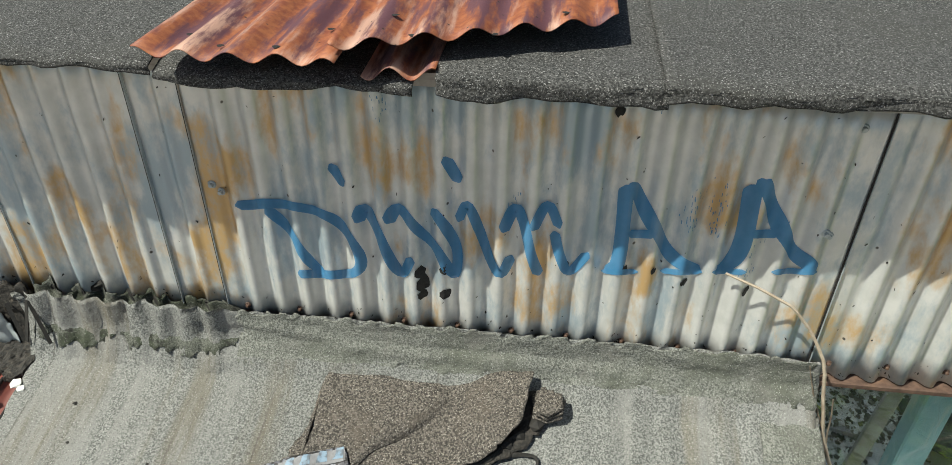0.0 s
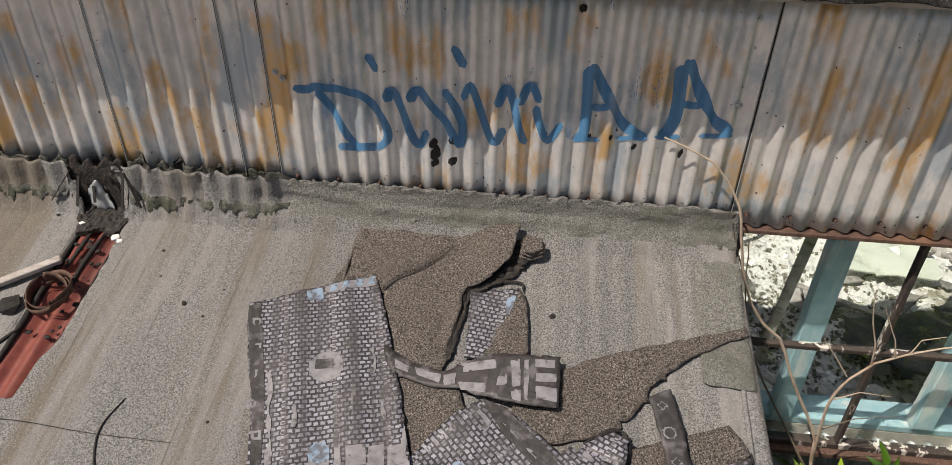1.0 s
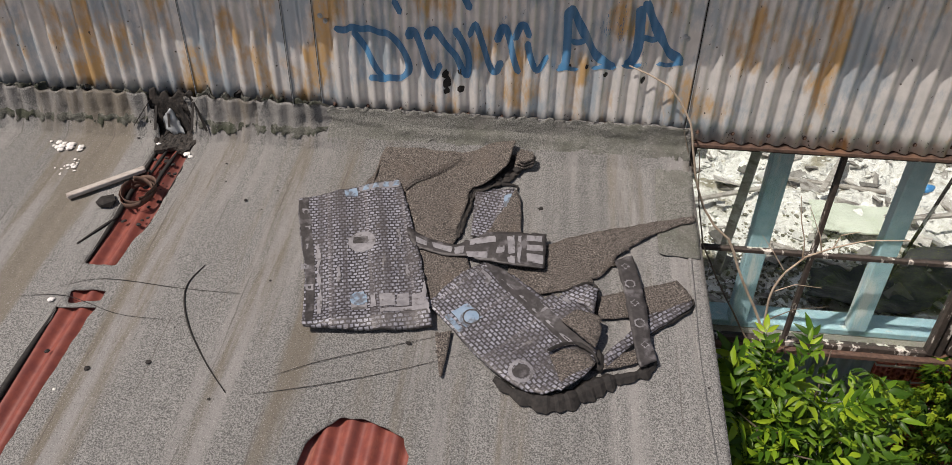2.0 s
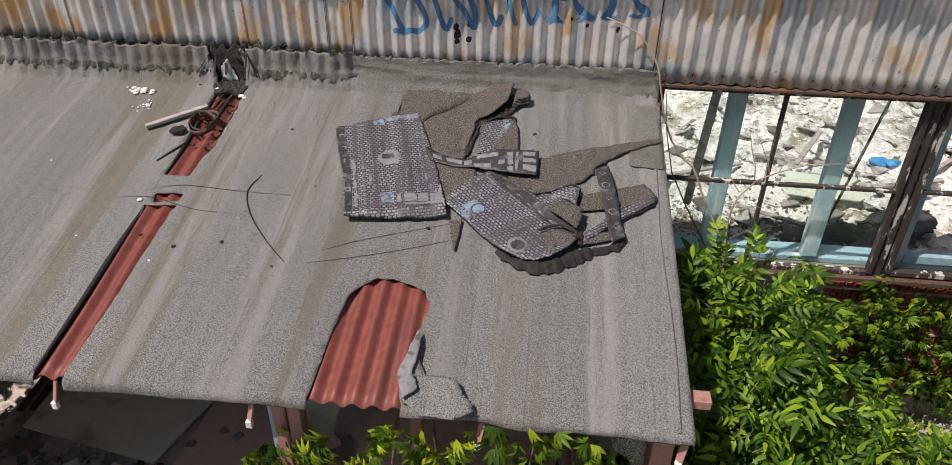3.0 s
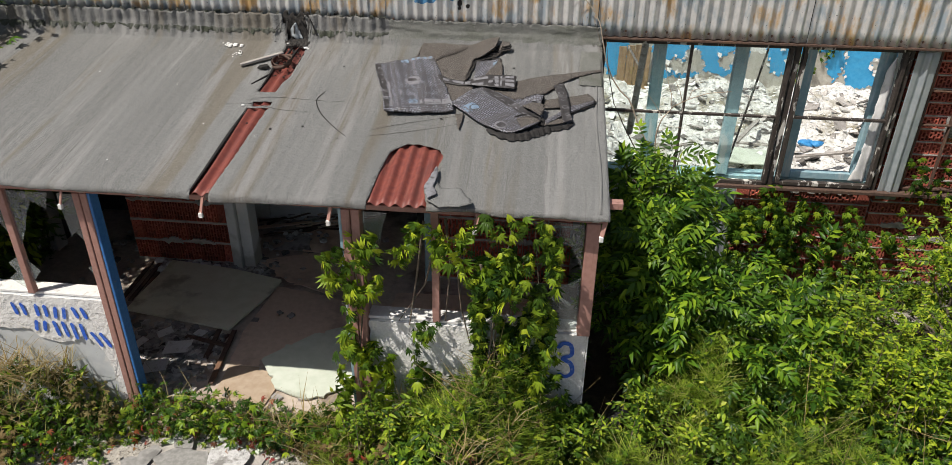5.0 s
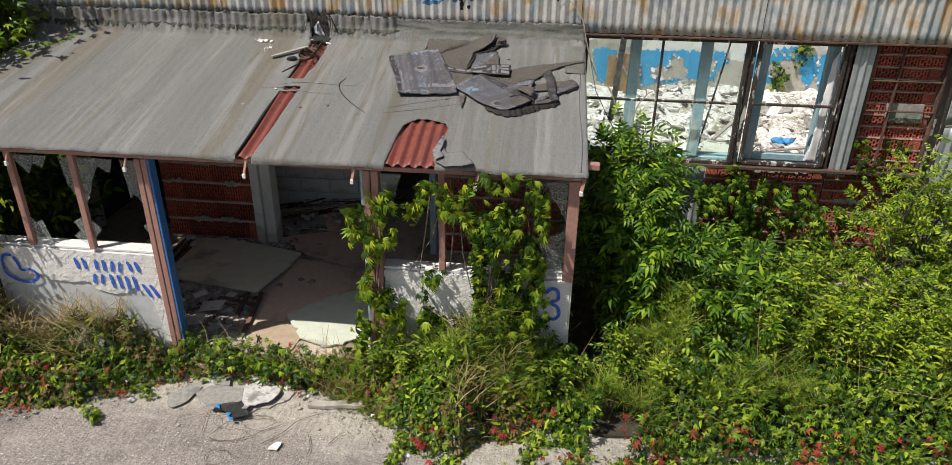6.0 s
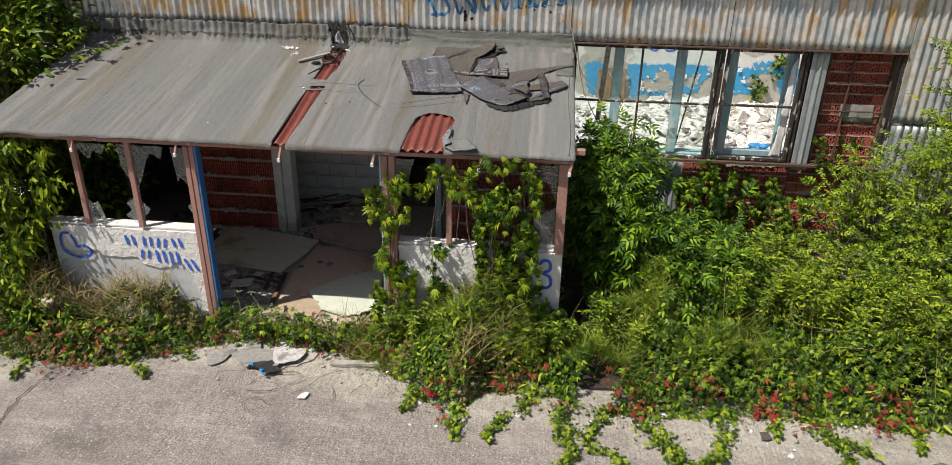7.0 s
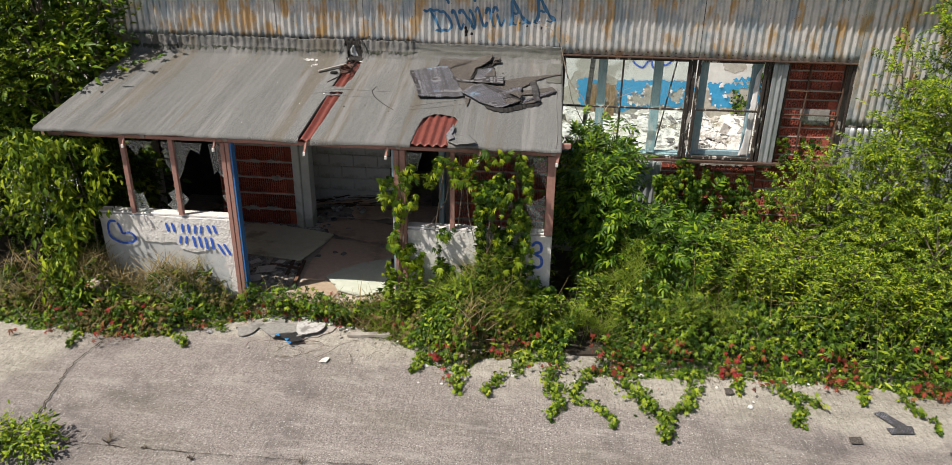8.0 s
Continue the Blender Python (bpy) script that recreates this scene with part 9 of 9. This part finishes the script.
# ---- debris in the yard ----
for pts, z, mat_, label, curl in (([(-2.62, -1.00), (-2.44, -0.80), (-2.36, -0.86), (-2.40, -1.04), (-2.52, -1.20)], 0.000, SLABGREY, "grey broken slab", 0.012), ([(-2.38, -0.97), (-2.268, -0.84), (-2.134, -0.843), (-1.989, -0.845), (-1.911, -1.015), (-2.071, -1.099), (-2.136, -1.18)], 0.014, SLABGREY, "cracked grey slab", 0.022), ([(-2.313, -0.706), (-2.176, -0.70), (-2.117, -0.841), (-2.28, -0.842)], 0.022, SLABGREY, "grey broken slab", 0.02),
                                  ([(-1.978, -0.843), (-1.857, -0.73), (-1.679, -0.806), (-1.626, -0.858), (-1.667, -1.013), (-1.754, -1.06), (-1.839, -1.143), (-1.918, -1.044)], 0.010, SLABPALE, "crumpled whitish sheet", 0.06), ([(-2.119, -1.124), (-1.908, -1.024), (-1.792, -1.208), (-1.909, -1.257)], 0.008, BLACK, "dark torn sheet", 0.04),
                                  ([(-2.154, -1.11), (-2.08, -1.119), (-2.059, -1.17), (-2.11, -1.159)], 0.040, BAG, "blue plastic strip", 0.02), ([(-1.992, -1.206), (-1.951, -1.21), (-1.885, -1.289), (-1.914, -1.301)], 0.036, BAG, "blue plastic strip", 0.02), ([(-1.501, -1.516), (-1.465, -1.463), (-1.415, -1.449), (-1.41, -1.481), (-1.428, -1.555)], 0.0, WHITE, "white chip", 0.02)):
    floor_sheet("yard_scrap", pts, z - 0.03, mat_, label + " lying on the concrete yard", "scrap", 0.008, curl, 0.018)
for pts in ([(4.02, -1.75), (4.12, -1.72), (4.30, -1.98), (4.20, -2.03)], [(4.05, -1.98), (4.28, -1.95), (4.29, -2.03), (4.06, -2.06)]):
    floor_sheet("felt_offcut", pts, -0.03, PRINT, "printed felt offcut lying on the concrete", "felt scrap", 0.006, 0.01)
for pts in ([(2.66, -1.52), (2.74, -1.50), (2.76, -1.60), (2.70, -1.62)], [(3.64, -2.16), (3.76, -2.14), (3.75, -2.24), (3.65, -2.25)], [(4.42, -2.28), (4.52, -2.26), (4.50, -2.33)]):
    floor_sheet("felt_offcut", pts, -0.032, FELT_DARK, "small dark felt offcut lying on the concrete", "felt scrap", 0.006, 0.008)
wire = thing("loose_wire", (-1.9, -1.22, -0.04), "tangle of thin rusty wire on the concrete", "wire")
for pts in ([(-2.225, -0.913), (-2.169, -1.184), (-2.109, -1.452)], [(-2.027, -1.475), (-1.909, -1.493), (-1.737, -1.439), (-1.611, -1.332), (-1.475, -1.239)], [(-1.58, -1.493), (-1.442, -1.337), (-1.355, -1.172), (-1.134, -1.056)], [(-2.021, -1.424), (-1.964, -1.29), (-1.845, -1.232)],
            [(-1.229, -1.344), (-1.171, -1.484), (-1.169, -1.578)], [(-1.03, -1.426), (-0.979, -1.314), (-0.908, -1.272)], [(-1.874 + 0.095 * math.cos(t), -1.671 + 0.085 * math.sin(t)) for t in np.linspace(0.3, 6.2, 14)]):
    c = smooth_line(pts, 0.03)
    part("strand", tube([(x, y, -0.030 + 0.014 * abs(n3(x * 6, y * 6))) for x, y in c], [0.0032 - 0.0014 * k / len(c) for k in range(len(c))], 5), BARK, wire)
floor_sheet("kerb_piece", [(-1.34, -1.01), (-1.30, -0.94), (-1.10, -0.91), (-0.80, -0.87), (-0.60, -0.85), (-0.60, -0.93), (-0.90, -0.965), (-1.14, -1.0)], -0.012, MORTAR, "pale broken concrete kerb at the edge of the plants", "kerb", 0.035, 0.02, 0.03)
for i in range(5):
    cx, cy, r = -1.9 + 0.25 * rng.normal(), -1.30 + 0.08 * rng.normal(), rng.uniform(0.08, 0.2)
    a0 = rng.uniform(0, 6)
    part("strand", tube([(cx + r * math.cos(a0 + t) * (1 + 0.2 * t), cy + 0.6 * r * math.sin(a0 + t), -0.028 + 0.02 * abs(math.sin(t * 2))) for t in np.linspace(0, 3.5, 14)], [0.0022] * 14, 4), RAIL, wire)
for i in range(40):
    x = rng.uniform(-3.0, 3.8)
    y = float(edge_y(x)) - abs(rng.normal(0, 0.25)) + 0.05
    b = stone(rng.uniform(0.010, 0.035), i * 1.7, 0.6)
    b.transform(Matrix.Translation((x, y, -0.04)))
    tagged(part("yard_stone", b, WHITE if i % 3 else MORTAR), "pale broken stone on the concrete", "stone", "yard stones")


# crumbled pale patch before the porch step
floor_sheet("crumbled_patch", [(-2.48, -0.74), (-2.1, -0.62), (-1.66, -0.62), (-1.52, -0.90), (-1.85, -1.16), (-2.28, -1.06)], -0.042, MORTAR, "pale crumbled patch of broken concrete before the porch step", "concrete patch", 0.01, 0.012, 0.05)
# rubble of the broken doorstep
for i in range(26):
    b = stone(rng.uniform(0.02, 0.055), i * 2.3 + 40, 0.6)
    b.transform(Matrix.Translation((rng.normal(-1.82, 0.16), rng.normal(-0.78, 0.09), -0.035)))
    tagged(part("step_rubble", b, (MORTAR, PALEBOARD, MORTAR)[i % 3]), "pale broken rubble of the porch step on the concrete", "rubble", "step rubble")
# dead weed tufts in the joint of the slabs
for x, y, h in ((-2.98, -3.0, 0.22), (-3.33, -3.05, 0.10), (-2.15, -3.12, 0.14), (-2.62, -3.04, 0.06), (-1.2, -3.06, 0.08)):
    tuft = thing("dead_weed", (x, y, -0.05), "small dry dead weed in a joint of the concrete", "weed", "dead weeds")
    for k in range(14):
        a, r = rng.uniform(0, 6.3), rng.uniform(0.3, 1.0) * h
        part("stem", tube([(x, y, -0.05), (x + 0.3 * r * math.cos(a), y + 0.3 * r * math.sin(a), -0.05 + r * 0.45), (x + 0.6 * r * math.cos(a + 0.5), y + 0.6 * r * math.sin(a + 0.5), -0.05 + r * rng.uniform(0.4, 0.95))], [0.004, 0.003, 0.0015], 4), BARK, tuft)
